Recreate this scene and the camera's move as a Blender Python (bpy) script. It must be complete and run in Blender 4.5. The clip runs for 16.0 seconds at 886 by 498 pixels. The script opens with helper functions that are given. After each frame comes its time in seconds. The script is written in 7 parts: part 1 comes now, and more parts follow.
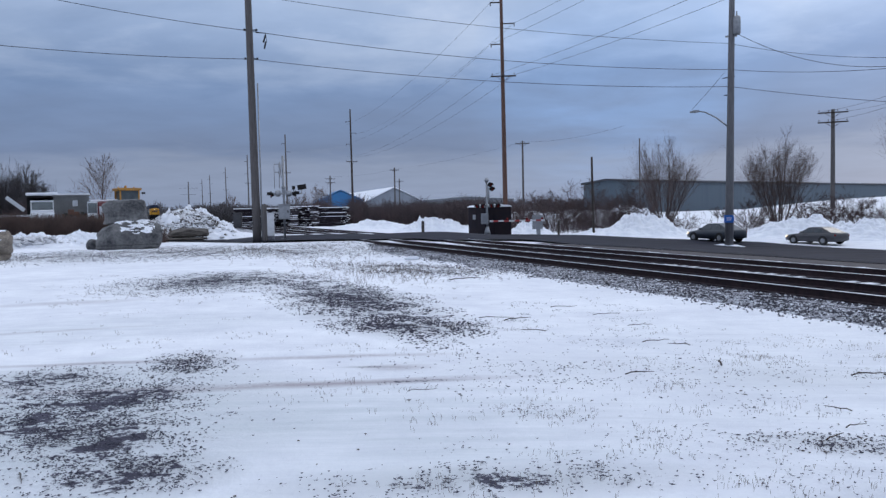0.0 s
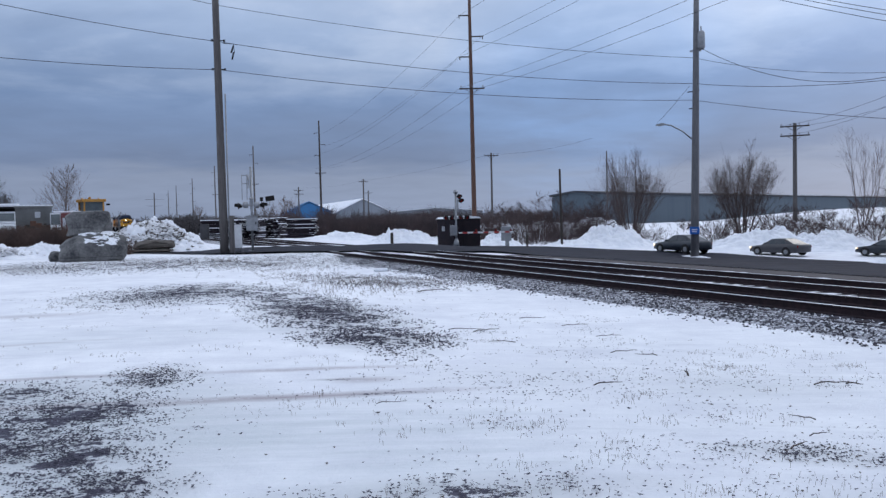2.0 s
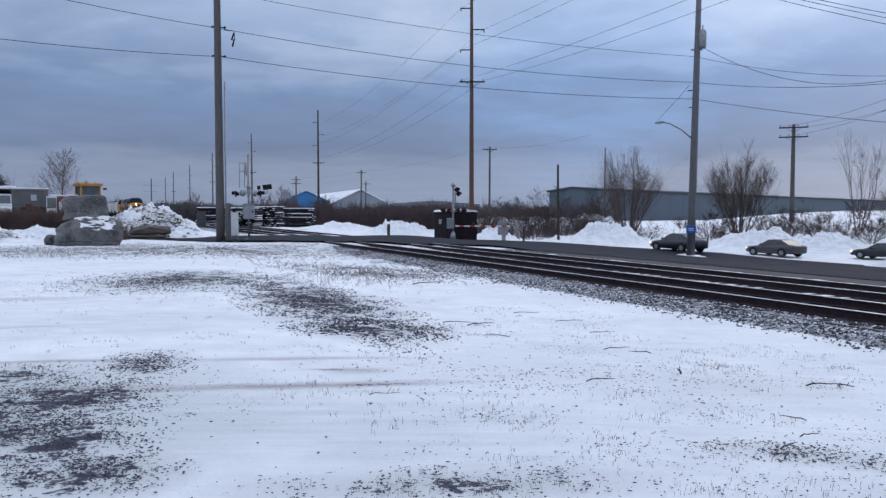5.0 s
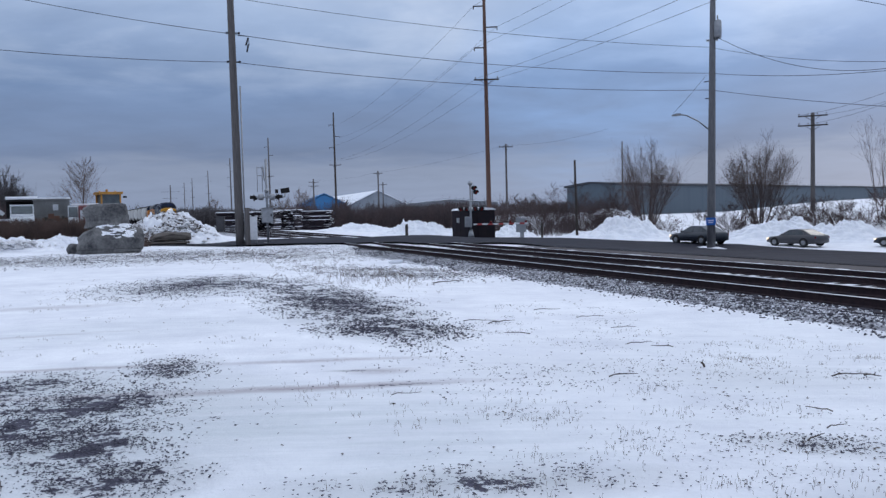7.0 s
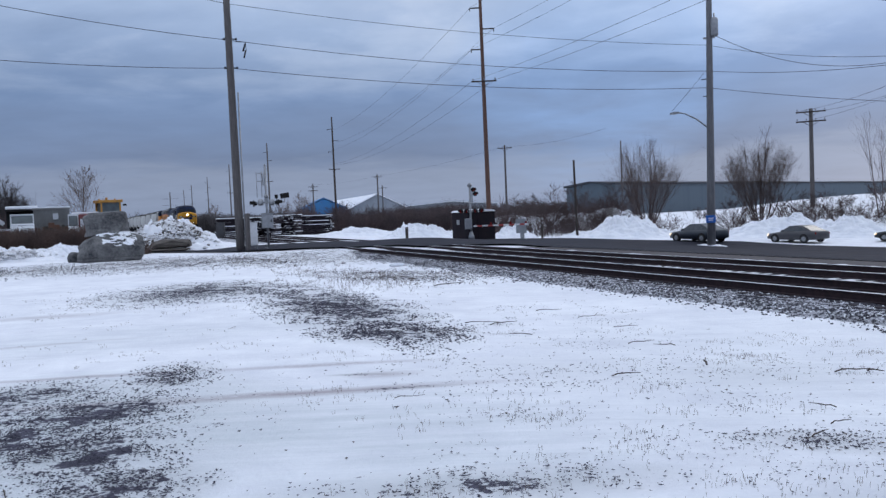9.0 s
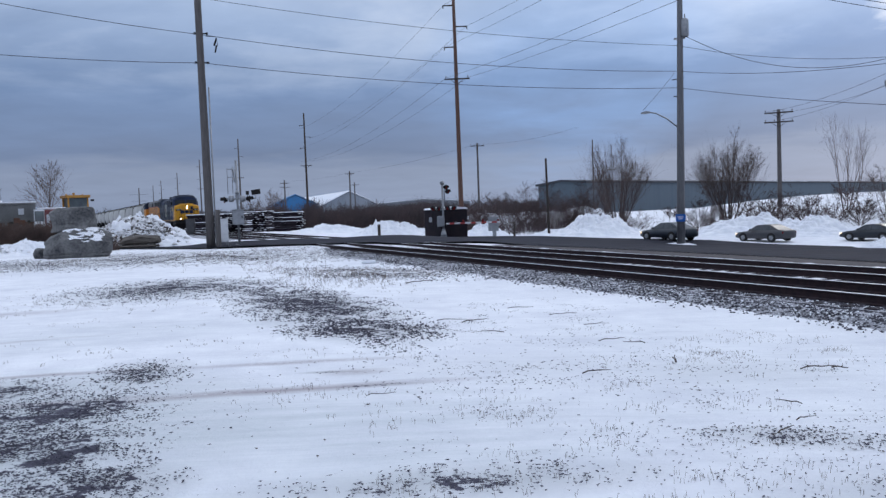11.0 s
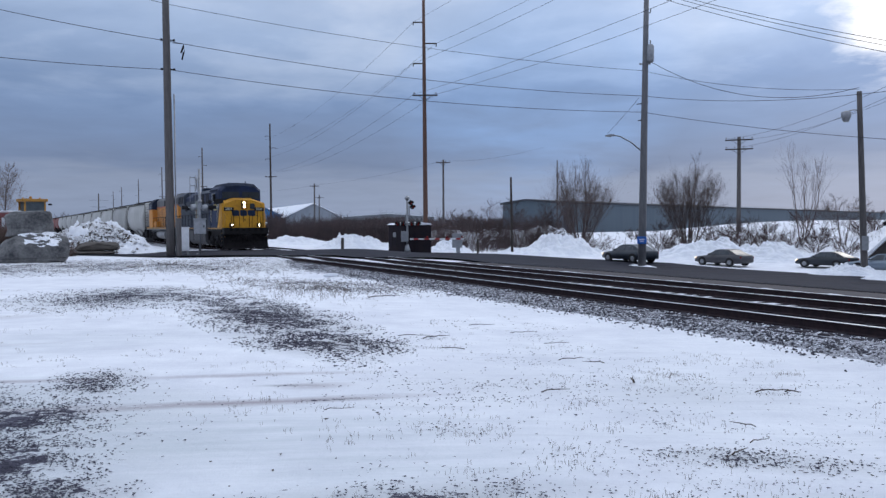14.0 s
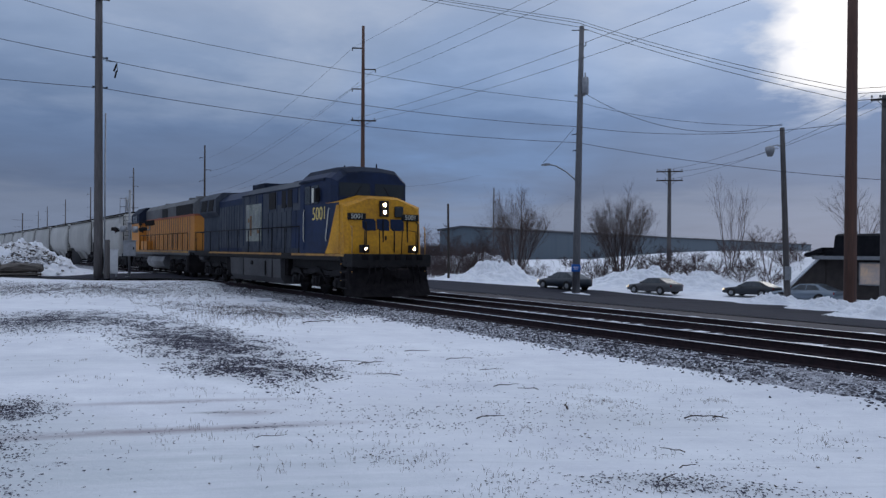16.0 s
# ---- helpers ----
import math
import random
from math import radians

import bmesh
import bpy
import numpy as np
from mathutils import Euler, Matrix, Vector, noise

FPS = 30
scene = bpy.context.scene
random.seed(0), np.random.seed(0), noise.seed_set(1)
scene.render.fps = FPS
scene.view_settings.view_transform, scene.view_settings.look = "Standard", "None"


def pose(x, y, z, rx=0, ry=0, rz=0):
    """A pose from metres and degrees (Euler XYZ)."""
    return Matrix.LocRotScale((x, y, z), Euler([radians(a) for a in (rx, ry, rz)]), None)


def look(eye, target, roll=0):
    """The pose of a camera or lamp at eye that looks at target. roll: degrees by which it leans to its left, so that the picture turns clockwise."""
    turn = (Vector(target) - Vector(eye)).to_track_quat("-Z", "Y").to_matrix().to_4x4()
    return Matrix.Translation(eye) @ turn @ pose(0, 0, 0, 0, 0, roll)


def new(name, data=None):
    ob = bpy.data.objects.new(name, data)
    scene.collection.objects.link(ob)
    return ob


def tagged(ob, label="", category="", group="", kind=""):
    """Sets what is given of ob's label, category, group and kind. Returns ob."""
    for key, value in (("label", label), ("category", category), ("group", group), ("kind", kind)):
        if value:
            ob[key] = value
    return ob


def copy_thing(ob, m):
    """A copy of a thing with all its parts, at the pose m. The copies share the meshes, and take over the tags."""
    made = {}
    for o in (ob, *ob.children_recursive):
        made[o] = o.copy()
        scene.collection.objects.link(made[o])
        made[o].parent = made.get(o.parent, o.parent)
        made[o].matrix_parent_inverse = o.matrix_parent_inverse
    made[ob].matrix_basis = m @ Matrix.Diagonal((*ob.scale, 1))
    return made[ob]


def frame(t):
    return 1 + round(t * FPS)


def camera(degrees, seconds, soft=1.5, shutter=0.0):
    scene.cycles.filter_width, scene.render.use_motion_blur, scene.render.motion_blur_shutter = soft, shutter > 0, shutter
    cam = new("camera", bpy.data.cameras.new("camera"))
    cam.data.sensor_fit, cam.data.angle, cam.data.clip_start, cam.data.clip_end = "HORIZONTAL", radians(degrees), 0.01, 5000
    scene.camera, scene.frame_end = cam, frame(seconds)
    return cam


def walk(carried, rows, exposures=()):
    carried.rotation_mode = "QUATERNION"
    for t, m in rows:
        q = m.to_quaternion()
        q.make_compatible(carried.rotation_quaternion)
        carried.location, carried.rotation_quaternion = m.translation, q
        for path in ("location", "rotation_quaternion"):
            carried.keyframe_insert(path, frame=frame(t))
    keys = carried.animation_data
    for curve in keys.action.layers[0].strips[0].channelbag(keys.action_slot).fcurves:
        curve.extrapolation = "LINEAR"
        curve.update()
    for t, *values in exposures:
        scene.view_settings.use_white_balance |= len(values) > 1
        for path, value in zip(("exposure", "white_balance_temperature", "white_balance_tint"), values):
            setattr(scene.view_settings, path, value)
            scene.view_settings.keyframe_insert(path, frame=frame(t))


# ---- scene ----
cam = camera(57.0, 16.0, soft=1.4)
EYE = (0.0, 0.0, 1.7)
TURNS = ((0, 0.08, -2.88, 1.24), (0.5, -0.46, -2.76, 1.17), (1, -2.08, -1.73, 1.25), (1.5, -3.12, -1.79, 1.63), (2, -2.09, -2.11, 1.21), (2.5, -2.30, -2.43, 0.82),
         (3, -2.02, -2.09, 0.55), (3.5, -2.20, -2.15, 0.50), (4, -2.41, -2.40, -0.08), (4.5, -2.29, -2.57, -0.20), (7, -1.06, -2.68, 1.37), (7.5, 0.81, -2.64, 2.33),
         (8, 1.53, -2.65, 2.95), (8.5, 0.43, -2.34, 2.78), (9, -1.07, -2.52, 2.36), (11.5, -3.29, -2.92, 1.77), (12, -3.78, -3.17, 0.89), (12.5, -6.02, -2.34, 0.41),
         (13, -7.16, -3.66, -0.25), (13.5, -7.64, -4.45, 0.25), (14, -5.51, -1.71, 0.30), (14.5, -6.21, -0.96, -0.47), (15, -6.52, -0.47, -0.23), (15.5, -8.13, 0.06, -0.20),
         (16, -9.94, 0.11, -0.47))
walk(cam, [(t, pose(*EYE, 90 + p, r, y)) for t, y, p, r in TURNS],
     exposures=((0, 0.03, 6360, 10), (11.5, 0.03, 6360, 10), (14.5, 0.03, 6360, 10), (15.1, -0.04, 6310, 10), (15.5, -0.35, 6220, 10), (16, -0.51, 6160, 10)))

# ---- world and sun ----
SUN_EL, SUN_AZ = 17.0, 37.0          # degrees; azimuth clockwise from +y
world = bpy.data.worlds.new("overcast_sky")
scene.world = world
world.use_nodes = True


def sky_nodes():
    nt = world.node_tree
    nt.nodes.clear()
    N, L = nt.nodes.new, nt.links.new

    def math_(op, a, b=None, clamp=False):
        m = N("ShaderNodeMath")
        m.operation, m.use_clamp = op, clamp
        for k, v in enumerate((a, b)):
            if v is None:
                continue
            if isinstance(v, (int, float)):
                m.inputs[k].default_value = v
            else:
                L(v, m.inputs[k])
        return m.outputs[0]

    def mix_(f, a, b):
        m = N("ShaderNodeMix")
        m.data_type = "RGBA"
        for sock, v in ((m.inputs[0], f), (m.inputs[6], a), (m.inputs[7], b)):
            if isinstance(v, (tuple, float, int)):
                sock.default_value = v if not isinstance(v, tuple) else (*v, 1)
            else:
                L(v, sock)
        return m.outputs[2]

    tc = N("ShaderNodeTexCoord")
    sep = N("ShaderNodeSeparateXYZ")
    L(tc.outputs["Generated"], sep.inputs[0])
    z = sep.outputs[2]
    # clouds lie in flat layers overhead: noise on a level sheet, drawn together towards the horizon
    flat = N("ShaderNodeCombineXYZ")
    low = math_("ADD", math_("MAXIMUM", z, 0.0), 0.11)
    L(math_("DIVIDE", sep.outputs[0], low), flat.inputs[0])
    L(math_("DIVIDE", sep.outputs[1], low), flat.inputs[1])

    def cloud(scale, detail, rough, shift, warp=0.3):
        n = N("ShaderNodeTexNoise")
        n.inputs["Scale"].default_value, n.inputs["Detail"].default_value, n.inputs["Roughness"].default_value = scale, detail, rough
        n.inputs["Distortion"].default_value = warp
        mp = N("ShaderNodeMapping")
        mp.inputs["Location"].default_value = shift
        L(flat.outputs[0], mp.inputs[0])
        L(mp.outputs[0], n.inputs["Vector"])
        return n.outputs[0]

    n1, n2, n3 = cloud(1.15, 8, 0.55, (3.1, 0.4, 0)), cloud(2.6, 9, 0.60, (0.7, 2.2, 0)), cloud(0.55, 4, 0.5, (5.0, 1.0, 0))
    wob = math_("MULTIPLY", math_("SUBTRACT", n1, 0.5), 0.34)
    zz = math_("ADD", z, math_("MULTIPLY", wob, math_("MULTIPLY", z, 2.2)))
    ramp = N("ShaderNodeValToRGB")
    e = ramp.color_ramp.elements
    stops = ((0.0, (0.265, 0.325, 0.460)), (0.056, (0.265, 0.322, 0.455)), (0.074, (0.190, 0.252, 0.395)), (0.150, (0.205, 0.300, 0.500)),
             (0.215, (0.38, 0.49, 0.70)), (0.30, (0.52, 0.62, 0.82)), (0.55, (0.86, 0.98, 1.20)), (1.0, (1.16, 1.27, 1.50)))
    e[0].position, e[0].color = stops[0][0], (*stops[0][1], 1)
    e[1].position, e[1].color = stops[-1][0], (*stops[-1][1], 1)
    for p_, c_ in stops[1:-1]:
        el = e.new(p_)
        el.color = (*c_, 1)
    L(zz, ramp.inputs[0])

    def toward(bearing, el):
        """Closeness of the view to a bearing and height in the sky."""
        q = N("ShaderNodeVectorMath")
        q.operation = "DOT_PRODUCT"
        L(tc.outputs["Generated"], q.inputs[0])
        q.inputs[1].default_value = (math.sin(radians(bearing)) * math.cos(radians(el)), math.cos(radians(bearing)) * math.cos(radians(el)), math.sin(radians(el)))
        return q.outputs["Value"]

    # paler puffs against the grey, thicker overhead
    up = math_("MULTIPLY", math_("SUBTRACT", z, 0.12, True), 7.0, True)
    puff = math_("MULTIPLY", math_("SUBTRACT", math_("ADD", math_("MULTIPLY", n1, 0.65), math_("MULTIPLY", n2, 0.35)), 0.47, True), 6.0, True)
    col = mix_(math_("MULTIPLY", math_("MULTIPLY", puff, up), 0.60), ramp.outputs[0], (0.62, 0.69, 0.83))
    # thin blue streak where the cover is torn
    tear = math_("ADD", math_("MULTIPLY", math_("SUBTRACT", toward(10.5, 8.2), 0.988, True), 90.0, True), math_("MULTIPLY", math_("SUBTRACT", toward(15.0, 10.5), 0.990, True), 110.0, True), True)
    thinness = math_("MULTIPLY", math_("SUBTRACT", n1, 0.22, True), 1.9, True)
    col = mix_(math_("MULTIPLY", math_("MULTIPLY", tear, thinness), 0.50), col, (0.30, 0.49, 0.86))
    grain = math_("ADD", 0.66, math_("ADD", math_("MULTIPLY", n2, 0.22), math_("MULTIPLY", n3, 0.24)))
    # glow of the hidden sun
    dot = toward(SUN_AZ, SUN_EL)
    core = toward(37.6, 14.0)
    near = math_("MULTIPLY", math_("MULTIPLY", math_("SUBTRACT", core, 0.9862, True), 90.0, True), math_("MULTIPLY", math_("SUBTRACT", z, 0.118, True), 14.0, True))
    edge = math_("ADD", math_("MULTIPLY", n1, 0.55), math_("MULTIPLY", n2, 0.45))
    gap = math_("MULTIPLY", math_("SUBTRACT", math_("ADD", edge, math_("MULTIPLY", near, 0.26)), 0.565, True), 8.0, True)
    col = mix_(math_("MULTIPLY", math_("MULTIPLY", near, 1.6, True), gap), col, mix_(math_("MULTIPLY", math_("SUBTRACT", core, 0.9935, True), 190.0, True), (0.68, 0.72, 0.81), (1.40, 1.32, 1.24)))
    halo = math_("MULTIPLY", math_("SUBTRACT", core, 0.935, True), 15.0, True)
    broad = math_("MULTIPLY", math_("SUBTRACT", dot, 0.42, True), 2.2, True)
    grain = math_("ADD", grain, math_("ADD", math_("MULTIPLY", broad, 0.09), math_("MULTIPLY", halo, 0.28)))
    sky = N("ShaderNodeTexSky")
    sky.sky_type, sky.sun_disc = "NISHITA", False
    sky.sun_elevation, sky.sun_rotation = radians(SUN_EL), radians(SUN_AZ)
    bg1, bg2, add, out = N("ShaderNodeBackground"), N("ShaderNodeBackground"), N("ShaderNodeAddShader"), N("ShaderNodeOutputWorld")
    L(sky.outputs[0], bg1.inputs[0])
    bg1.inputs[1].default_value = 0.002
    sc = N("ShaderNodeVectorMath")
    sc.operation = "SCALE"
    L(col, sc.inputs[0])
    L(grain, sc.inputs["Scale"])
    L(sc.outputs[0], bg2.inputs[0])
    bg2.inputs[1].default_value = 1.0
    L(bg1.outputs[0], add.inputs[0])
    L(bg2.outputs[0], add.inputs[1])
    L(add.outputs[0], out.inputs[0])


sky_nodes()
sun = new("sun", bpy.data.lights.new("sun", "SUN"))
sun.data.energy, sun.data.angle, sun.data.color = 0.35, radians(14), (1.0, 0.93, 0.84)
sun.matrix_world = look((0, 0, 60), (-60 * math.sin(radians(SUN_AZ)), -60 * math.cos(radians(SUN_AZ)), 60 - 60 * math.tan(radians(SUN_EL + 6))))


# ---- materials ----
def mat(name, c1, c2=None, scale=4.0, rough=0.7, bump=0.0, metal=0.0, fine=0.25, glow=0.0, stretch=(1, 1, 1), vary=0.0, spec=0.5, coat=0.0):
    """A surface with coarse blotches between two colours, fine grain and relief."""
    m = bpy.data.materials.new(name)
    m.use_nodes = True
    nt = m.node_tree
    N, L = nt.nodes.new, nt.links.new
    b = nt.nodes["Principled BSDF"]
    b.inputs["Roughness"].default_value, b.inputs["Metallic"].default_value = rough, metal
    b.inputs["Specular IOR Level"].default_value = spec
    b.inputs["Coat Weight"].default_value = coat
    c2 = c2 or tuple(v * 0.75 for v in c1)
    tc, mp = N("ShaderNodeTexCoord"), N("ShaderNodeMapping")
    mp.inputs["Scale"].default_value = stretch
    L(tc.outputs["Object"], mp.inputs[0])
    na, nb = N("ShaderNodeTexNoise"), N("ShaderNodeTexNoise")
    for n_, s_, d_ in ((na, scale, 5), (nb, scale * 9, 4)):
        n_.inputs["Scale"].default_value, n_.inputs["Detail"].default_value = s_, d_
        L(mp.outputs[0], n_.inputs["Vector"])
    r = N("ShaderNodeValToRGB")
    r.color_ramp.elements[0].position, r.color_ramp.elements[1].position = 0.36, 0.64
    r.color_ramp.elements[0].color, r.color_ramp.elements[1].color = (*c1, 1), (*c2, 1)
    f = N("ShaderNodeMix")
    f.inputs[0].default_value = fine
    L(na.outputs[0], f.inputs[2])
    L(nb.outputs[0], f.inputs[3])
    L(f.outputs[0], r.inputs[0])
    col = r.outputs[0]
    if vary:
        oi, mr, vm = N("ShaderNodeObjectInfo"), N("ShaderNodeMapRange"), N("ShaderNodeVectorMath")
        mr.inputs[3].default_value, mr.inputs[4].default_value = 1 - vary, 1 + vary
        L(oi.outputs["Random"], mr.inputs[0])
        vm.operation = "SCALE"
        L(col, vm.inputs[0])
        L(mr.outputs[0], vm.inputs["Scale"])
        col = vm.outputs[0]
    L(col, b.inputs["Base Color"])
    if bump:
        bp = N("ShaderNodeBump")
        bp.inputs["Strength"].default_value, bp.inputs["Distance"].default_value = bump, 0.05
        L(f.outputs[0], bp.inputs["Height"])
        L(bp.outputs[0], b.inputs["Normal"])
    if glow:
        b.inputs["Emission Color"].default_value, b.inputs["Emission Strength"].default_value = (*c1, 1), glow
    return m


SNOW = mat("snow", (0.86, 0.87, 0.90), (0.70, 0.72, 0.78), 1.6, 0.75, 0.9, fine=0.4)
DIRTY = mat("dirty_snow", (0.84, 0.85, 0.88), (0.46, 0.45, 0.46), 2.4, 0.85, 0.9, fine=0.5)
WOOD_GREY = mat("weathered_pole_wood", (0.115, 0.105, 0.104), (0.068, 0.062, 0.062), 3, 0.85, 0.5, stretch=(6, 6, 0.4))
WOOD_BROWN = mat("brown_pole_wood", (0.120, 0.058, 0.040), (0.072, 0.040, 0.032), 3, 0.8, 0.4, stretch=(6, 6, 0.3))
WOOD_DARK = mat("creosoted_wood", (0.055, 0.042, 0.036), (0.03, 0.025, 0.022), 5, 0.9, 0.5)
STEEL_GREY = mat("galvanised_steel", (0.33, 0.34, 0.36), (0.24, 0.25, 0.27), 5, 0.5, 0.1, 0.6)
POLE_STEEL = mat("grey_steel_pole", (0.17, 0.17, 0.18), (0.12, 0.12, 0.13), 4, 0.6, 0.15, 0.3, stretch=(4, 4, 0.5))
BLACK = mat("black_iron", (0.010, 0.010, 0.012), (0.018, 0.016, 0.016), 6, 0.75, 0.2, spec=0.2)
WIRE = mat("wire_weathered_grey", (0.045, 0.048, 0.058), rough=0.8)
WHITE_PAINT = mat("white_paint", (0.75, 0.76, 0.78), (0.62, 0.63, 0.66), 4, 0.5)
RED_PAINT = mat("red_paint", (0.45, 0.05, 0.05), (0.34, 0.05, 0.05), 6, 0.5)
BLUE_SIGN = mat("blue_sign_paint", (0.02, 0.13, 0.50), (0.02, 0.10, 0.40), 8, 0.45)
GLASS = mat("dark_glass", (0.02, 0.025, 0.03), (0.03, 0.035, 0.04), 2, 0.22, spec=0.32)
RUBBER = mat("tyre_rubber", (0.02, 0.02, 0.02), (0.03, 0.03, 0.03), 8, 0.85)
RAIL_RUST = mat("rusty_rail_side", (0.040, 0.025, 0.028), (0.022, 0.016, 0.020), 9, 0.85, 0.3, spec=0.2)
# whitish base colour, so that each rail head draws a pale line
RAIL_TOP = mat("worn_whitish_rail_head", (0.72, 0.74, 0.78), (0.55, 0.57, 0.62), 9, 0.4, 0.05, 0.4)
BULB = mat("warm_lamp_lens", (1.0, 0.74, 0.42), (1.0, 0.70, 0.38), 3, 0.4, glow=4.0)
BULB_WHITE = mat("bright_warm_lamp_lens", (1.0, 0.62, 0.26), (1.0, 0.60, 0.24), 3, 0.4, glow=60.0)


# ---- mesh helpers ----
class Geo:
    """Collects vertices and faces of one mesh."""

    def __init__(self):
        self.v, self.f, self.s = [], [], []

    def add(self, verts, faces, smooth=False):
        o = len(self.v)
        self.v += [tuple(p) for p in verts]
        self.f += [tuple(o + i for i in q) for q in faces]
        self.s += [smooth] * len(faces)
        return self

    def box(self, x0, x1, y0, y1, z0, z1, c=0.0):
        bm = bmesh.new()
        bmesh.ops.create_cube(bm, size=1)
        for q in bm.verts:
            q.co = Vector((x0 + (q.co.x + .5) * (x1 - x0), y0 + (q.co.y + .5) * (y1 - y0), z0 + (q.co.z + .5) * (z1 - z0)))
        if c:
            bmesh.ops.bevel(bm, geom=list(bm.edges), offset=c, segments=2, affect="EDGES", profile=0.6)
        bm.verts.index_update()
        self.add([q.co for q in bm.verts], [[q.index for q in fc.verts] for fc in bm.faces])
        bm.free()
        return self

    def tube(self, path, radii, seg=8, cap=True, smooth=True):
        path = [Vector(p) for p in path]
        if not isinstance(radii, (list, tuple)):
            radii = [radii] * len(path)
        ring, ref = [], None
        for i, p in enumerate(path):
            d = (path[min(i + 1, len(path) - 1)] - path[max(i - 1, 0)]).normalized()
            if ref is None:
                ref = d.orthogonal().normalized()
            ref = (ref - d * ref.dot(d)).normalized()
            o = d.cross(ref)
            ring.append([p + radii[i] * (math.cos(2 * math.pi * k / seg) * ref + math.sin(2 * math.pi * k / seg) * o) for k in range(seg)])
        base = len(self.v)
        vs = [q for r_ in ring for q in r_]
        fs = [(i * seg + k, i * seg + (k + 1) % seg, (i + 1) * seg + (k + 1) % seg, (i + 1) * seg + k) for i in range(len(path) - 1) for k in range(seg)]
        self.add(vs, fs, smooth)
        if cap:
            n = len(path)
            self.f += [tuple(base + k for k in reversed(range(seg))), tuple(base + (n - 1) * seg + k for k in range(seg))]
            self.s += [False, False]
        return self

    def extrude(self, prof, x0, x1, axis="x"):
        """A closed profile of (p, q) pairs drawn out along an axis: x takes (y, z), y takes (x, z), z takes (x, y)."""
        put = {"x": lambda a, p, q: (a, p, q), "y": lambda a, p, q: (p, a, q), "z": lambda a, p, q: (p, q, a)}[axis]
        n = len(prof)
        vs = [put(x0, *p) for p in prof] + [put(x1, *p) for p in prof]
        fs = [(k, (k + 1) % n, n + (k + 1) % n, n + k) for k in range(n)] + [tuple(reversed(range(n))), tuple(range(n, 2 * n))]
        return self.add(vs, fs)

    def loft(self, sections, cap=True, smooth=False):
        n = len(sections[0])
        vs = [p for s_ in sections for p in s_]
        fs = [(i * n + k, i * n + (k + 1) % n, (i + 1) * n + (k + 1) % n, (i + 1) * n + k) for i in range(len(sections) - 1) for k in range(n)]
        if cap:
            fs += [tuple(reversed(range(n))), tuple(range((len(sections) - 1) * n, len(sections) * n))]
        return self.add(vs, fs, smooth)

    def mesh(self, name, material):
        me = bpy.data.meshes.new(name)
        me.from_pydata(self.v, [], self.f)
        me.polygons.foreach_set("use_smooth", self.s)
        bm = bmesh.new()
        bm.from_mesh(me)
        bmesh.ops.recalc_face_normals(bm, faces=bm.faces)
        bm.to_mesh(me)
        bm.free()
        for m_ in material if isinstance(material, (list, tuple)) else (material,):
            me.materials.append(m_)
        return me


def part(name, geo, material, parent=None, label=""):
    ob = new(name, geo.mesh(name, material) if isinstance(geo, Geo) else geo)
    if parent:
        ob.parent = parent
    if label:
        tagged(ob, label)
    return ob


def thing(name, label, category, m=None, group="", kind=""):
    ob = new(name)
    ob.empty_display_size = 0.2
    if m is not None:
        ob.matrix_basis = m
    return tagged(ob, label, category, group, kind)


# ---- lie of the land ----
TH = radians(20.8)
NX, NY, UX, UY = math.cos(TH), math.sin(TH), math.sin(TH), -math.cos(TH)


def bend(a):
    """How far the line has swung aside at a metres along it."""
    q = -a - 100
    return 0.0365 * (math.hypot(q, 30) + q) / 2


def on_line(a, s, z=0.0):
    """A point a metres along the railway (towards the viewer's right) and s metres across."""
    s2 = s - bend(a)
    return (NX * s2 + UX * a, NY * s2 + UY * a, z)


def ss(x, a, b):
    t = min(1.0, max(0.0, (x - a) / (b - a)))
    return t * t * (3 - 2 * t)


def land(x, y):
    s, a = NX * x + NY * y, UX * x + UY * y
    s += bend(a)
    z = -0.10 - 0.22 * ss(s, 2, 10.2)
    z += (-0.30 + 0.32) * ss(s, 11, 14)
    z -= (0.80 + 0.55 * ss(a, -64, -42)) * min(1.0, max(0.0, (s - 20.0) / 20.0))
    z += 3.1 * ss(a, -115, -70) * ss(s, 47, 86)
    ramp = ss(s, 4, 11) * (1 - ss(s, 19, 28)) * ss(a, -72, -63) * (1 - ss(a, -45, -37))
    z += ramp * ((-0.10 if s < 15 else -0.10 - 0.12 * ss(s, 15, 16.4)) - z)
    return z


def polar(bearing, d):
    """A place d metres off on a bearing in degrees clockwise from +y."""
    return d * math.sin(radians(bearing)), d * math.cos(radians(bearing))


def stand(bearing, d, turn=0.0, sink=0.0):
    """A pose on the ground there."""
    x, y = polar(bearing, d)
    return pose(x, y, land(x, y) - sink, 0, 0, turn)


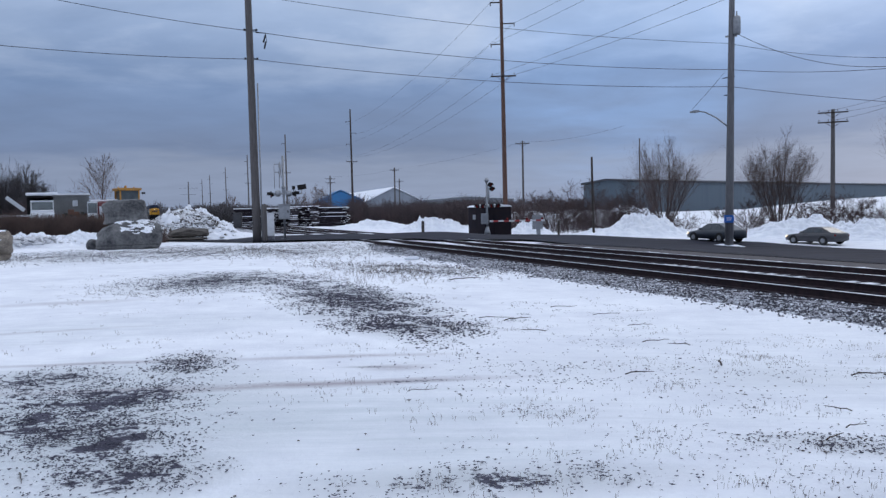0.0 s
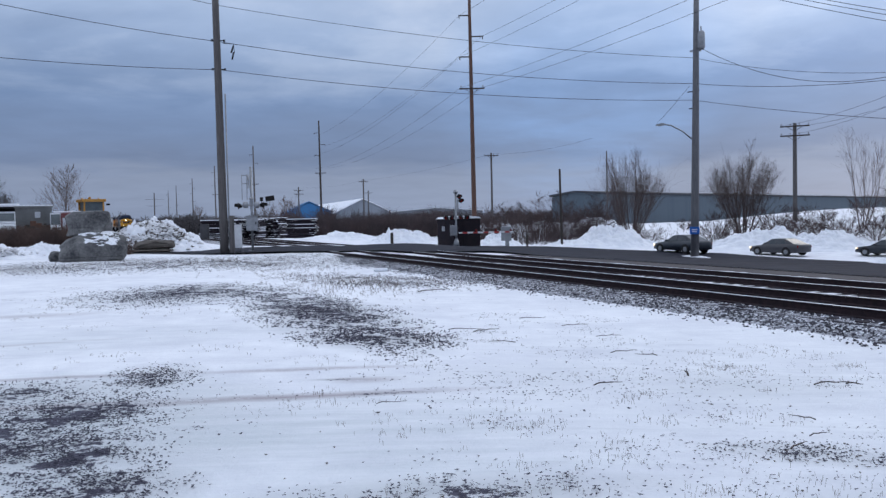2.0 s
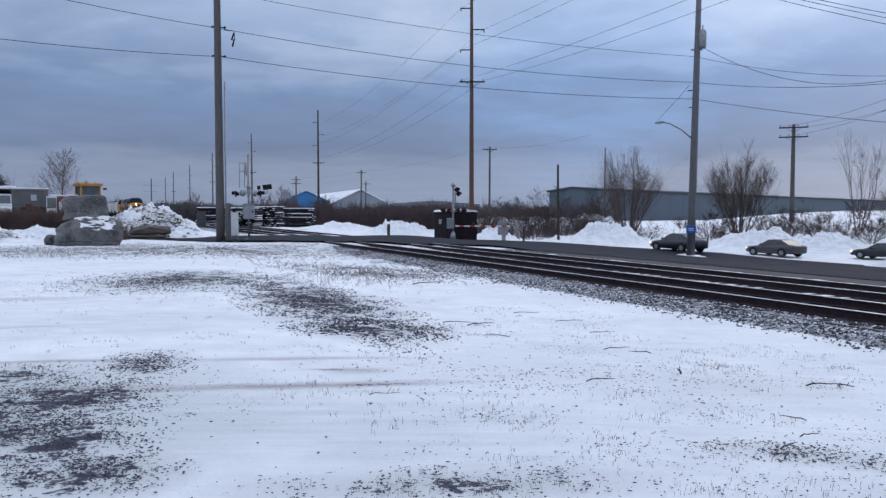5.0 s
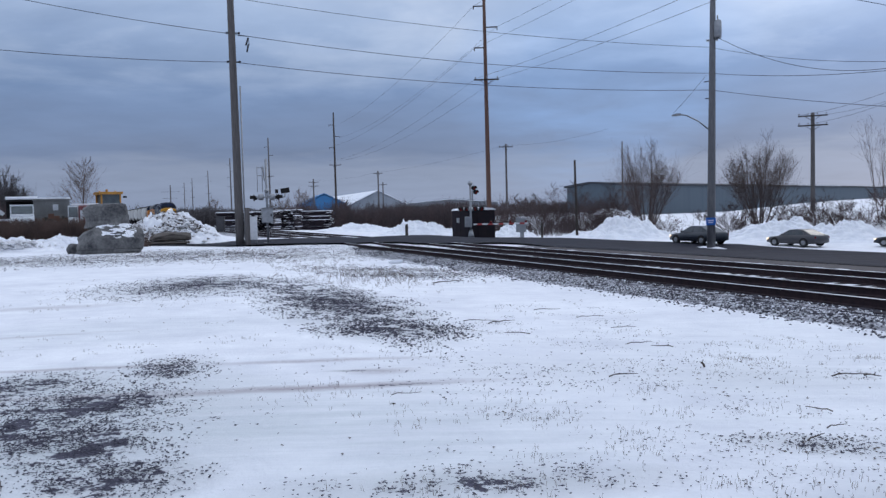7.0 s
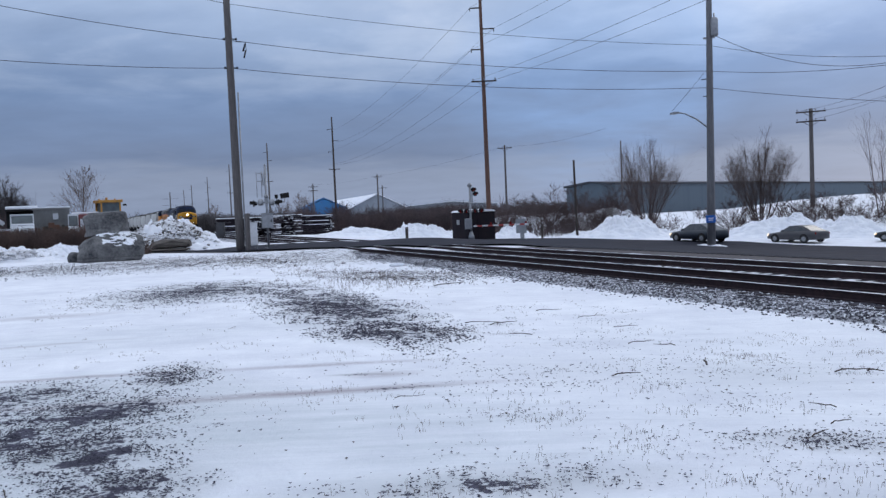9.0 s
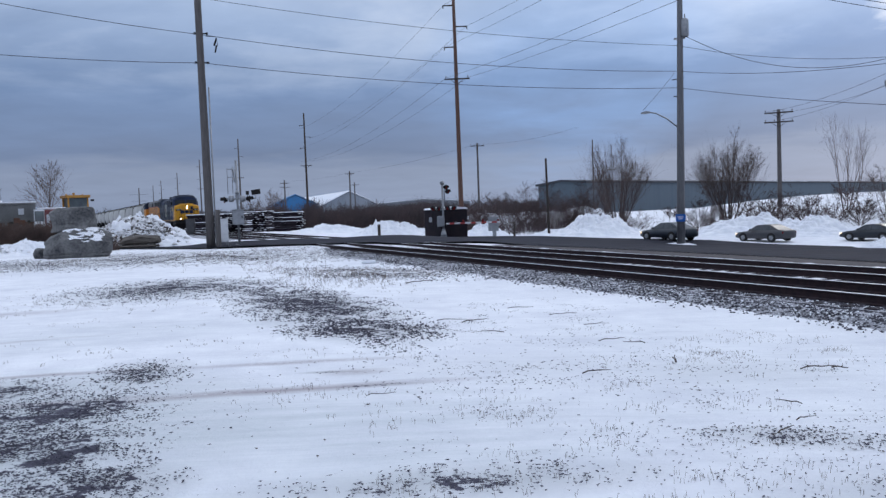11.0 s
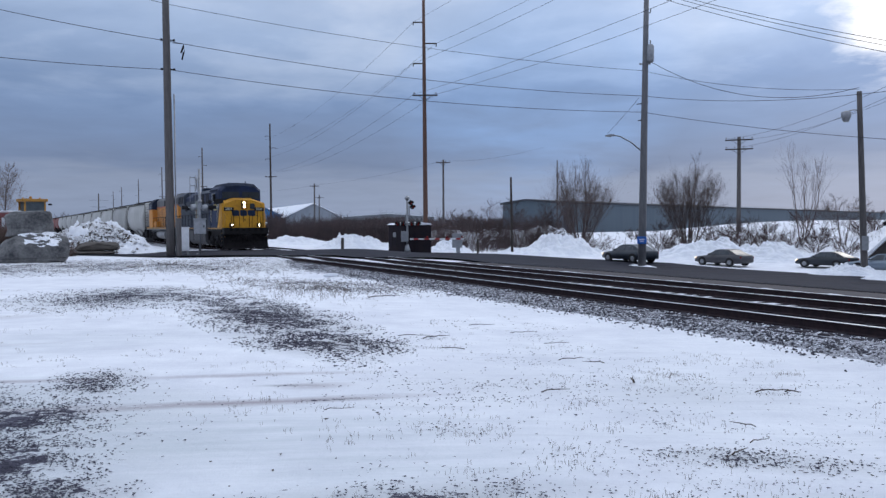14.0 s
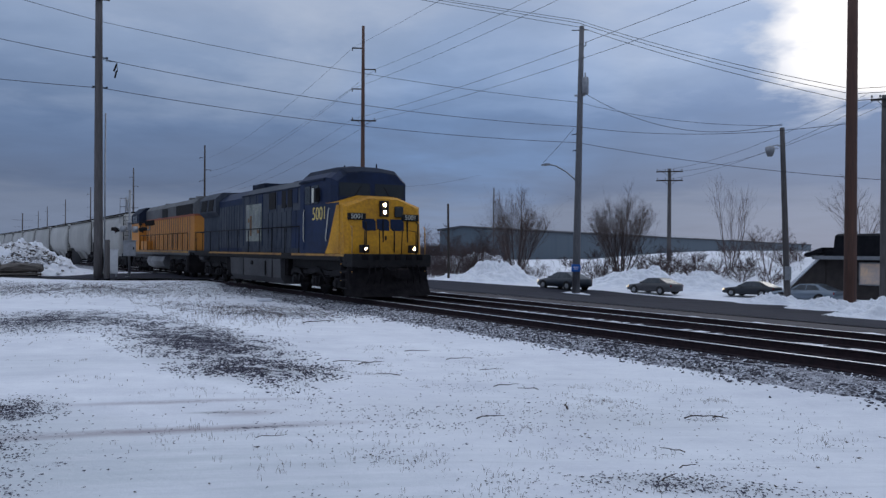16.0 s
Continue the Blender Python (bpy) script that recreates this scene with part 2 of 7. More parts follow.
# ---- ground ----
# bare patches where gravel and dead grass show: x, y, half length, half width, turn, strength
PATCHES = ((-6.0, 21.5, 2.2, 2.8, 0, 0.88), (-1.9, 16.6, 4.6, 1.2, -71, 0.90), (-0.6, 12.6, 1.1, 0.9, -30, 0.86), (-3.35, 7.85, 0.95, 0.85, -25, 0.98),
           (-2.75, 6.45, 0.60, 0.75, 10, 0.96), (0.25, 5.3, 1.3, 0.34, 4, 0.76), (3.1, 6.1, 0.8, 0.30, -15, 0.66), (-9.0, 40.0, 9, 6.0, 12, 0.66), (-1.0, 27.0, 4.0, 2.0, -50, 0.56),
           (-3.1, 9.6, 0.55, 0.9, 15, 0.74), (1.0, 9.2, 2.6, 1.6, 0, 0.36), (3.6, 9.0, 1.4, 0.9, 0, 0.46), (-16, 36, 8, 5, 0, 0.66), (3.6, 4.6, 1.4, 0.6, 0, 0.72), (-3.7, 7.2, 2.0, 2.1, 0, 0.80), (-3.45, 6.8, 0.60, 0.55, 0, 0.94), (-2.2, 5.6, 0.6, 0.5, 0, 0.94), (-4.4, 8.85, 0.9, 0.75, 0, 0.90), (-0.3, 8.5, 0.5, 0.07, 3, 0.9), (-0.9, 9.3, 0.3, 0.06, 0, 0.9))
# wheel marks dirtied with soil, and icy packed snow: x, y, half length, half width, turn, strength
WHEEL_MARKS = ((-1.37, 8.40, 1.75, 0.14, 7.8, 1.0), (-1.33, 10.0, 1.1, 0.11, 5.5, 0.85), (-0.57, 9.26, 0.34, 0.16, 4, 0.7), (-4.3, 9.85, 1.3, 0.10, 4, 0.8), (-8.0, 16.8, 1.4, 0.35, 12, 0.5), (-6.4, 12.6, 1.6, 0.12, 20, 0.4), (-3.6, 8.3, 1.1, 0.10, 6, 0.8))
ICY = ((-1.3, 6.9, 2.0, 1.1, 5, 0.95), (-0.2, 6.2, 1.6, 0.8, 0, 0.8), (-2.6, 7.7, 1.1, 0.7, 8, 0.8), (-3.8, 6.8, 2.0, 2.4, 0, 1.0), (4.6, 9.0, 2.6, 4.0, 0, 0.35), (-5.5, 13.0, 2.5, 1.2, 20, 0.45), (1.8, 7.0, 1.6, 0.9, 0, 0.35))


def ground_material():
    m = bpy.data.materials.new("snow_over_gravel")
    m.use_nodes = True
    nt = m.node_tree
    N, L = nt.nodes.new, nt.links.new
    b = nt.nodes["Principled BSDF"]
    b.inputs["Roughness"].default_value = 0.8
    b.inputs["Specular IOR Level"].default_value = 0.25
    tc = N("ShaderNodeTexCoord")
    P = tc.outputs["Object"]

    def m_(op, a, c=None, clamp=False):
        q = N("ShaderNodeMath")
        q.operation, q.use_clamp = op, clamp
        for k, v in enumerate((a, c)):
            if isinstance(v, (int, float)):
                q.inputs[k].default_value = v
            elif v is not None:
                L(v, q.inputs[k])
        return q.outputs[0]

    def nz(scale, detail=5, stretch=None, rough=0.55):
        q = N("ShaderNodeTexNoise")
        q.inputs["Scale"].default_value, q.inputs["Detail"].default_value, q.inputs["Roughness"].default_value = scale, detail, rough
        if stretch:
            mp = N("ShaderNodeMapping")
            mp.inputs["Scale"].default_value = stretch
            mp.inputs["Rotation"].default_value = (0, 0, radians(-12))
            L(P, mp.inputs[0])
            L(mp.outputs[0], q.inputs["Vector"])
        else:
            L(P, q.inputs["Vector"])
        return q.outputs[0]

    def patches(rows_, soften=0.28):
        top = None
        for x, y, a, c, turn, k in rows_:
            v = one_patch(x, y, a, c, turn, k, soften)
            top = v if top is None else m_("MAXIMUM", top, v)
        return top

    def one_patch(x, y, a, c, turn, k, soften):
        mp, g = N("ShaderNodeMapping"), N("ShaderNodeTexGradient")
        mp.vector_type = "TEXTURE"
        mp.inputs["Location"].default_value = (x, y, 0)
        mp.inputs["Rotation"].default_value = (0, 0, radians(turn))
        mp.inputs["Scale"].default_value = (a * 1.5, c * 1.5, 60)
        L(P, mp.inputs[0])
        g.gradient_type = "QUADRATIC_SPHERE"
        L(mp.outputs[0], g.inputs[0])
        return m_("MULTIPLY", m_("POWER", g.outputs[1], soften), k)

    big, marks, icy = patches(PATCHES), patches(WHEEL_MARKS, 0.5), patches(ICY, 0.30)
    n_mid, n_fine, n_big = nz(1.7, 6), nz(13, 7, None, 0.72), nz(0.33, 4)
    n_track = nz(1.0, 4, (0.5, 2.2, 1))
    n_isl = nz(4.6, 10, (0.85, 1.15, 1), 0.74)
    cover = m_("ADD", m_("MULTIPLY", big, 0.50), m_("ADD", m_("MULTIPLY", n_isl, 1.10), m_("MULTIPLY", n_fine, 0.50)))
    bare = m_("MULTIPLY", m_("SUBTRACT", cover, 1.175), 20.0, True)
    # gravel and frozen soil beneath
    vor = N("ShaderNodeTexVoronoi")
    vor.inputs["Scale"].default_value = 26
    L(P, vor.inputs["Vector"])
    soil = N("ShaderNodeValToRGB")
    soil.color_ramp.elements[0].color, soil.color_ramp.elements[1].color = (0.020, 0.019, 0.032, 1), (0.080, 0.077, 0.112, 1)
    L(m_("MULTIPLY", vor.outputs["Distance"], m_("ADD", n_fine, 0.55)), soil.inputs[0])
    snow = N("ShaderNodeValToRGB")
    e = snow.color_ramp.elements
    e[0].position, e[1].position = 0.30, 0.62
    e[0].color, e[1].color = (0.62, 0.63, 0.69, 1), (0.87, 0.88, 0.91, 1)
    L(m_("ADD", m_("MULTIPLY", n_track, 0.15), m_("ADD", m_("MULTIPLY", n_mid, 0.33), m_("ADD", m_("MULTIPLY", n_fine, 0.17), m_("MULTIPLY", n_big, 0.35)))), snow.inputs[0])
    thin = N("ShaderNodeMix")
    thin.data_type = "RGBA"
    L(m_("MULTIPLY", m_("SUBTRACT", m_("MULTIPLY", big, m_("ADD", n_mid, 0.55)), 0.22, True), 1.15, True), thin.inputs[0])
    L(snow.outputs[0], thin.inputs[6])
    thin.inputs[7].default_value = (0.43, 0.445, 0.46, 1)
    def tint(fac, base, colour):
        q = N("ShaderNodeMix")
        q.data_type = "RGBA"
        L(fac, q.inputs[0])
        L(base, q.inputs[6])
        q.inputs[7].default_value = (*colour, 1)
        return q.outputs[2]

    n_scuff = nz(2.4, 7, (0.22, 2.6, 1), 0.66)
    packed = tint(m_("MULTIPLY", icy, m_("MULTIPLY", m_("SUBTRACT", n_scuff, 0.22, True), 2.0, True), True), thin.outputs[2], (0.52, 0.565, 0.59))
    # faint dirt drawn out by the wind, then the wheel marks
    drift = m_("MULTIPLY", m_("SUBTRACT", m_("ADD", m_("MULTIPLY", n_scuff, 0.6), m_("MULTIPLY", n_isl, 0.4)), 0.53, True), 3.2, True)
    packed = tint(m_("MULTIPLY", drift, 0.55), packed, (0.50, 0.50, 0.54))
    packed = tint(m_("MULTIPLY", marks, m_("MULTIPLY", m_("SUBTRACT", m_("ADD", m_("MULTIPLY", n_fine, 0.5), m_("MULTIPLY", n_scuff, 0.5)), 0.33, True), 6.0, True), True), packed, (0.34, 0.305, 0.325))
    mix = N("ShaderNodeMix")
    mix.data_type = "RGBA"
    L(bare, mix.inputs[0])
    L(packed, mix.inputs[6])
    L(soil.outputs[0], mix.inputs[7])
    L(mix.outputs[2], b.inputs["Base Color"])
    bp = N("ShaderNodeBump")
    bp.inputs["Strength"].default_value, bp.inputs["Distance"].default_value = 0.55, 0.05
    L(m_("ADD", m_("MULTIPLY", n_mid, 0.9), m_("ADD", m_("MULTIPLY", n_fine, 0.75), m_("MULTIPLY", n_track, 0.15))), bp.inputs["Height"])
    L(bp.outputs[0], b.inputs["Normal"])
    return m


def build_ground():
    ang = [radians(-48 + 96 * k / 250) for k in range(251)] + [radians(48 + 264 * k / 60) for k in range(1, 60)]
    rad = [1.2 * 1.043 ** k for k in range(188)]
    n = len(ang)
    vs, fs = [(0, 0, land(0, 0))], []
    for r in rad:
        for t in ang:
            x, y = r * math.sin(t), r * math.cos(t)
            z = land(x, y)
            if r < 90:
                z += 0.018 * noise.noise((x * 0.7, y * 0.7, 3)) + 0.008 * noise.noise((x * 2.9, y * 2.9, 8))
            vs.append((x, y, z - (0.3 * (r - 600) / 600 if r > 600 else 0)))
    for k in range(n):
        fs.append((0, 1 + (k + 1) % n, 1 + k))
    for i in range(len(rad) - 1):
        for k in range(n):
            o = 1 + i * n
            fs.append((o + k, o + (k + 1) % n, o + n + (k + 1) % n, o + n + k))
    g = Geo()
    g.add(vs, fs, True)
    ob = part("ground", g, ground_material())
    tagged(ob, "snow-covered ground with bare gravel patches and dead grass", "ground", kind="structure")


build_ground()

ASPHALT = mat("wet_salted_asphalt", (0.036, 0.037, 0.050), (0.018, 0.018, 0.025), 0.5, 0.9, 0.3, spec=0.10, stretch=(0.5, 2.0, 1), fine=0.35)


def strip(near, far, cols, lift):
    """A sheet between two edge lines, laid on the land."""
    def along(line, k):
        q = k * (len(line) - 1)
        i = min(int(q), len(line) - 2)
        f_ = q - i
        return [line[i][j] + f_ * (line[i + 1][j] - line[i][j]) for j in (0, 1)]
    g, rows_ = Geo(), 12
    vs = []
    for k in range(cols + 1):
        p0, p1 = along(near, k / cols), along(far, k / cols)
        for r in range(rows_ + 1):
            x, y = p0[0] + (p1[0] - p0[0]) * r / rows_, p0[1] + (p1[1] - p0[1]) * r / rows_
            vs.append((x, y, road_z(x, y) + lift))
    fs = [(k * (rows_ + 1) + r, k * (rows_ + 1) + r + 1, (k + 1) * (rows_ + 1) + r + 1, (k + 1) * (rows_ + 1) + r) for k in range(cols) for r in range(rows_)]
    return g.add(vs, fs, True)


def road_z(x, y):
    """Road surface: up to the rails at the crossing, on the land elsewhere."""
    s, a = NX * x + NY * y, UX * x + UY * y
    s += bend(a)
    k = ss(s, 5.0, 11.5) * (1 - ss(s, 19.0, 27)) * ss(a, -72, -63) * (1 - ss(a, -45, -37))
    rail = -0.005 if s < 15 else -0.005 - 0.12 * ss(s, 15, 16.4)
    return (1 - k) * (land(x, y) + 0.05) + k * max(rail, land(x, y) + 0.05)


def build_road():
    near = [on_line(a, 23.2)[:2] for a in (60, 30, 10, -10, -24, -34)] + [(4.5, 45.8), (-0.5, 46.3), (-4.8, 46.8), (-9.0, 48.6), (-14, 51), (-22, 54), (-40, 60)]
    far = [on_line(a, 45.0)[:2] for a in (60, 30, 10, -10, -32, -50)] + [(11.5, 71.5), (5, 68.5), (-1.0, 64.0), (-7.5, 58.5), (-14, 57.5), (-22, 59.5), (-40, 66)]
    ob = part("road", strip(near, far, 120, 0.012), ASPHALT)
    tagged(ob, "wet grey asphalt road running beside and over the railway", "road", kind="structure")


build_road()
VERGE = mat("dark_dirt_verge", (0.030, 0.023, 0.027), (0.056, 0.047, 0.052), 1.2, 0.9, 0.4, fine=0.5)
vg = part("road_verge", strip([on_line(a, 18.8)[:2] for a in (60, 20, -10, -38)], [on_line(a, 23.9)[:2] for a in (60, 20, -10, -38)], 80, -0.012), VERGE)
tagged(vg, "dark bare dirt verge between railway and road", "verge", kind="structure")

BALLAST = mat("snow_dusted_ballast", (0.030, 0.028, 0.038), (0.58, 0.59, 0.64), 7.0, 0.9, 0.9, fine=0.6)
BALLAST_DARK = mat("oily_ballast", (0.022, 0.021, 0.030), (0.050, 0.047, 0.060), 6.0, 0.95, 0.9, fine=0.6, spec=0.15)
STONE = mat("grey_ballast_stone", (0.082, 0.079, 0.098), (0.034, 0.032, 0.042), 6, 0.85, 0.4)
A_STEPS = [40 - 2 * k for k in range(60)] + [-80 - 10 * k for k in range(34)]


def sweep(prof, steps=None, closed=True):
    """Draws (s, z) profile points along the railway."""
    secs = [[on_line(a, s, z) for s, z in prof] for a in (steps or A_STEPS)]
    g = Geo()
    return g.loft(secs, cap=closed) if closed else g.add(
        [p for q in secs for p in q], [(i * len(prof) + k, i * len(prof) + k + 1, (i + 1) * len(prof) + k + 1, (i + 1) * len(prof) + k) for i in range(len(secs) - 1) for k in range(len(prof) - 1)], True)


def rail_profile(s, top):
    return [(s - 0.07, top - 0.175), (s + 0.07, top - 0.175), (s + 0.07, top - 0.16), (s + 0.012, top - 0.14), (s + 0.012, top - 0.045), (s + 0.036, top - 0.035), (s + 0.036, top - 0.004),
            (s - 0.036, top - 0.004), (s - 0.036, top - 0.035), (s - 0.012, top - 0.045), (s - 0.012, top - 0.14), (s - 0.07, top - 0.16)]


TIE_WOOD = mat("oily_tie_wood", (0.034, 0.027, 0.033), (0.017, 0.014, 0.020), 4, 0.9, 0.4, spec=0.2)


def build_track(centre, top, label):
    tr = thing("railway_track", label, "railway track", kind="structure", group="railway tracks")
    for s in (centre - 0.7525, centre + 0.7525):
        r = part("rail", sweep(rail_profile(s, top)), RAIL_RUST, tr)
        part("rail_head", sweep([(s - 0.034, top - 0.004), (s + 0.034, top - 0.004), (s + 0.03, top), (s - 0.03, top)]), RAIL_TOP, r, "bright worn rail head")
    tie = Geo().box(-1.3, 1.3, -0.115, 0.115, -0.18, 0.0, 0.012).mesh("tie", TIE_WOOD)
    for k in range(130):
        a = 8 - 0.54 * k
        if -61 < a < -45:
            continue
        ob = new("tie", tie)
        ob.parent = tr
        p = on_line(a, centre, top - 0.162 + 0.008 * math.sin(k * 7.3))
        ob.matrix_basis = pose(*p, 0, 0, 20.8 + 1.5 * math.sin(k * 3.1))
    return tr




part_b = part("ballast", sweep([(11.0, -0.42), (11.3, -0.30), (11.65, -0.185), (14.5, -0.185), (15.4, -0.30), (19.0, -0.30), (20.2, -0.45), (20.2, -0.6), (11.0, -0.6)]), BALLAST_DARK)
tagged(part_b, "dark oily ballast bed beneath two railway tracks", "ballast", kind="structure")


def build_shoulder():
    """Crushed stone from the tie ends down to a ragged snow edge."""
    prof = ((10.60, -0.45, 0.34), (10.95, -0.318, 0.34), (11.28, -0.262, 0.14), (11.75, -0.168, 0.03), (11.95, -0.172, 0.0), (11.95, -0.5, 0.0))
    n = len(prof)
    vs, fs = [], []
    steps = [14 - 0.22 * k for k in range(300)] + [-52 - 4 * k for k in range(1, 40)]
    for a in steps:
        for j, (s, z, wob) in enumerate(prof):
            q = noise.noise((a * 0.45, 2.0, 4.0)) + 0.6 * noise.noise((a * 1.9, j * 0.7, 9.0))
            vs.append(on_line(a, s + wob * q, z + wob * 0.05 * noise.noise((a * 3.1, j, 1.0))))
    for i in range(len(steps) - 1):
        for k in range(n - 1):
            fs.append((i * n + k, i * n + k + 1, (i + 1) * n + k + 1, (i + 1) * n + k))
    return part("ballast_shoulder", Geo().add(vs, fs, True), BALLAST)


shoulder = build_shoulder()
tagged(shoulder, "grey crushed-stone shoulder dusted with snow", "ballast", kind="structure")
build_track(13.02, 0.0, "steel rails on dark wooden ties, nearer track")
build_track(17.3, -0.12, "steel rails on dark wooden ties with snow between, farther track")
# snow lying beside and between the rails
for s0, s1, z0, full, stuff_ in ((14.72, 15.25, -0.215, 0.04, DIRTY), (18.30, 18.85, -0.245, -0.75, SNOW), (12.40, 12.56, -0.140, -0.55, SNOW)):
    g = Geo()
    vs, fs = [], []
    for k in range(460):
        a = 30 - 0.3 * k
        for j in range(5):
            s = s0 + (s1 - s0) * j / 4 + 0.10 * noise.noise((a * 0.8, j, s0))
            vs.append(on_line(a, s, z0 + (0.055 if 0 < j < 4 else -0.06) + 0.05 * noise.noise((a * 2.3, j * 0.9, s0 + 5))))
    fs = [(k * 5 + j, k * 5 + j + 1, k * 5 + j + 6, k * 5 + j + 5) for k in range(459) for j in range(4) if noise.noise((k * (0.45 if full < 0 else 1.3), j * 1.7, s0)) > full]
    g.add(vs, fs, True)
    tagged(part("snow_strip", g, stuff_), "ragged strip of old snow along the rail", "snow", kind="stuff")


def stones(name, label, n, place, size, material, seed, flat=0.75):
    """Many small angular stones in one mesh."""
    rnd = random.Random(seed)
    g = Geo()
    for _ in range(n):
        x, y, z = place(rnd)
        r = rnd.uniform(*size)
        t = rnd.uniform(0, 6.3)
        vs = []
        long_ = rnd.uniform(1.0, 2.2)
        for dx, dy, dz in ((long_, 0, 0), (0.3, 0.8, 0), (-0.9 * long_, 0.2, 0), (0, -0.7, 0), (rnd.uniform(-0.4, 0.4), rnd.uniform(-0.3, 0.3), flat), (0, 0, -0.6)):
            q = r * rnd.uniform(0.6, 1.2)
            vs.append((x + q * (dx * math.cos(t) - dy * math.sin(t)), y + q * (dx * math.sin(t) + dy * math.cos(t)), z + q * dz))
        g.add(vs, [(0, 1, 4), (1, 2, 4), (2, 3, 4), (3, 0, 4), (1, 0, 5), (2, 1, 5), (3, 2, 5), (0, 3, 5)])
    return tagged(part(name, g, material), label, "stones", kind="stuff")


def on_shoulder(rnd):
    a = 6 - 60 * rnd.random() ** 1.5
    s = 11.95 - abs(rnd.gauss(0, 0.55))
    return on_line(a, s, max(-0.312, -0.165 - 0.155 * (11.85 - s)))


stones("ballast_stones", "loose grey ballast stones on the track shoulder", 21000, on_shoulder, (0.013, 0.033), STONE, 3)
stones("snow_crumbs", "white snow crumbs caught between ballast stones", 9500, on_shoulder, (0.010, 0.028), SNOW, 4, 0.7)
# ---- the train ----
YELLOW = mat("loco_yellow", (0.66, 0.325, 0.012), (0.36, 0.165, 0.014), 1.1, 0.55, 0.05, spec=0.3, fine=0.45)
STRIPE = mat("rusty_sill_yellow", (0.50, 0.27, 0.05), (0.16, 0.075, 0.035), 1.6, 0.7, 0.1, fine=0.5)
NAVY = mat("loco_navy_blue", (0.011, 0.024, 0.072), (0.006, 0.013, 0.036), 0.7, 0.6, 0.06, spec=0.25, fine=0.4)
GREYBLUE = mat("faded_blue_grey_hood", (0.064, 0.073, 0.090), (0.018, 0.025, 0.042), 0.55, 0.65, 0.06, spec=0.25, fine=0.4, stretch=(1, 1, 0.5))
ROOF_DARK = mat("sooty_roof", (0.016, 0.024, 0.046), (0.010, 0.014, 0.026), 1.2, 0.85, 0.1, spec=0.2)
TANK_GREY = mat("grimy_tank_grey", (0.062, 0.062, 0.068), (0.028, 0.027, 0.031), 0.9, 0.75, 0.1, fine=0.4)
SILVER = mat("pale_grey_tank_paint", (0.24, 0.245, 0.25), (0.12, 0.12, 0.125), 1.0, 0.6, 0.1)
UNDER = mat("grimy_running_gear", (0.007, 0.0065, 0.008), (0.018, 0.016, 0.017), 4, 0.95, 0.3, spec=0.08)
GEAR = mat("dusty_truck_frame", (0.034, 0.033, 0.036), (0.012, 0.011, 0.013), 1.6, 0.9, 0.3, spec=0.15, fine=0.5)
ORANGE = mat("faded_orange_yellow", (0.56, 0.225, 0.028), (0.42, 0.165, 0.026), 0.8, 0.6, 0.05)
RED_BAND = mat("faded_red_band", (0.34, 0.075, 0.025), (0.24, 0.07, 0.03), 1.5, 0.6)
LOCO_GREY = mat("loco_roof_grey", (0.12, 0.125, 0.13), (0.07, 0.07, 0.075), 0.9, 0.7, 0.08)
HOP_GREY = mat("pale_hopper_grey", (0.42, 0.415, 0.395), (0.30, 0.295, 0.28), 0.35, 0.6, 0.05, vary=0.16)
HOP_RED = mat("oxide_red_wagon", (0.20, 0.05, 0.04), (0.14, 0.04, 0.035), 0.5, 0.7, 0.05)
GRIME = mat("rusty_grime", (0.20, 0.10, 0.035), (0.07, 0.04, 0.025), 6, 0.85, 0.1)
GRAFFITI = mat("weathered_multicolour_spray_paint", (0.30, 0.31, 0.27), (0.075, 0.095, 0.09), 1.7, 0.7, fine=0.5)
FADED = mat("faded_hood_lettering", (0.22, 0.23, 0.22), (0.11, 0.125, 0.14), 2.2, 0.7)
LETTER = mat("faded_cream_lettering", (0.62, 0.60, 0.50), (0.45, 0.45, 0.40), 5, 0.6)
LETTER_Y = mat("yellow_lettering", (0.70, 0.55, 0.16), (0.60, 0.46, 0.12), 5, 0.6)


def mirror_y(prof):
    return prof + [(-y, z) for y, z in reversed(prof) if abs(y) > 1e-6]


def wheel_mesh():
    g = Geo()
    g.tube([(0, -0.07, 0), (0, 0.07, 0)], 0.50, 24)
    g.tube([(0, 0.04, 0), (0, 0.075, 0)], 0.54, 24)
    g.tube([(0, -0.12, 0), (0, -0.069, 0)], [0.10, 0.16], 12)
    return g.mesh("wheel", UNDER)


WHEEL = wheel_mesh()


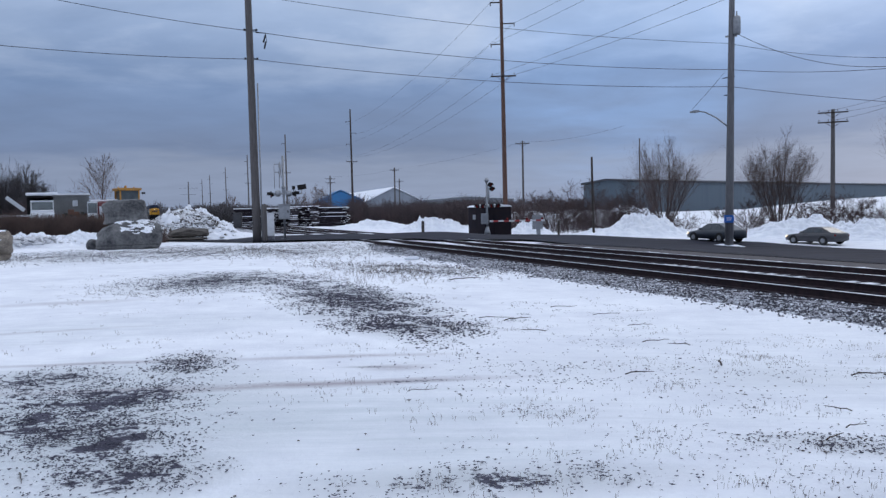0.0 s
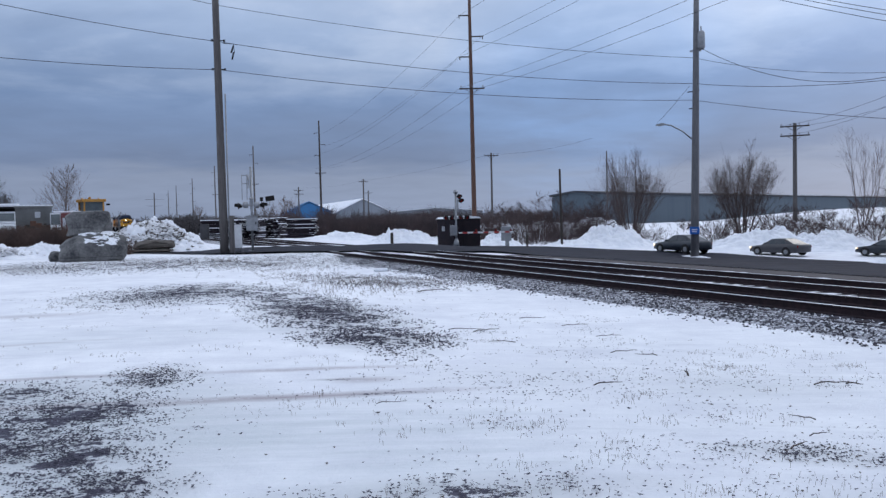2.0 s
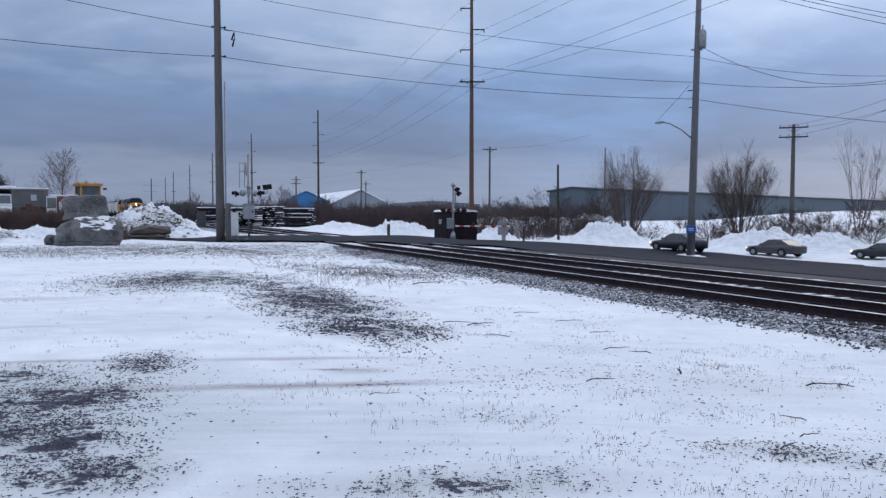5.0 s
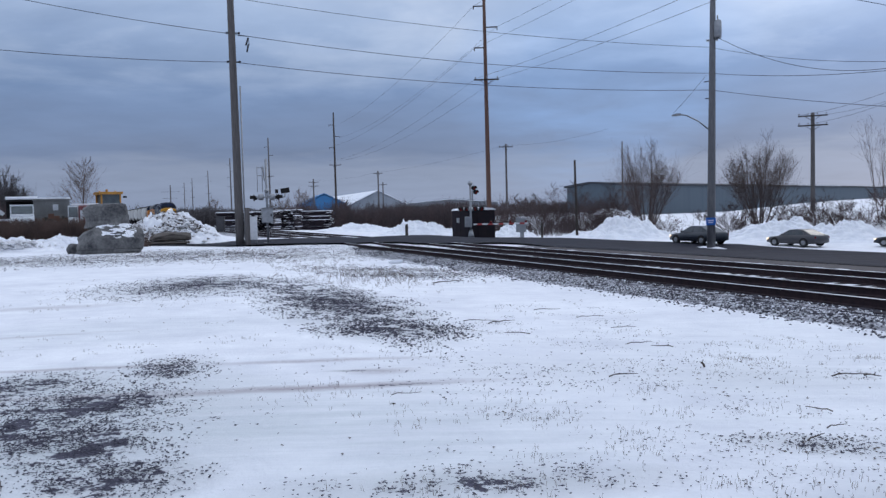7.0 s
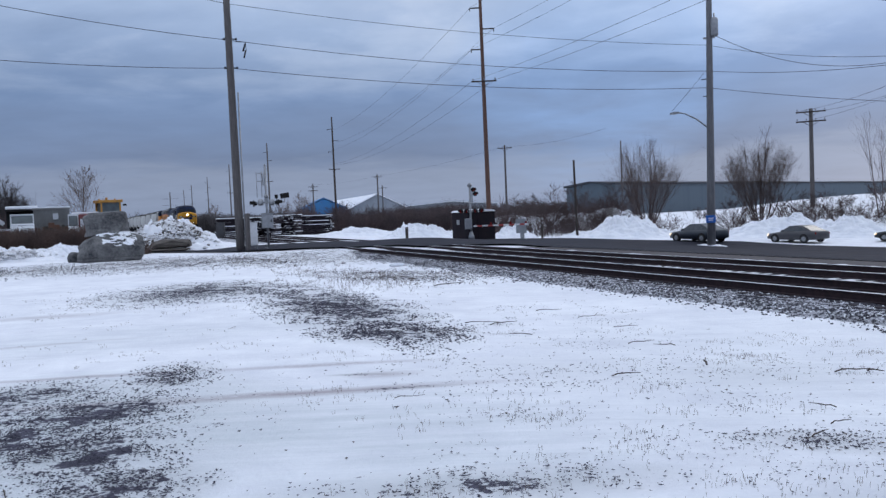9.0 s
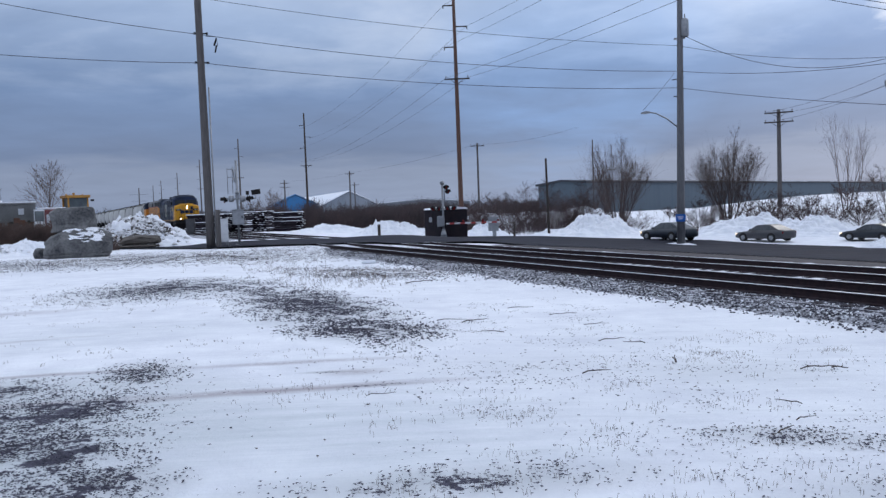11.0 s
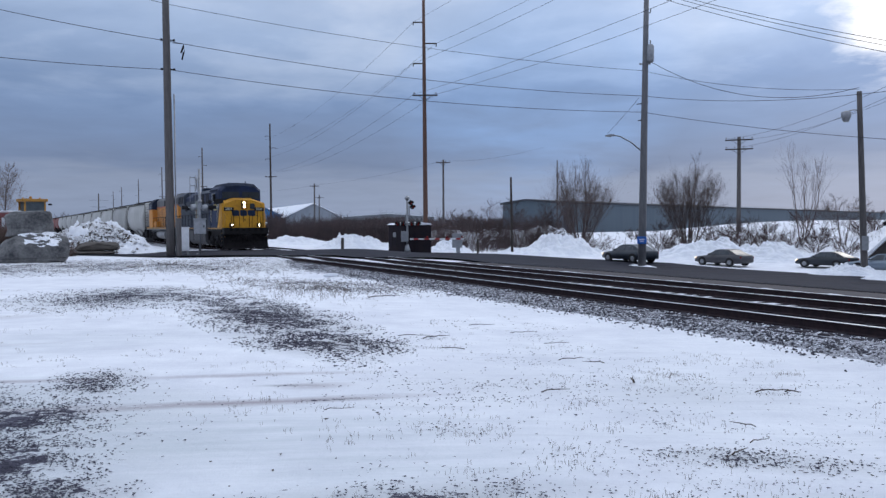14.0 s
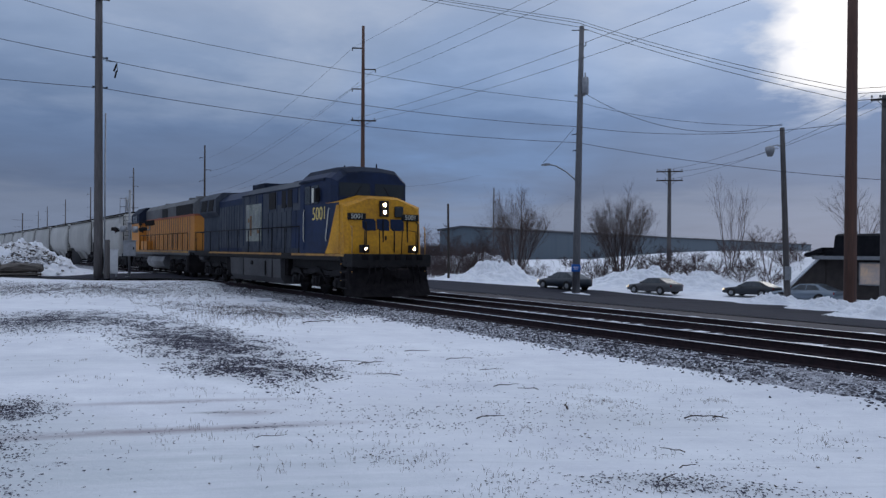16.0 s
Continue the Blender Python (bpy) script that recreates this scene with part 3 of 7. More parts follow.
def bogie(parent, x, axles, base):
    """A truck with cast side frames, coil springs, journal boxes, brake rods and wheels."""
    half = base / 2
    core = Geo().box(x - half, x + half, -0.62, 0.62, 0.30, 1.10).box(x - 0.5, x + 0.5, -0.95, 0.95, 0.55, 1.2)
    tr = part("truck", core, UNDER, parent, "grimy dark wheel truck")
    for y in (-1.10, 1.10):
        sg = 1 if y > 0 else -1
        g = Geo()
        top = [(x - half - 0.62, 0.86), (x - half - 0.25, 1.02), (x - half * 0.55, 0.90), (x, 1.06), (x + half * 0.55, 0.90), (x + half + 0.25, 1.02), (x + half + 0.62, 0.86)]
        low = [(px, pz - 0.22) for px, pz in top]
        g.extrude(top + low[::-1], y - 0.08, y + 0.08, "y")
        part("side_frame", g, GEAR, tr)
        for k in range(axles):
            f = Geo()
            wx = x - half + base * k / (axles - 1)
            f.box(wx - 0.20, wx + 0.20, y - 0.16, y + 0.16, 0.34, 0.68, 0.05)
            f.tube([(wx, y + sg * 0.15, 0.50), (wx, y + sg * 0.24, 0.50)], [0.15, 0.11], 12)
            f.extrude([(wx - 0.42, 0.70), (wx - 0.30, 0.40), (wx - 0.20, 0.40), (wx - 0.28, 0.72)], y - 0.07, y + 0.07, "y")
            f.extrude([(wx + 0.42, 0.70), (wx + 0.30, 0.40), (wx + 0.20, 0.40), (wx + 0.28, 0.72)], y - 0.07, y + 0.07, "y")
            part("journal_box", f, GEAR, tr)
        for k in range(axles - 1):
            sp = Geo()
            mx = x - half + base * (k + 0.5) / (axles - 1)
            for d in (-0.16, 0.16):
                for c in range(5):
                    sp.tube([(mx + d, y + sg * 0.06, 0.42 + 0.075 * c), (mx + d, y + sg * 0.06, 0.46 + 0.075 * c)], 0.11, 8)
            sp.extrude([(mx - 0.42, 0.40), (mx + 0.42, 0.40), (mx + 0.34, 0.32), (mx - 0.34, 0.32)], y - 0.09, y + 0.09, "y")
            sp.tube([(mx - 0.5, y + sg * 0.12, 0.95), (mx + 0.1, y + sg * 0.14, 0.55), (mx + 0.45, y + sg * 0.12, 0.62)], 0.04, 6)
            part("spring_group", sp, UNDER, tr)
    for k in range(axles):
        wx = x - half + base * k / (axles - 1)
        for y in (-0.76, 0.76):
            ob = new("wheel", WHEEL)
            ob.parent = tr
            ob.matrix_basis = pose(wx, y, 0.50, 0, 0, 0 if y < 0 else 180)
    return tr


def rails_along(parent, x0, x1, y, z0, z1, step, material, name="handrail"):
    g = Geo()
    g.tube([(x0, y, z1), (x1, y, z1)], 0.022, 6)
    n = max(1, int(abs(x1 - x0) / step))
    for k in range(n + 1):
        xx = x0 + (x1 - x0) * k / n
        g.tube([(xx, y, z0), (xx, y, z1)], 0.02, 6)
    return part(name, g, material, parent)


def text_on(parent, words, m, size, material, name):
    cu = bpy.data.curves.new(name, "FONT")
    cu.body, cu.size, cu.extrude, cu.align_x, cu.align_y = words, size, 0.004, "CENTER", "CENTER"
    tmp = new(name, cu)
    me = bpy.data.meshes.new_from_object(tmp.evaluated_get(bpy.context.evaluated_depsgraph_get()))
    bpy.data.objects.remove(tmp)
    me.materials.clear()
    me.materials.append(material)
    ob = new(name, me)
    ob.parent = parent
    ob.matrix_basis = m
    return ob


def lead_locomotive():
    """Six-axle freight locomotive; x ahead, rail head at z 0, front plow at x 0."""
    lo = thing("locomotive", "blue and yellow six-axle freight locomotive with lit headlights", "locomotive")
    L_ = -22.0
    # underframe and walkway
    fr = Geo().box(L_ + 0.4, -0.45, -1.50, 1.50, 1.32, 1.56, 0.02).box(L_ + 0.3, -0.9, -1.1, 1.1, 0.95, 1.34)
    fr.box(-1.1, -0.35, -1.52, 1.52, 1.12, 1.56, 0.02)
    frame_ = part("underframe", fr, BLACK, lo)
    for x0, x1 in ((-0.6, -6.2), (-7.4, -18.4)):
        part("sill_stripe", Geo().box(x1, x0, -1.515, -1.501, 1.47, 1.55), STRIPE, frame_, "grimy yellow sill stripe")
        part("sill_stripe", Geo().box(x1, x0, 1.501, 1.515, 1.47, 1.55), STRIPE, frame_, "grimy yellow sill stripe")
    # plow and pilot
    pl, secs = Geo(), []
    for k in range(11):
        y = -1.52 + 3.04 * k / 10
        v = 1 - abs(y) / 1.52
        secs.append([(-0.95, y, 1.02), (-0.95, y, 0.12), (-0.30 + 0.44 * v, y, 0.12), (-0.42 + 0.38 * v, y, 0.32), (-0.56 + 0.30 * v, y, 0.62), (-0.62 + 0.26 * v, y, 0.95 + 0.06 * v), (-0.66 + 0.24 * v, y, 1.02)])
    pl.loft(secs)
    pilot = part("snow_plow", pl, UNDER, lo, "black curved snow plow")
    pp = Geo().box(-0.95, -0.50, -1.46, 1.46, 0.98, 1.34, 0.03).box(-0.62, -0.36, -1.20, 1.20, 1.34, 1.56, 0.03)
    for k in range(6):
        pp.box(-0.36, -0.30, -1.15 + 0.42 * k, -0.95 + 0.42 * k, 1.36, 1.54)
    part("anticlimber", pp, UNDER, lo)
    cp = Geo().box(-0.60, 0.42, -0.13, 0.13, 0.80, 1.02, 0.03).box(0.22, 0.56, -0.2, 0.2, 0.72, 1.08, 0.06).box(-0.48, -0.28, -0.34, 0.34, 0.68, 1.14, 0.04)
    part("coupler", cp, UNDER, pilot)
    for y in (-0.95, -0.72, -0.50, 0.50, 0.72, 0.95):
        part("air_hose", Geo().tube([(-0.44, y, 1.22), (-0.22, y, 1.12), (-0.15, y * 1.03, 0.78), (-0.24, y * 1.08, 0.55)], 0.024, 6), UNDER, pilot)
    part("cut_lever", Geo().tube([(-0.40, -1.42, 1.18), (-0.32, -1.30, 1.12), (-0.30, -0.25, 1.12), (-0.25, -0.1, 0.98)], 0.016, 5), GEAR, pilot)
    for y in (-1.42, 1.42):
        for k in range(4):
            part("step", Geo().box(-1.32, -0.80, y - 0.12, y + 0.12, 0.36 + 0.29 * k, 0.40 + 0.29 * k).box(-1.34, -1.31, y - 0.12, y + 0.12, 0.36 + 0.29 * k, 0.60 + 0.29 * k), GEAR, lo)
        part("grab_iron", Geo().tube([(-0.62, y, 0.62), (-0.60, y, 1.9), (-0.62, y, 2.42), (-0.72, y, 2.52)], 0.022, 6), STRIPE, lo, "worn yellow grab iron")
        part("grab_iron", Geo().tube([(-1.36, y * 1.05, 0.62), (-1.36, y * 1.05, 2.3), (-1.36, y, 2.4)], 0.022, 6), STRIPE, lo, "worn yellow grab iron")
    for ys in (-1, 1):
        part("front_rail", Geo().tube([(-0.50, ys, 1.56), (-0.50, ys, 2.35), (-0.50, ys * 0.45, 2.42), (-0.50, ys * 0.42, 1.56)], 0.02, 6), BLACK, lo)
    for xb, wb in ((-7.6, 0.9), (-15.4, 1.0)):
        part("equipment_box", Geo().box(xb - wb / 2, xb + wb / 2, -1.30, 1.30, 0.62, 1.34, 0.04), UNDER, lo)
    # wide nose
    yo, nose_x = 1.50, -0.95
    def face(x, inset, top_mid, top_side, lean=0.0):
        w = yo - inset
        return [(x, -w, 1.56), (x - lean, -w, top_side), (x - lean * 1.05, -w * 0.42, top_mid), (x - lean * 1.05, w * 0.42, top_mid), (x - lean, w, top_side), (x, w, 1.56)]
    nose = Geo().loft([face(nose_x, 0.12, 3.50, 3.20, 0.16), face(nose_x - 0.12, 0.0, 3.57, 3.26, 0.16), face(-2.0, 0.0, 3.66, 3.38), face(-2.75, 0.0, 3.66, 3.38)])
    nz_ = part("nose", nose, YELLOW, lo, "yellow wide nose")
    for y0, y1 in ((-1.508, -1.499), (1.499, 1.508)):
        part("nose_flank", Geo().box(-2.82, -1.55, y0, y1, 1.57, 3.36), NAVY, nz_, "blue flank behind the slanted yellow nose")
    for y0, y1 in ((-1.516, -1.5095), (1.5095, 1.516)):
        part("nose_flash", Geo().extrude([(-1.5, 1.57), (-2.75, 1.57), (-2.45, 1.9), (-1.75, 3.28), (-1.5, 3.26)], y0, y1, "y"), YELLOW, nz_)
    # front fittings
    fx = nose_x - 0.10
    hl = Geo().box(fx - 0.1, fx + 0.07, -0.17, 0.17, 2.88, 3.44, 0.03)
    h_ = part("headlight_housing", hl, BLACK, lo)
    for z in (3.03, 3.29):
        part("headlight", Geo().tube([(fx + 0.05, 0, z), (fx + 0.085, 0, z)], [0.066, 0.060], 16), BULB_WHITE, h_, "lit headlight")
    for y in (-0.95, 0.95):
        d_ = part("ditch_light", Geo().box(-0.75, -0.52, y - 0.15, y + 0.15, 1.60, 1.88, 0.03), BLACK, lo)
        part("ditch_lens", Geo().tube([(-0.53, y, 1.75), (-0.50, y, 1.75)], [0.052, 0.046], 14), BULB_WHITE, d_, "lit ditch light")
    for y in (-1.05, 1.05):
        nb = part("number_board", Geo().box(fx - 0.08, fx + 0.035, y - 0.34, y + 0.34, 2.74, 2.98, 0.02), BLACK, lo, "black number board with pale numerals")
        text_on(nb, "5001", Matrix.Translation((fx + 0.042, y, 2.86)) @ pose(0, 0, 0, 90, 0, 90), 0.24, LETTER, "numerals")
    part("door_window", Geo().box(fx - 0.03, fx + 0.03, 0.42, 0.76, 2.86, 3.26, 0.05), GLASS, lo)
    for y in (-0.05, 0.92):
        part("door_seam", Geo().box(fx - 0.02, fx + 0.06, y - 0.02, y + 0.02, 1.65, 2.8), BLACK, lo)
    for y, z in ((-0.75, 2.65), (1.30, 2.65), (0.35, 2.4)):
        part("grab_iron", Geo().tube([(fx + 0.14, y, 1.62), (fx + 0.14, y, z), (fx, y, z + 0.05)], 0.025, 6), BLACK, lo)
    # maker's mark as plain blue shapes
    lg = Geo()
    for y0, y1 in ((-0.84, -0.33), (-0.28, 0.20), (0.25, 0.78)):
        c_ = 0.09
        lg.extrude([(y0 + c_, 2.38), (y1, 2.38), (y1, 2.70), (y1 - c_, 2.79), (y0, 2.79), (y0, 2.47)], fx + 0.005, fx + 0.03, "x")
    part("emblem", lg, NAVY, lo, "dark blue emblem on the yellow nose")
    for y, z, w, h in ((-0.66, 2.28, 0.10, 0.10), (0.28, 2.04, 0.06, 0.30), (-0.9, 1.72, 0.2, 0.14), (1.18, 2.1, 0.08, 0.5), (0.95, 1.64, 0.5, 0.12), (-0.2, 1.62, 0.7, 0.10)):
        part("grime_patch", Geo().extrude([(y - w / 2, z - h / 2), (y + w / 2, z - h * 0.4), (y + w * 0.4, z + h / 2), (y - w * 0.3, z + h * 0.35)], fx + 0.002, fx + 0.012, "x"), GRIME, nz_, "rusty grime stain")
    for z in (1.75, 2.0, 2.25):
        part("door_hinge", Geo().box(fx, fx + 0.05, 0.88, 0.98, z, z + 0.08), YELLOW, nz_)
    part("door_latch", Geo().box(fx, fx + 0.07, 0.02, 0.08, 2.05, 2.2), BLACK, nz_)
    # cab
    def cab_ring(x, z0, mid, side, w):
        return [(x, -w, z0), (x, -w, side), (x, -w * 0.72, mid - 0.08), (x, -w * 0.3, mid), (x, w * 0.3, mid), (x, w * 0.72, mid - 0.08), (x, w, side), (x, w, z0)]
    cab = Geo().loft([cab_ring(-2.0, 3.34, 4.50, 4.14, 1.36), cab_ring(-2.35, 3.34, 4.70, 4.26, 1.48), cab_ring(-2.76, 1.56, 4.76, 4.32, 1.50), cab_ring(-5.3, 1.56, 4.76, 4.32, 1.50)])
    cb = part("cab", cab, NAVY, lo, "navy blue cab")
    for y0, y1 in ((-1.30, -0.10), (0.10, 1.30)):
        wd = Geo().loft([[(-1.985, y0, 3.62), (-1.985, y1, 3.62), (-1.985, y1, 4.10), (-1.985, y0, 4.10)], [(-2.03, y0, 3.62), (-2.03, y1, 3.62), (-2.03, y1, 4.10), (-2.03, y0, 4.10)]])
        part("windshield", wd, GLASS, cb)
    for ys in (-1, 1):
        for x0, x1 in ((-4.75, -4.2), (-4.05, -3.4)):
            part("side_window", Geo().box(x0, x1, ys * 1.512 - 0.012, ys * 1.512 + 0.012, 3.40, 4.08, 0.004), GLASS, cb)
    for ys in (-1, 1):
        part("wiper", Geo().tube([(-1.97, ys * 0.75, 3.56), (-1.975, ys * 0.45, 4.0)], 0.014, 5), BLACK, cb)
        part("cab_mirror", Geo().box(-3.34, -3.22, ys * 1.62 - 0.09, ys * 1.62 + 0.09, 3.45, 3.95, 0.02), BLACK, cb)
        part("cab_gutter", Geo().box(-5.3, -2.8, ys * 1.53 - 0.03, ys * 1.53 + 0.03, 4.22, 4.28), ROOF_DARK, cb)
        part("cab_door", Geo().box(-5.2, -4.85, ys * 1.508 - 0.012, ys * 1.508 + 0.012, 1.7, 3.9, 0.004), NAVY, cb)
        for xr0, xr1 in ((-4.78, -4.78), (-2.6, -2.35)):
            part("door_rail", Geo().tube([(xr0, ys * 1.53, 2.0), (xr0, ys * 1.56, 2.1), (xr1, ys * 1.56, 3.1), (xr1, ys * 1.53, 3.2)], 0.02, 6), LETTER, cb, "pale worn handrail")
    part("sun_visor", Geo().box(-4.05, -3.85, -1.53, -1.50, 3.45, 4.0), LETTER, cb)
    for ys, rz in ((-1, 0), (1, 180)):
        text_on(cb, "5001", Matrix.Translation((-3.35, ys * 1.506, 3.0)) @ pose(0, 0, 0, 90, 0, rz), 0.68, LETTER_Y, "numerals")
    part("air_conditioner", Geo().box(-4.6, -3.6, -0.5, 0.5, 4.72, 4.82, 0.03), ROOF_DARK, cb)
    def lid(x, mid, side, w):
        return [(x, -w - 0.01, side - 0.03), (x, -w * 0.72, mid - 0.062), (x, -w * 0.3, mid + 0.016), (x, w * 0.3, mid + 0.016), (x, w * 0.72, mid - 0.062), (x, w + 0.01, side - 0.03)]
    part("cab_roof", Geo().loft([lid(-2.02, 4.52, 4.14, 1.36), lid(-2.36, 4.70, 4.26, 1.48), lid(-2.76, 4.76, 4.32, 1.50), lid(-5.32, 4.76, 4.32, 1.50)]), ROOF_DARK, cb, "sooty dark cab roof")
    for ax, ay, az in ((-2.7, 0.5, 4.7), (-2.9, -0.7, 4.6), (-3.0, 0.9, 4.55)):
        part("antenna", Geo().tube([(ax, ay, az - 0.05), (ax, ay, az + 0.2)], [0.035, 0.025], 6), ROOF_DARK, cb)
    # long hood
    def hood(x0, x1, w, side, top, z0=1.56):
        return Geo().extrude(mirror_y([(-w, z0), (-w, side), (-w * 0.62, top), (0, top + 0.03)]), x0, x1, "x")
    hd = part("hood", hood(-13.2, -5.3, 1.36, 4.15, 4.5), GREYBLUE, lo, "faded blue-grey engine hood")
    ribs = Geo()
    for k in range(9):
        x = -5.6 - 0.92 * k
        ribs.box(x - 0.02, x + 0.02, -1.375, -1.36, 1.85, 4.1)
    for x in (-6.1, -7.2, -7.9, -10.4):
        ribs.box(x - 0.36, x + 0.2, -1.385, -1.36, 3.55, 4.15)
    part("door_ribs", ribs, NAVY, hd)
    for xg, wg in ((-7.0, 0.5), (-7.7, 0.5), (-9.3, 0.8)):
        part("window_grille", Geo().box(xg, xg + wg, -1.395, -1.36, 3.4, 4.1), BLACK, hd)
    part("spray_panel", Geo().box(-12.5, -10.3, -1.392, -1.3845, 2.05, 3.72, 0.002), GRAFFITI, hd, "pale weathered patch of spray paint")
    mk = Geo()
    for k in range(5):
        mk.box(-12.3 + 0.40 * k, -12.06 + 0.40 * k, -1.398, -1.391, 2.25 + 0.14 * (k % 3), 3.50 - 0.22 * (k % 2))
    part("side_emblem", mk, FADED, hd, "worn pale lettering reduced to streaks")
    for x0, x1, z0, z1 in ((-11.9, -11.65, 2.3, 3.2), (-12.2, -12.0, 2.9, 3.1), (-10.9, -10.6, 2.4, 2.55)):
        part("spray_stain", Geo().box(x0, x1, -1.402, -1.3985, z0, z1), GRIME, hd, "rust-red spray stain")
    for k in range(8):
        part("hood_door", Geo().box(-9.9 + 0.56 * k, -9.42 + 0.56 * k, -1.384, -1.362, 1.75, 3.25, 0.006), NAVY if k > 5 else GREYBLUE, hd)
    for xh in (-9.4, -8.28, -7.16):
        part("hood_latch", Geo().box(xh, xh + 0.04, -1.40, -1.38, 2.4, 2.55), BLACK, hd)
    for x0, x1 in ((-8.6, -6.4), (-12.0, -9.6)):
        part("roof_hatch", Geo().box(x0, x1, -0.55, 0.55, 4.50, 4.60, 0.03), ROOF_DARK, hd)
    for y0 in (-1.40, 1.33):
        part("gutter", Geo().box(-13.2, -5.3, y0, y0 + 0.07, 4.12, 4.18), ROOF_DARK, hd)
    eng = part("rear_hood", hood(-17.3, -13.2, 1.30, 4.1, 4.5), NAVY, lo)
    for k in range(9):
        part("engine_door", Geo().box(-17.2 + 0.44 * k, -16.86 + 0.44 * k, -1.32, -1.30, 1.75, 3.8, 0.006), GREYBLUE, eng)
    part("exhaust_stack", Geo().box(-14.4, -12.6, -0.5, 0.5, 4.58, 4.82, 0.04), ROOF_DARK, eng)
    rad = part("radiator", Geo().extrude(mirror_y([(-1.25, 1.56), (-1.25, 3.35), (-1.50, 3.60), (-1.50, 4.28), (-1.15, 4.60), (0, 4.64)]), -20.5, -17.3, "x"), GREYBLUE, lo)
    for x0, x1 in ((-20.2, -18.9), (-18.7, -17.6)):
        for ys in (-1, 1):
            part("radiator_grille", Geo().extrude([(x0, 3.66), (x1 - 0.25, 3.66), (x1, 4.24), (x0 + 0.25, 4.24)], ys * 1.512 - 0.012, ys * 1.512 + 0.012, "y"), BLACK, rad)
    part("end_rail", Geo().tube([(-21.55, -1.4, 1.56), (-21.55, -1.4, 2.6), (-21.55, 1.4, 2.6), (-21.55, 1.4, 1.56)], 0.025, 6), BLACK, lo)
    # tanks and trucks
    ft = Geo().extrude([(-1.47, 0.52), (-1.25, 0.26), (1.25, 0.26), (1.47, 0.52), (1.50, 1.30), (-1.50, 1.30)], -14.6, -7.5, "x")
    tk = part("fuel_tank", ft, TANK_GREY, lo, "grimy grey fuel tank")
    for ys in (-1, 1):
        part("filler_cap", Geo().tube([(-11.2, ys * 1.49, 1.1), (-11.2, ys * 1.56, 1.1)], 0.09, 10), BLACK, tk)
        part("sight_gauge", Geo().box(-9.42, -9.30, ys * 1.52 - 0.02, ys * 1.52 + 0.02, 0.6, 1.2), BLACK, tk)
        part("tank_seam", Geo().box(-12.52, -12.48, ys * 1.505 - 0.012, ys * 1.505 + 0.012, 0.5, 1.3).box(-8.52, -8.48, ys * 1.505 - 0.012, ys * 1.505 + 0.012, 0.5, 1.3), BLACK, tk)
    for ys in (-1, 1):
        part("air_tank", Geo().tube([(-21.0, ys * 1.2, 1.25), (-20.0, ys * 1.2, 1.25)], 0.2, 10), TANK_GREY, lo)
    bogie(lo, -4.4, 3, 4.2)
    bogie(lo, -17.8, 3, 4.2)
    for y in (-1.46, 1.46):
        rails_along(lo, -5.5, -21.6, y, 1.55, 2.6, 1.6, BLACK)
    return lo


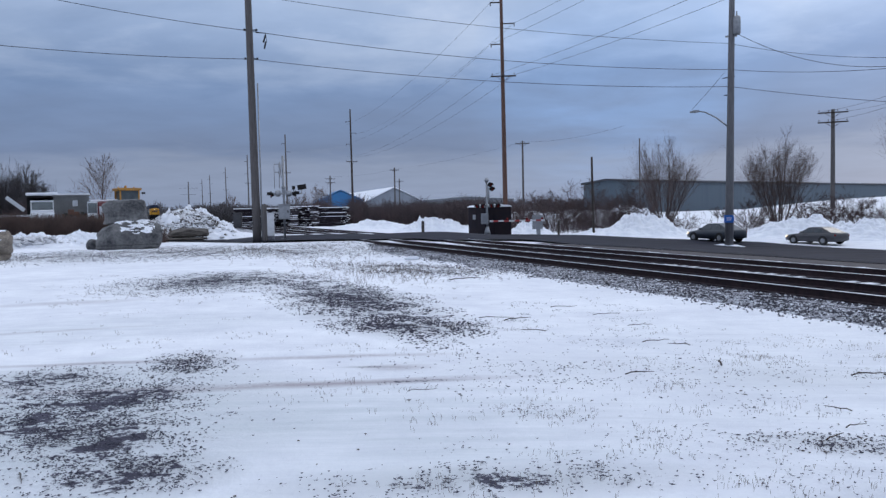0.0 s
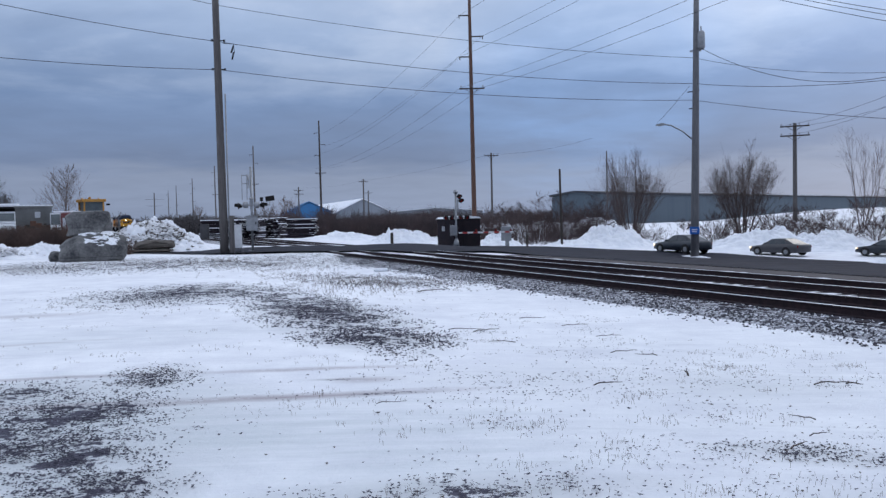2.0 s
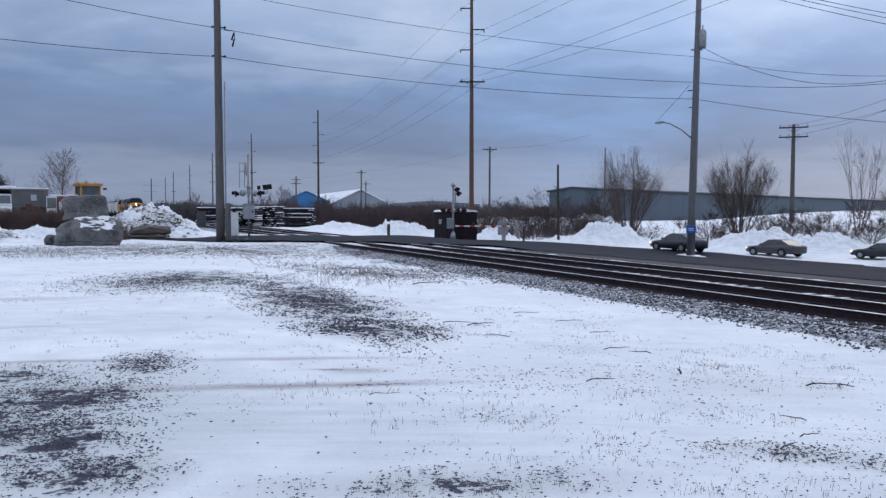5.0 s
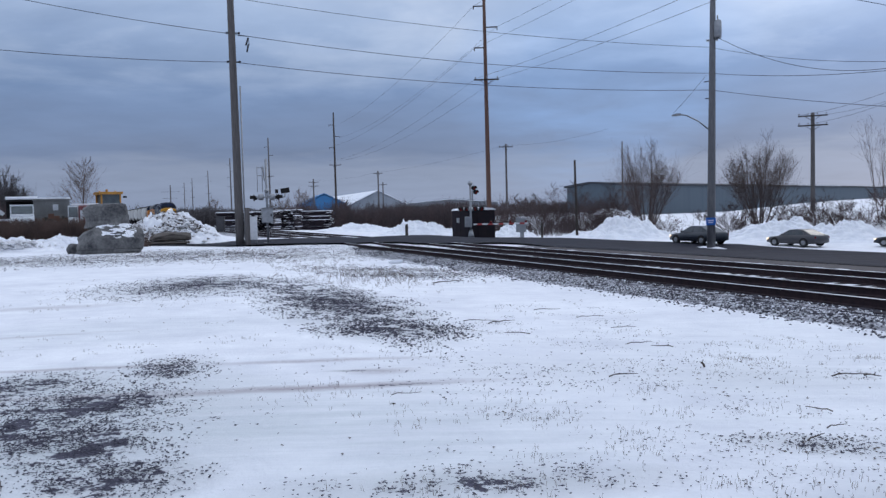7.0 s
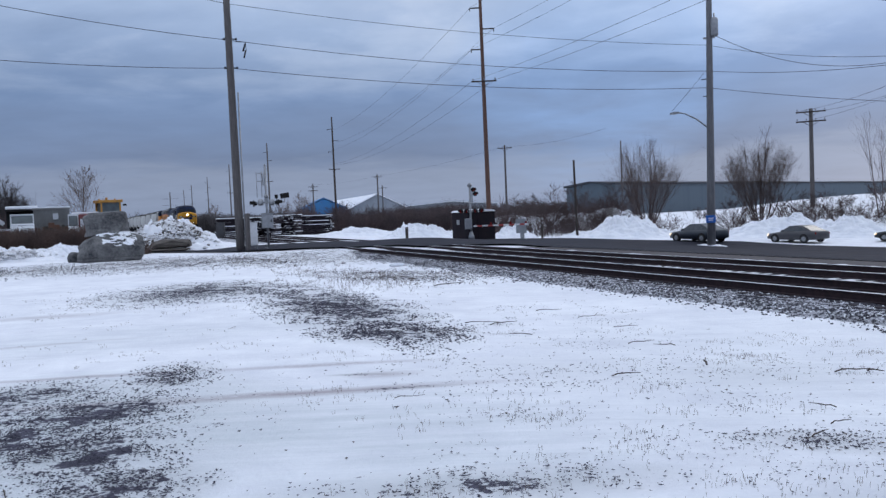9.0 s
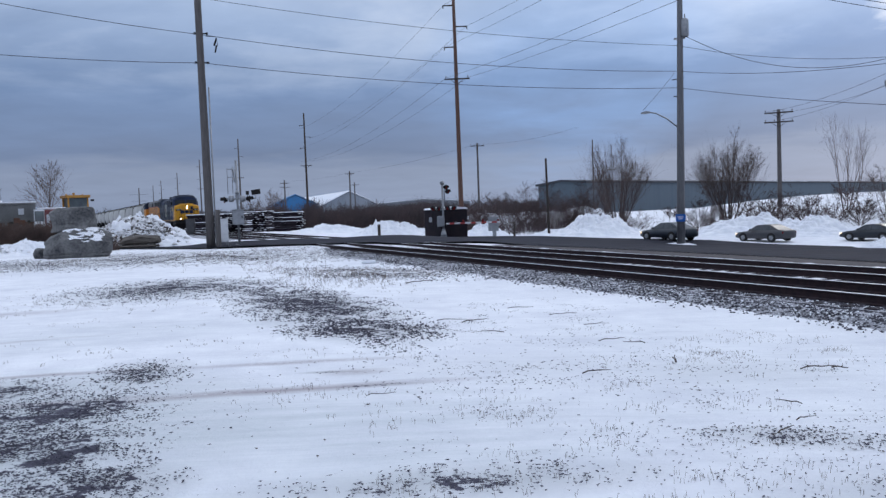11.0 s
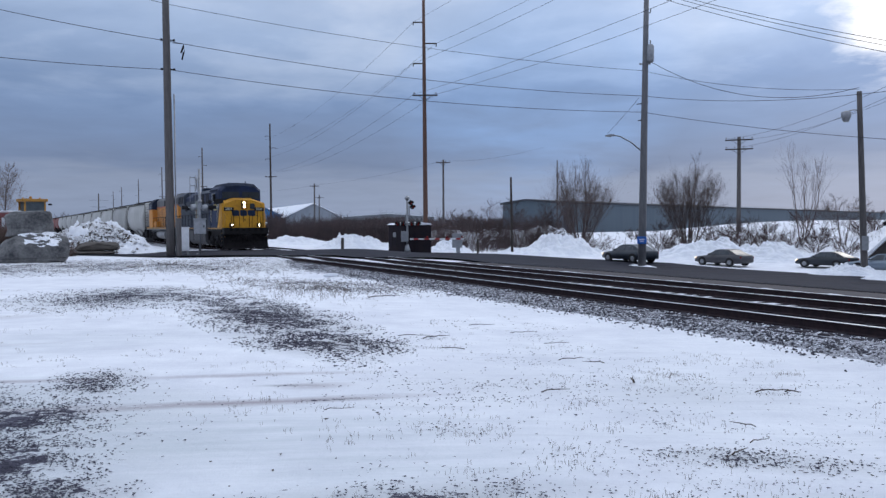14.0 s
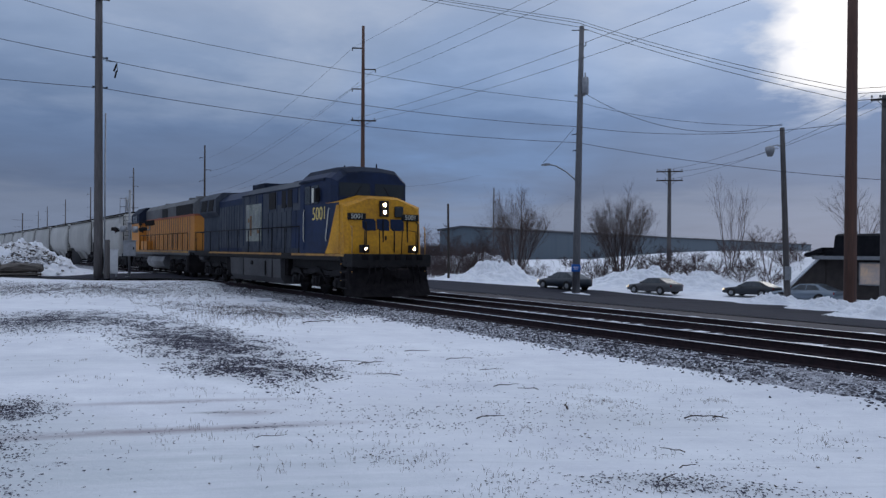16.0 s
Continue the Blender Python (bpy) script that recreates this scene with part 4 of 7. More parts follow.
def second_locomotive():
    """Older hood locomotive running cab last; x ahead, coupler face at x 0."""
    lo = thing("locomotive", "orange-yellow hood locomotive with dark grey roof, cab trailing", "locomotive")
    part("underframe", Geo().box(-20.6, -0.4, -1.5, 1.5, 1.30, 1.58, 0.02).box(-20.3, -0.7, -1.0, 1.0, 1.0, 1.4), LOCO_GREY, lo)
    for xa, xb in ((-0.7, 0.2), (-21.2, -20.3)):
        pi_ = part("pilot", Geo().box(max(xa, -20.6), min(xb, -0.4), -1.5, 1.5, 0.3, 1.5, 0.03), UNDER, lo)
        part("coupler", Geo().box(xa, xb, -0.15, 0.15, 0.78, 1.0, 0.03), UNDER, pi_)
    hood = part("hood", Geo().box(-15.2, -1.2, -1.0, 1.0, 1.58, 3.75, 0.05), ORANGE, lo, "orange-yellow hood side")
    part("hood_top", Geo().extrude(mirror_y([(-1.02, 3.7), (-1.02, 4.35), (-0.75, 4.65), (0, 4.68)]), -15.2, -1.18, "x"), LOCO_GREY, hood, "grey hood roof")
    for ys in (-1, 1):
        part("red_band", Geo().box(-15.19, -1.19, ys * 1.022 - 0.006, ys * 1.022 + 0.006, 3.62, 3.74), RED_BAND, hood, "faded red band below the roof")
    part("end_band", Geo().box(-1.192, -1.180, -0.98, 0.98, 3.62, 3.74), RED_BAND, hood)
    part("end_door", Geo().box(-1.19, -1.165, -0.35, 0.35, 1.7, 3.4, 0.01), ORANGE, hood)
    part("radiator", Geo().box(-5.6, -1.6, -1.06, -1.0, 3.75, 4.35), BLACK, hood)
    part("air_intake", Geo().box(-9.6, -8.2, -1.06, -1.0, 3.75, 4.3), BLACK, hood)
    dr = Geo()
    for k in range(22):
        dr.box(-14.9 + 0.6 * k, -14.87 + 0.6 * k, -1.02, -1.0, 1.7, 3.6)
    part("door_seams", dr, LOCO_GREY, hood)
    for x, r in ((-2.5, 0.6), (-4.2, 0.6), (-12, 0.35)):
        part("radiator_fan", Geo().tube([(x, 0, 4.6), (x, 0, 4.83)], r, 16), LOCO_GREY, lo)
    cab = part("cab", Geo().extrude(mirror_y([(-1.5, 1.58), (-1.5, 4.15), (-1.0, 4.6), (0, 4.66)]), -17.9, -15.2, "x"), ORANGE, lo)
    part("cab_roof", Geo().extrude(mirror_y([(-1.53, 3.5), (-1.53, 4.16), (-1.02, 4.64), (0, 4.72)]), -18.0, -15.1, "x"), ROOF_DARK, cab, "black cab roof and window band")
    part("side_window", Geo().box(-17.3, -16.7, -1.545, -1.52, 3.55, 4.1).box(-16.5, -15.8, -1.545, -1.52, 3.55, 4.1), GLASS, cab)
    part("rear_window", Geo().box(-18.02, -17.995, -1.2, -0.2, 3.55, 4.1).box(-18.02, -17.995, 0.2, 1.2, 3.55, 4.1), GLASS, cab)
    part("short_hood", Geo().box(-20.0, -17.9, -0.95, 0.95, 1.58, 3.2, 0.08), ORANGE, lo)
    part("fuel_tank", Geo().extrude([(-1.45, 0.85), (-1.32, 0.52), (-1.0, 0.36), (1.0, 0.36), (1.32, 0.52), (1.45, 0.85), (1.32, 1.15), (1.1, 1.3), (-1.1, 1.3), (-1.32, 1.15)], -12.6, -7.4, "x"), SILVER, lo, "pale grey fuel tank")
    part("battery_box", Geo().box(-15.0, -12.8, -1.4, 1.4, 1.58, 2.2, 0.03), ORANGE, lo)
    for ys in (-1, 1):
        for xs0 in (-20.5, -0.9):
            part("side_step", Geo().box(xs0, xs0 + 0.4, ys * 1.42 - 0.14, ys * 1.42 + 0.14, 0.4, 1.3), GEAR, lo)
        part("sill_stripe", Geo().box(-20.4, -0.6, ys * 1.508 - 0.006, ys * 1.508 + 0.006, 1.44, 1.56), STRIPE, lo, "grimy yellow sill stripe")
    bogie(lo, -4.0, 3, 3.9)
    bogie(lo, -16.6, 3, 3.9)
    for y in (-1.46, 1.46):
        rails_along(lo, -0.9, -15.0, y, 1.56, 2.6, 1.2, BLACK)
    return lo


def hopper(material, label):
    """Covered hopper wagon with bowed sides, 17.0 m over couplers."""
    ho = thing("hopper_wagon", label, "hopper wagon", group="wagons of the train")
    def ring(x, z0, k):
        return [(x, y * k, max(z, z0)) for y, z in mirror_y([(-1.22, 1.25), (-1.46, 1.7), (-1.57, 2.3), (-1.60, 2.9), (-1.56, 3.4), (-1.46, 3.85), (-1.28, 4.22), (-1.0, 4.46), (-0.5, 4.56), (0.0, 4.58)])]
    body = Geo().loft([ring(-0.95, 3.0, 0.97), ring(-1.5, 2.2, 1.0), ring(-2.6, 1.25, 1.0), ring(-14.4, 1.25, 1.0), ring(-15.5, 2.2, 1.0), ring(-16.05, 3.0, 0.97)], smooth=True)
    part("body", body, material, ho)
    part("roof_walk", Geo().box(-16.0, -1.0, -0.75, 0.75, 4.60, 4.66).box(-16.0, -1.0, -1.36, -1.27, 4.27, 4.36).box(-16.0, -1.0, 1.27, 1.36, 4.27, 4.36), UNDER, ho, "dark roof walkway")
    ch = Geo()
    for x in (-4.2, -8.5, -12.8):
        ch.loft([[(x - 1.9, -1.1, 1.3), (x + 1.9, -1.1, 1.3), (x + 1.9, 1.1, 1.3), (x - 1.9, 1.1, 1.3)], [(x - 0.5, -0.6, 0.45), (x + 0.5, -0.6, 0.45), (x + 0.5, 0.6, 0.45), (x - 0.5, 0.6, 0.45)]])
    part("hopper_chute", ch, material, ho)
    fr = Geo().box(-16.6, -0.4, -0.25, 0.25, 0.85, 1.2)
    for x in (-0.55, -16.6):
        fr.box(x - 0.06, x + 0.2, -1.45, 1.45, 1.0, 1.3)
        for y in (-1.35, -0.5, 0.5, 1.35):
            fr.tube([(x, y, 1.2), (x, y, 4.2)], 0.035, 6)
    for k in range(10):
        fr.box(-16.5, -16.45, -1.35, -1.0, 1.5 + 0.3 * k, 1.53 + 0.3 * k)
        fr.box(-0.5, -0.45, -1.35, -1.0, 1.5 + 0.3 * k, 1.53 + 0.3 * k)
    part("end_frame", fr, UNDER, ho)
    bogie(ho, -2.4, 2, 1.8)
    bogie(ho, -14.6, 2, 1.8)
    return ho


LEAD = lead_locomotive()
TRAIN = [(LEAD, 0.0), (second_locomotive(), 22.4)]
first = hopper(HOP_GREY, "pale grey covered hopper wagon with bowed sides")
red = hopper(HOP_RED, "oxide-red covered hopper wagon with bowed sides")
for k in range(10):
    TRAIN.append((first if k == 0 else copy_thing(first, pose(0, 0, 0)), 44.2 + 17.3 * k))
for k in range(3):
    TRAIN.append((red if k == 0 else copy_thing(red, pose(0, 0, 0)), 44.2 + 17.3 * (10 + k)))


def train_pose(t, back):
    u = 16 - t
    a = -0.002406 * u ** 4 + 0.080063 * u ** 3 - 0.760387 * u ** 2 - 14.5638 * u - 24.7606 - back          # the train slows slightly towards the end
    p, q = on_line(a, 13.02), on_line(a - 12, 13.02)
    return pose(p[0], p[1], 0.0, 0, 0, math.degrees(math.atan2(p[1] - q[1], p[0] - q[0])))

# ---- poles and wires ----
def upright(parent, height, r0, r1, material, lean=(0, 0), name="pole", sink=0.4):
    n = 6
    return part(name, Geo().tube([(lean[0] * k / n, lean[1] * k / n, -sink + (height + sink) * k / n) for k in range(n + 1)], [r0 + (r1 - r0) * k / n for k in range(n + 1)], 14), material, parent)


def crossarm(parent, z, half, material=WOOD_DARK, turn=0.0, off=0.0, x0=None, pins=4, brace=True, lean=0.0):
    """A wooden arm on the pole with pins and braces; x across the view."""
    lo = -half if x0 is None else x0
    g = Geo().box(lo, half, -0.28, -0.17, z - 0.07, z + 0.07, 0.01)
    if brace:
        g.tube([(lo * 0.55, -0.23, z), (0, -0.2, z - 0.55)], 0.025, 5)
        g.tube([(half * 0.55, -0.23, z), (0, -0.2, z - 0.55)], 0.025, 5)
    arm = part("crossarm", g, material, parent)
    arm.matrix_basis = pose(lean, 0, 0, 0, 0, turn)
    for k in range(pins):
        x = lo + (half - lo) * (k + 0.15) / (pins - 0.7)
        part("insulator", Geo().tube([(x, -0.22, z + 0.06), (x, -0.22, z + 0.16), (x, -0.22, z + 0.17), (x, -0.22, z + 0.30)], [0.02, 0.02, 0.07, 0.045], 8), POLE_STEEL, arm)
    return arm


def facing(bearing):
    return -bearing


# weathered pole beside the crossing road
pa = thing("utility_pole", "tall weathered grey wooden utility pole beside the crossing", "utility pole", stand(-12.95, 52, facing(-12.95)))
upright(pa, 16.9, 0.265, 0.195, WOOD_GREY, (-0.10, 0))
part("riser_conduit", Geo().tube([(0.32, -0.1, -0.3), (0.32, -0.1, 9.8)], 0.045, 8), STEEL_GREY, pa)
for z in (13.05, 11.3):
    part("bracket", Geo().tube([(-0.35, 0, z), (0.35, 0, z)], 0.035, 6).box(-0.42, -0.30, -0.06, 0.06, z - 0.06, z + 0.06).box(0.30, 0.42, -0.06, 0.06, z - 0.06, z + 0.06), BLACK, pa)
part("cutout", Geo().tube([(0.3, 0, 12.9), (0.9, -0.1, 12.85), (0.95, -0.1, 12.3)], 0.02, 6).tube([(0.9, -0.1, 12.75), (0.75, -0.1, 12.3)], 0.055, 6).tube([(0.9, -0.1, 12.35), (0.8, -0.1, 11.9)], 0.05, 6), BLACK, pa)
crossarm(pa, 16.45, 0.5, pins=2, brace=False)
stub = thing("stub_post", "short weathered wooden post beside the utility pole", "post", stand(-12.42, 51.2))
upright(stub, 2.35, 0.15, 0.14, WOOD_GREY)

# tall brown transmission pole behind the signal shed
def transmission_pole(bearing, d, top, lower, label, steps=True, material=WOOD_BROWN, r=0.26):
    x, y = polar(bearing, d)
    z0 = land(x, y)
    ob = thing("transmission_pole", label, "transmission pole", pose(x, y, z0, 0, 0, facing(bearing)), group="transmission line poles")
    upright(ob, top - z0, r, r * 0.55, material, (-0.1, 0))
    crossarm(ob, lower - z0, 1.25, turn=0, pins=3)
    gap_ = top - lower
    for k, sgn in ((0.335, -1), (0.545, 1), (0.765, -1)):
        z = lower + gap_ * k - z0
        part("stub_arm", Geo().box(min(0, sgn * 1.2), max(0, sgn * 1.2), -0.08, 0.08, z - 0.05, z + 0.05, 0.01).tube([(sgn * 1.15, 0, z), (sgn * 1.15, 0, z - 0.3)], 0.05, 6), WOOD_DARK, ob)
    return ob


transmission_pole(4.3, 82, 24.1, 14.6, "very tall reddish-brown wooden transmission pole with stub arms")
transmission_pole(-6.36, 185, 24.2, 12.5, "tall dark wooden transmission pole far along the line", material=WOOD_DARK, r=0.28)
for b_, d_ in ((-10.85, 245), (-13.43, 330), (-14.90, 420), (-15.94, 500), (-16.45, 570)):
    transmission_pole(b_, d_, 24.2, 13.0, "distant wooden transmission pole receding along the railway", material=WOOD_GREY, r=0.32)
hx, hy = polar(-17.34, 600)
hf = thing("transmission_pole", "distant wooden pole with two long crossarms", "transmission pole", pose(hx, hy, -1.1, 0, 0, 17))
upright(hf, 25, 0.5, 0.35, WOOD_GREY)
crossarm(hf, 20.5, 6, pins=0, brace=False)
crossarm(hf, 16.0, 5, pins=0, brace=False)


def distribution_pole(bearing, d, top, arms, label, material=WOOD_GREY, r=0.2, half=1.2, lean=0.0):
    x, y = polar(bearing, d)
    z0 = land(x, y)
    ob = thing("utility_pole", label, "utility pole", pose(x, y, z0, 0, 0, facing(bearing)), group="utility poles")
    upright(ob, top - z0, r, r * 0.75, material, (lean, 0))
    for z in arms:
        crossarm(ob, z - z0, half, pins=4, lean=lean * 0.9)
    return ob


distribution_pole(5.55, 140, 12.8, (12.3,), "grey wooden utility pole with one crossarm beyond the brush")
distribution_pole(-3.42, 220, 12.8, (12.1,), "grey wooden utility pole before the far warehouse", r=0.24)
distribution_pole(-3.1, 300, 12.7, (11.8,), "distant grey utility pole with one crossarm", r=0.26, half=1.6)
distribution_pole(-7.89, 260, 12.6, (11.6, 10.4), "distant grey utility pole with two crossarms", r=0.26, half=1.5)
distribution_pole(25.42, 95, 11.1, (10.75, 9.75), "grey wooden utility pole with two crossarms among the brush", WOOD_GREY, 0.25, 1.45)
distribution_pole(13.48, 150, 13.3, (), "thin bare pole rising behind a tree", r=0.14)
distribution_pole(38.3, 60, 12.0, (11.7,), "grey wooden utility pole near the low dark building", r=0.22, half=0.8)
dp = distribution_pole(10.36, 75, 6.0, (), "short dark bare pole standing at the road edge", WOOD_DARK, 0.125, lean=-0.12)
distribution_pole(36.46, 53, 18.5, (), "thick reddish-brown wooden pole before the low building", WOOD_BROWN, 0.36, lean=0.05)

# steel pole with transformer, lamp arm and blue sign
pc = thing("utility_pole", "grey pole with transformer, street lamp arm and blue sign", "utility pole", stand(19.2, 62.5, facing(19.2)))
upright(pc, 20.3, 0.31, 0.18, POLE_STEEL, (0.30, 0))
part("transformer", Geo().tube([(0.58, -0.1, 15.1), (0.58, -0.1, 15.2), (0.58, -0.1, 16.3), (0.58, -0.1, 16.42)], [0.2, 0.27, 0.27, 0.2], 14).tube([(0.58, -0.1, 16.4), (0.58, -0.1, 16.75)], 0.05, 8).box(-0.2, 0.6, -0.1, 0.1, 15.0, 15.1), STEEL_GREY, pc, "grey transformer can")
lampa = part("lamp_arm", Geo().tube([(0, 0, 8.6), (-0.8, -0.1, 9.3), (-1.6, -0.2, 9.75), (-2.1, -0.25, 9.85)], 0.05, 8), STEEL_GREY, pc)
part("lamp_head", Geo().loft([[(-2.0, -0.33, 9.77), (-2.0, -0.17, 9.77), (-2.0, -0.17, 9.91), (-2.0, -0.33, 9.91)], [(-2.3, -0.38, 9.73), (-2.3, -0.12, 9.73), (-2.3, -0.12, 9.93), (-2.3, -0.38, 9.93)], [(-2.65, -0.32, 9.75), (-2.65, -0.18, 9.75), (-2.65, -0.18, 9.85), (-2.65, -0.32, 9.85)]]), STEEL_GREY, lampa)
sg = part("sign_plate", Geo().box(-0.33, 0.33, -0.36, -0.33, 1.75, 2.3, 0.02).box(0.30, 0.36, -0.36, -0.33, 1.9, 2.2), BLUE_SIGN, pc, "small blue sign plate")
part("sign_legend", Geo().box(-0.16, 0.16, -0.365, -0.361, 1.92, 1.98).box(-0.2, 0.2, -0.365, -0.361, 2.06, 2.12), WHITE_PAINT, sg)
for path_ in ([(-0.4, 0, 12.1), (0.45, 0, 12.2)], [(-0.3, 0, 10.9), (0.3, 0, 10.9)], [(-0.45, 0, 20.0), (0.75, 0, 20.0)], [(0.2, 0, 18.7), (0.6, 0, 18.8), (0.62, 0, 19.1)]):
    part("insulator_bracket", Geo().tube(path_, 0.035, 6), BLACK, pc)

# street lamp pole by the low building
pe = thing("street_lamp", "leaning grey wooden pole with a bell-shaped street lamp", "street lamp", stand(32.87, 58, facing(32.87)))
upright(pe, 11.6, 0.22, 0.15, WOOD_GREY, (-0.42, 0))
la = part("lamp_arm", Geo().tube([(-0.36, 0, 10.37), (-0.7, -0.1, 10.47), (-1.15, -0.15, 10.37)], 0.035, 8), STEEL_GREY, pe)
part("lamp_head", Geo().tube([(-1.15, -0.15, 10.42), (-1.15, -0.15, 10.32), (-1.15, -0.15, 10.04), (-1.15, -0.15, 9.82), (-1.15, -0.15, 9.72)], [0.10, 0.31, 0.29, 0.21, 0.15], 12), STEEL_GREY, la, "frosted bell-shaped lamp")
part("meter_box", Geo().box(-0.2, 0.2, -0.4, -0.2, 1.6, 2.5, 0.02), STEEL_GREY, pe)


def wire(points, sag, name="overhead_wire", r=0.019, label="dark sagging overhead wire"):
    """One cable hung from point to point."""
    path = []
    for p, q in zip(points, points[1:]):
        n = 16
        for k in range(n + (q is points[-1])):
            f = k / n
            path.append((p[0] + (q[0] - p[0]) * f, p[1] + (q[1] - p[1]) * f, p[2] + (q[2] - p[2]) * f - 4 * sag * f * (1 - f)))
    return tagged(part(name, Geo().tube(path, r, 5, cap=False), WIRE), label, "overhead wire", group="overhead wires")


A3 = polar(-12.95, 52)
C3 = polar(19.25, 62.5)
E3 = polar(32.45, 58)
BR3 = polar(36.46, 53)
B3 = polar(4.3, 82)
F3 = polar(-6.36, 185)
P3 = (-34.0, 36.0)
Q3 = (32.7, -20.0)
D3 = polar(25.42, 95)
R3 = polar(38.3, 60)
wire([(*P3, 19.0), (*A3, 15.0), (*C3, 13.0), (*E3, 10.1)], 0.5, r=0.015)
wire([(*P3, 15.7), (*A3, 12.8), (*C3, 11.15), (*BR3, 9.3)], 0.6, r=0.018)
wire([(*P3, 11.4), (*A3, 11.1), (*C3, 9.95), (40, 40, 5.6)], 0.55, r=0.018)
wire([(*C3, 14.0), (*E3, 10.2)], 1.6)
for zc, zb in ((19.2, 11.3), (19.0, 11.0), (18.7, 10.6)):
    wire([(-18, 72, 28.0), (*C3, zc), (*BR3, zb), (52, 18, 10.5)], 0.3)
for z_, off in ((21.9, -1.1), (19.8, 1.1), (17.8, -1.1), (14.75, -1.1), (14.75, 1.1)):
    wire([(F3[0] + off, F3[1], z_ - 1.2), (B3[0] + off, B3[1], z_), (Q3[0] + off, Q3[1], z_)], 1.7, r=0.013)
for z_, off in ((10.85, -1.3), (10.85, 1.3), (9.95, 0.0)):
    wire([(D3[0] + off, D3[1], z_), (R3[0] + off, R3[1], 12.0)], 0.9, r=0.014)
wire([(C3[0] - 0.3, C3[1], 11.0), (polar(16.9, 62)[0], polar(16.9, 62)[1], 8.4)], 0.05, r=0.012)
wire([(-36, 257, 12.3), (-13, 219, 12.4), (13.6, 139, 12.6), (24, 108, 12.0)], 0.6, r=0.012)

# ---- crossing equipment ----
def flasher(parent, x, y, z, turn, lens):
    """A round signal lamp with backboard and hood."""
    g = Geo().tube([(0, 0.02, 0), (0, -0.03, 0)], 0.20, 18).tube([(0, 0.2, 0), (0, 0.02, 0)], [0.10, 0.15], 12)
    o = part("signal_lamp", g, BLACK, parent)
    o.matrix_basis = pose(x, y, z, 0, 0, turn)
    hood = Geo()
    for k in range(7):
        t0 = radians(-20 + 220 * k / 7)
        t1 = radians(-20 + 220 * (k + 1) / 7)
        hood.add([(0.16 * math.cos(t0), -0.03, 0.16 * math.sin(t0)), (0.16 * math.cos(t1), -0.03, 0.16 * math.sin(t1)), (0.16 * math.cos(t1), -0.24, 0.16 * math.sin(t1)), (0.16 * math.cos(t0), -0.24, 0.16 * math.sin(t0))], [(0, 1, 2, 3)])
    part("hood", hood, BLACK, o)
    part("lens", Geo().tube([(0, -0.03, 0), (0, -0.05, 0)], 0.14, 14), lens, o)
    return o


RED_LENS = mat("dark_red_lens", (0.20, 0.01, 0.01), (0.14, 0.01, 0.01), 5, 0.15)
sx = thing("crossing_signal", "grey crossing signal mast with flasher lamps and control box", "crossing signal", stand(-11.08, 52.6, facing(-11.08)))
part("mast", Geo().tube([(0, 0, -0.3), (0, 0, 5.35)], 0.075, 12).box(-0.25, 0.25, -0.25, 0.25, -0.1, 0.12, 0.03), STEEL_GREY, sx)
part("base_block", Geo().box(-0.55, 0.35, -0.35, 0.35, -0.15, 0.10, 0.05), WOOD_DARK, sx)
bx = part("control_box", Geo().box(-0.36, 0.36, -0.48, -0.08, 1.35, 2.25, 0.03).box(-0.40, 0.40, -0.52, -0.06, 2.25, 2.30, 0.01), STEEL_GREY, sx, "pale grey control box")
part("door_latch", Geo().box(0.2, 0.26, -0.5, -0.475, 1.75, 1.9), BLACK, bx)
ca = part("signal_arm", Geo().box(-0.8, 1.15, -0.04, 0.04, 2.92, 3.0, 0.01).tube([(1.12, 0, 2.96), (1.14, 0, 3.3)], 0.03, 6).box(-0.12, 0.12, -0.14, 0.14, 2.9, 3.25, 0.02), STEEL_GREY, sx)
flasher(sx, -0.78, 0.05, 2.92, -80, RED_LENS)
flasher(sx, 0.72, 0.0, 2.95, 100, RED_LENS)
for x_, z_ in ((-0.36, 2.98), (0.32, 2.96)):
    part("lamp_housing", Geo().tube([(x_ - 0.17, -0.06, z_), (x_ - 0.12, -0.06, z_), (x_ + 0.12, -0.06, z_), (x_ + 0.17, -0.06, z_)], [0.14, 0.2, 0.2, 0.14], 14), STEEL_GREY, sx, "silver back of a signal lamp")
part("bell", Geo().tube([(0, -0.1, 3.35), (0, -0.22, 3.35)], [0.14, 0.05], 12), STEEL_GREY, sx)
bb = part("backboard", Geo().box(-0.28, 0.28, -0.04, 0.04, -0.16, 0.16, 0.03), BLACK, sx)
bb.matrix_basis = pose(1.14, 0, 3.36, 0, -8, 0)
part("junction_box", Geo().box(0.52, 0.72, -0.08, 0.08, 3.2, 3.44, 0.02).box(0.6, 0.64, -0.03, 0.03, 2.95, 3.22), BLACK, sx)
xb = Geo()
for r_ in (42, -42):
    c, s_ = math.cos(radians(r_)), math.sin(radians(r_))
    xb.add([(c * a - s_ * b - 0.0, 0.10 + o, 4.45 + s_ * a + c * b) for o in (0, 0.02) for a, b in ((-0.6, -0.11), (0.6, -0.11), (0.6, 0.11), (-0.6, 0.11))],
           [(0, 1, 2, 3), (7, 6, 5, 4), (0, 4, 5, 1), (1, 5, 6, 2), (2, 6, 7, 3), (3, 7, 4, 0)])
ob = part("crossbuck", xb, STEEL_GREY, sx, "grey back of a crossbuck sign turned edge-on")
ob.matrix_basis = pose(-0.05, 0, 0, 0, 0, 82)
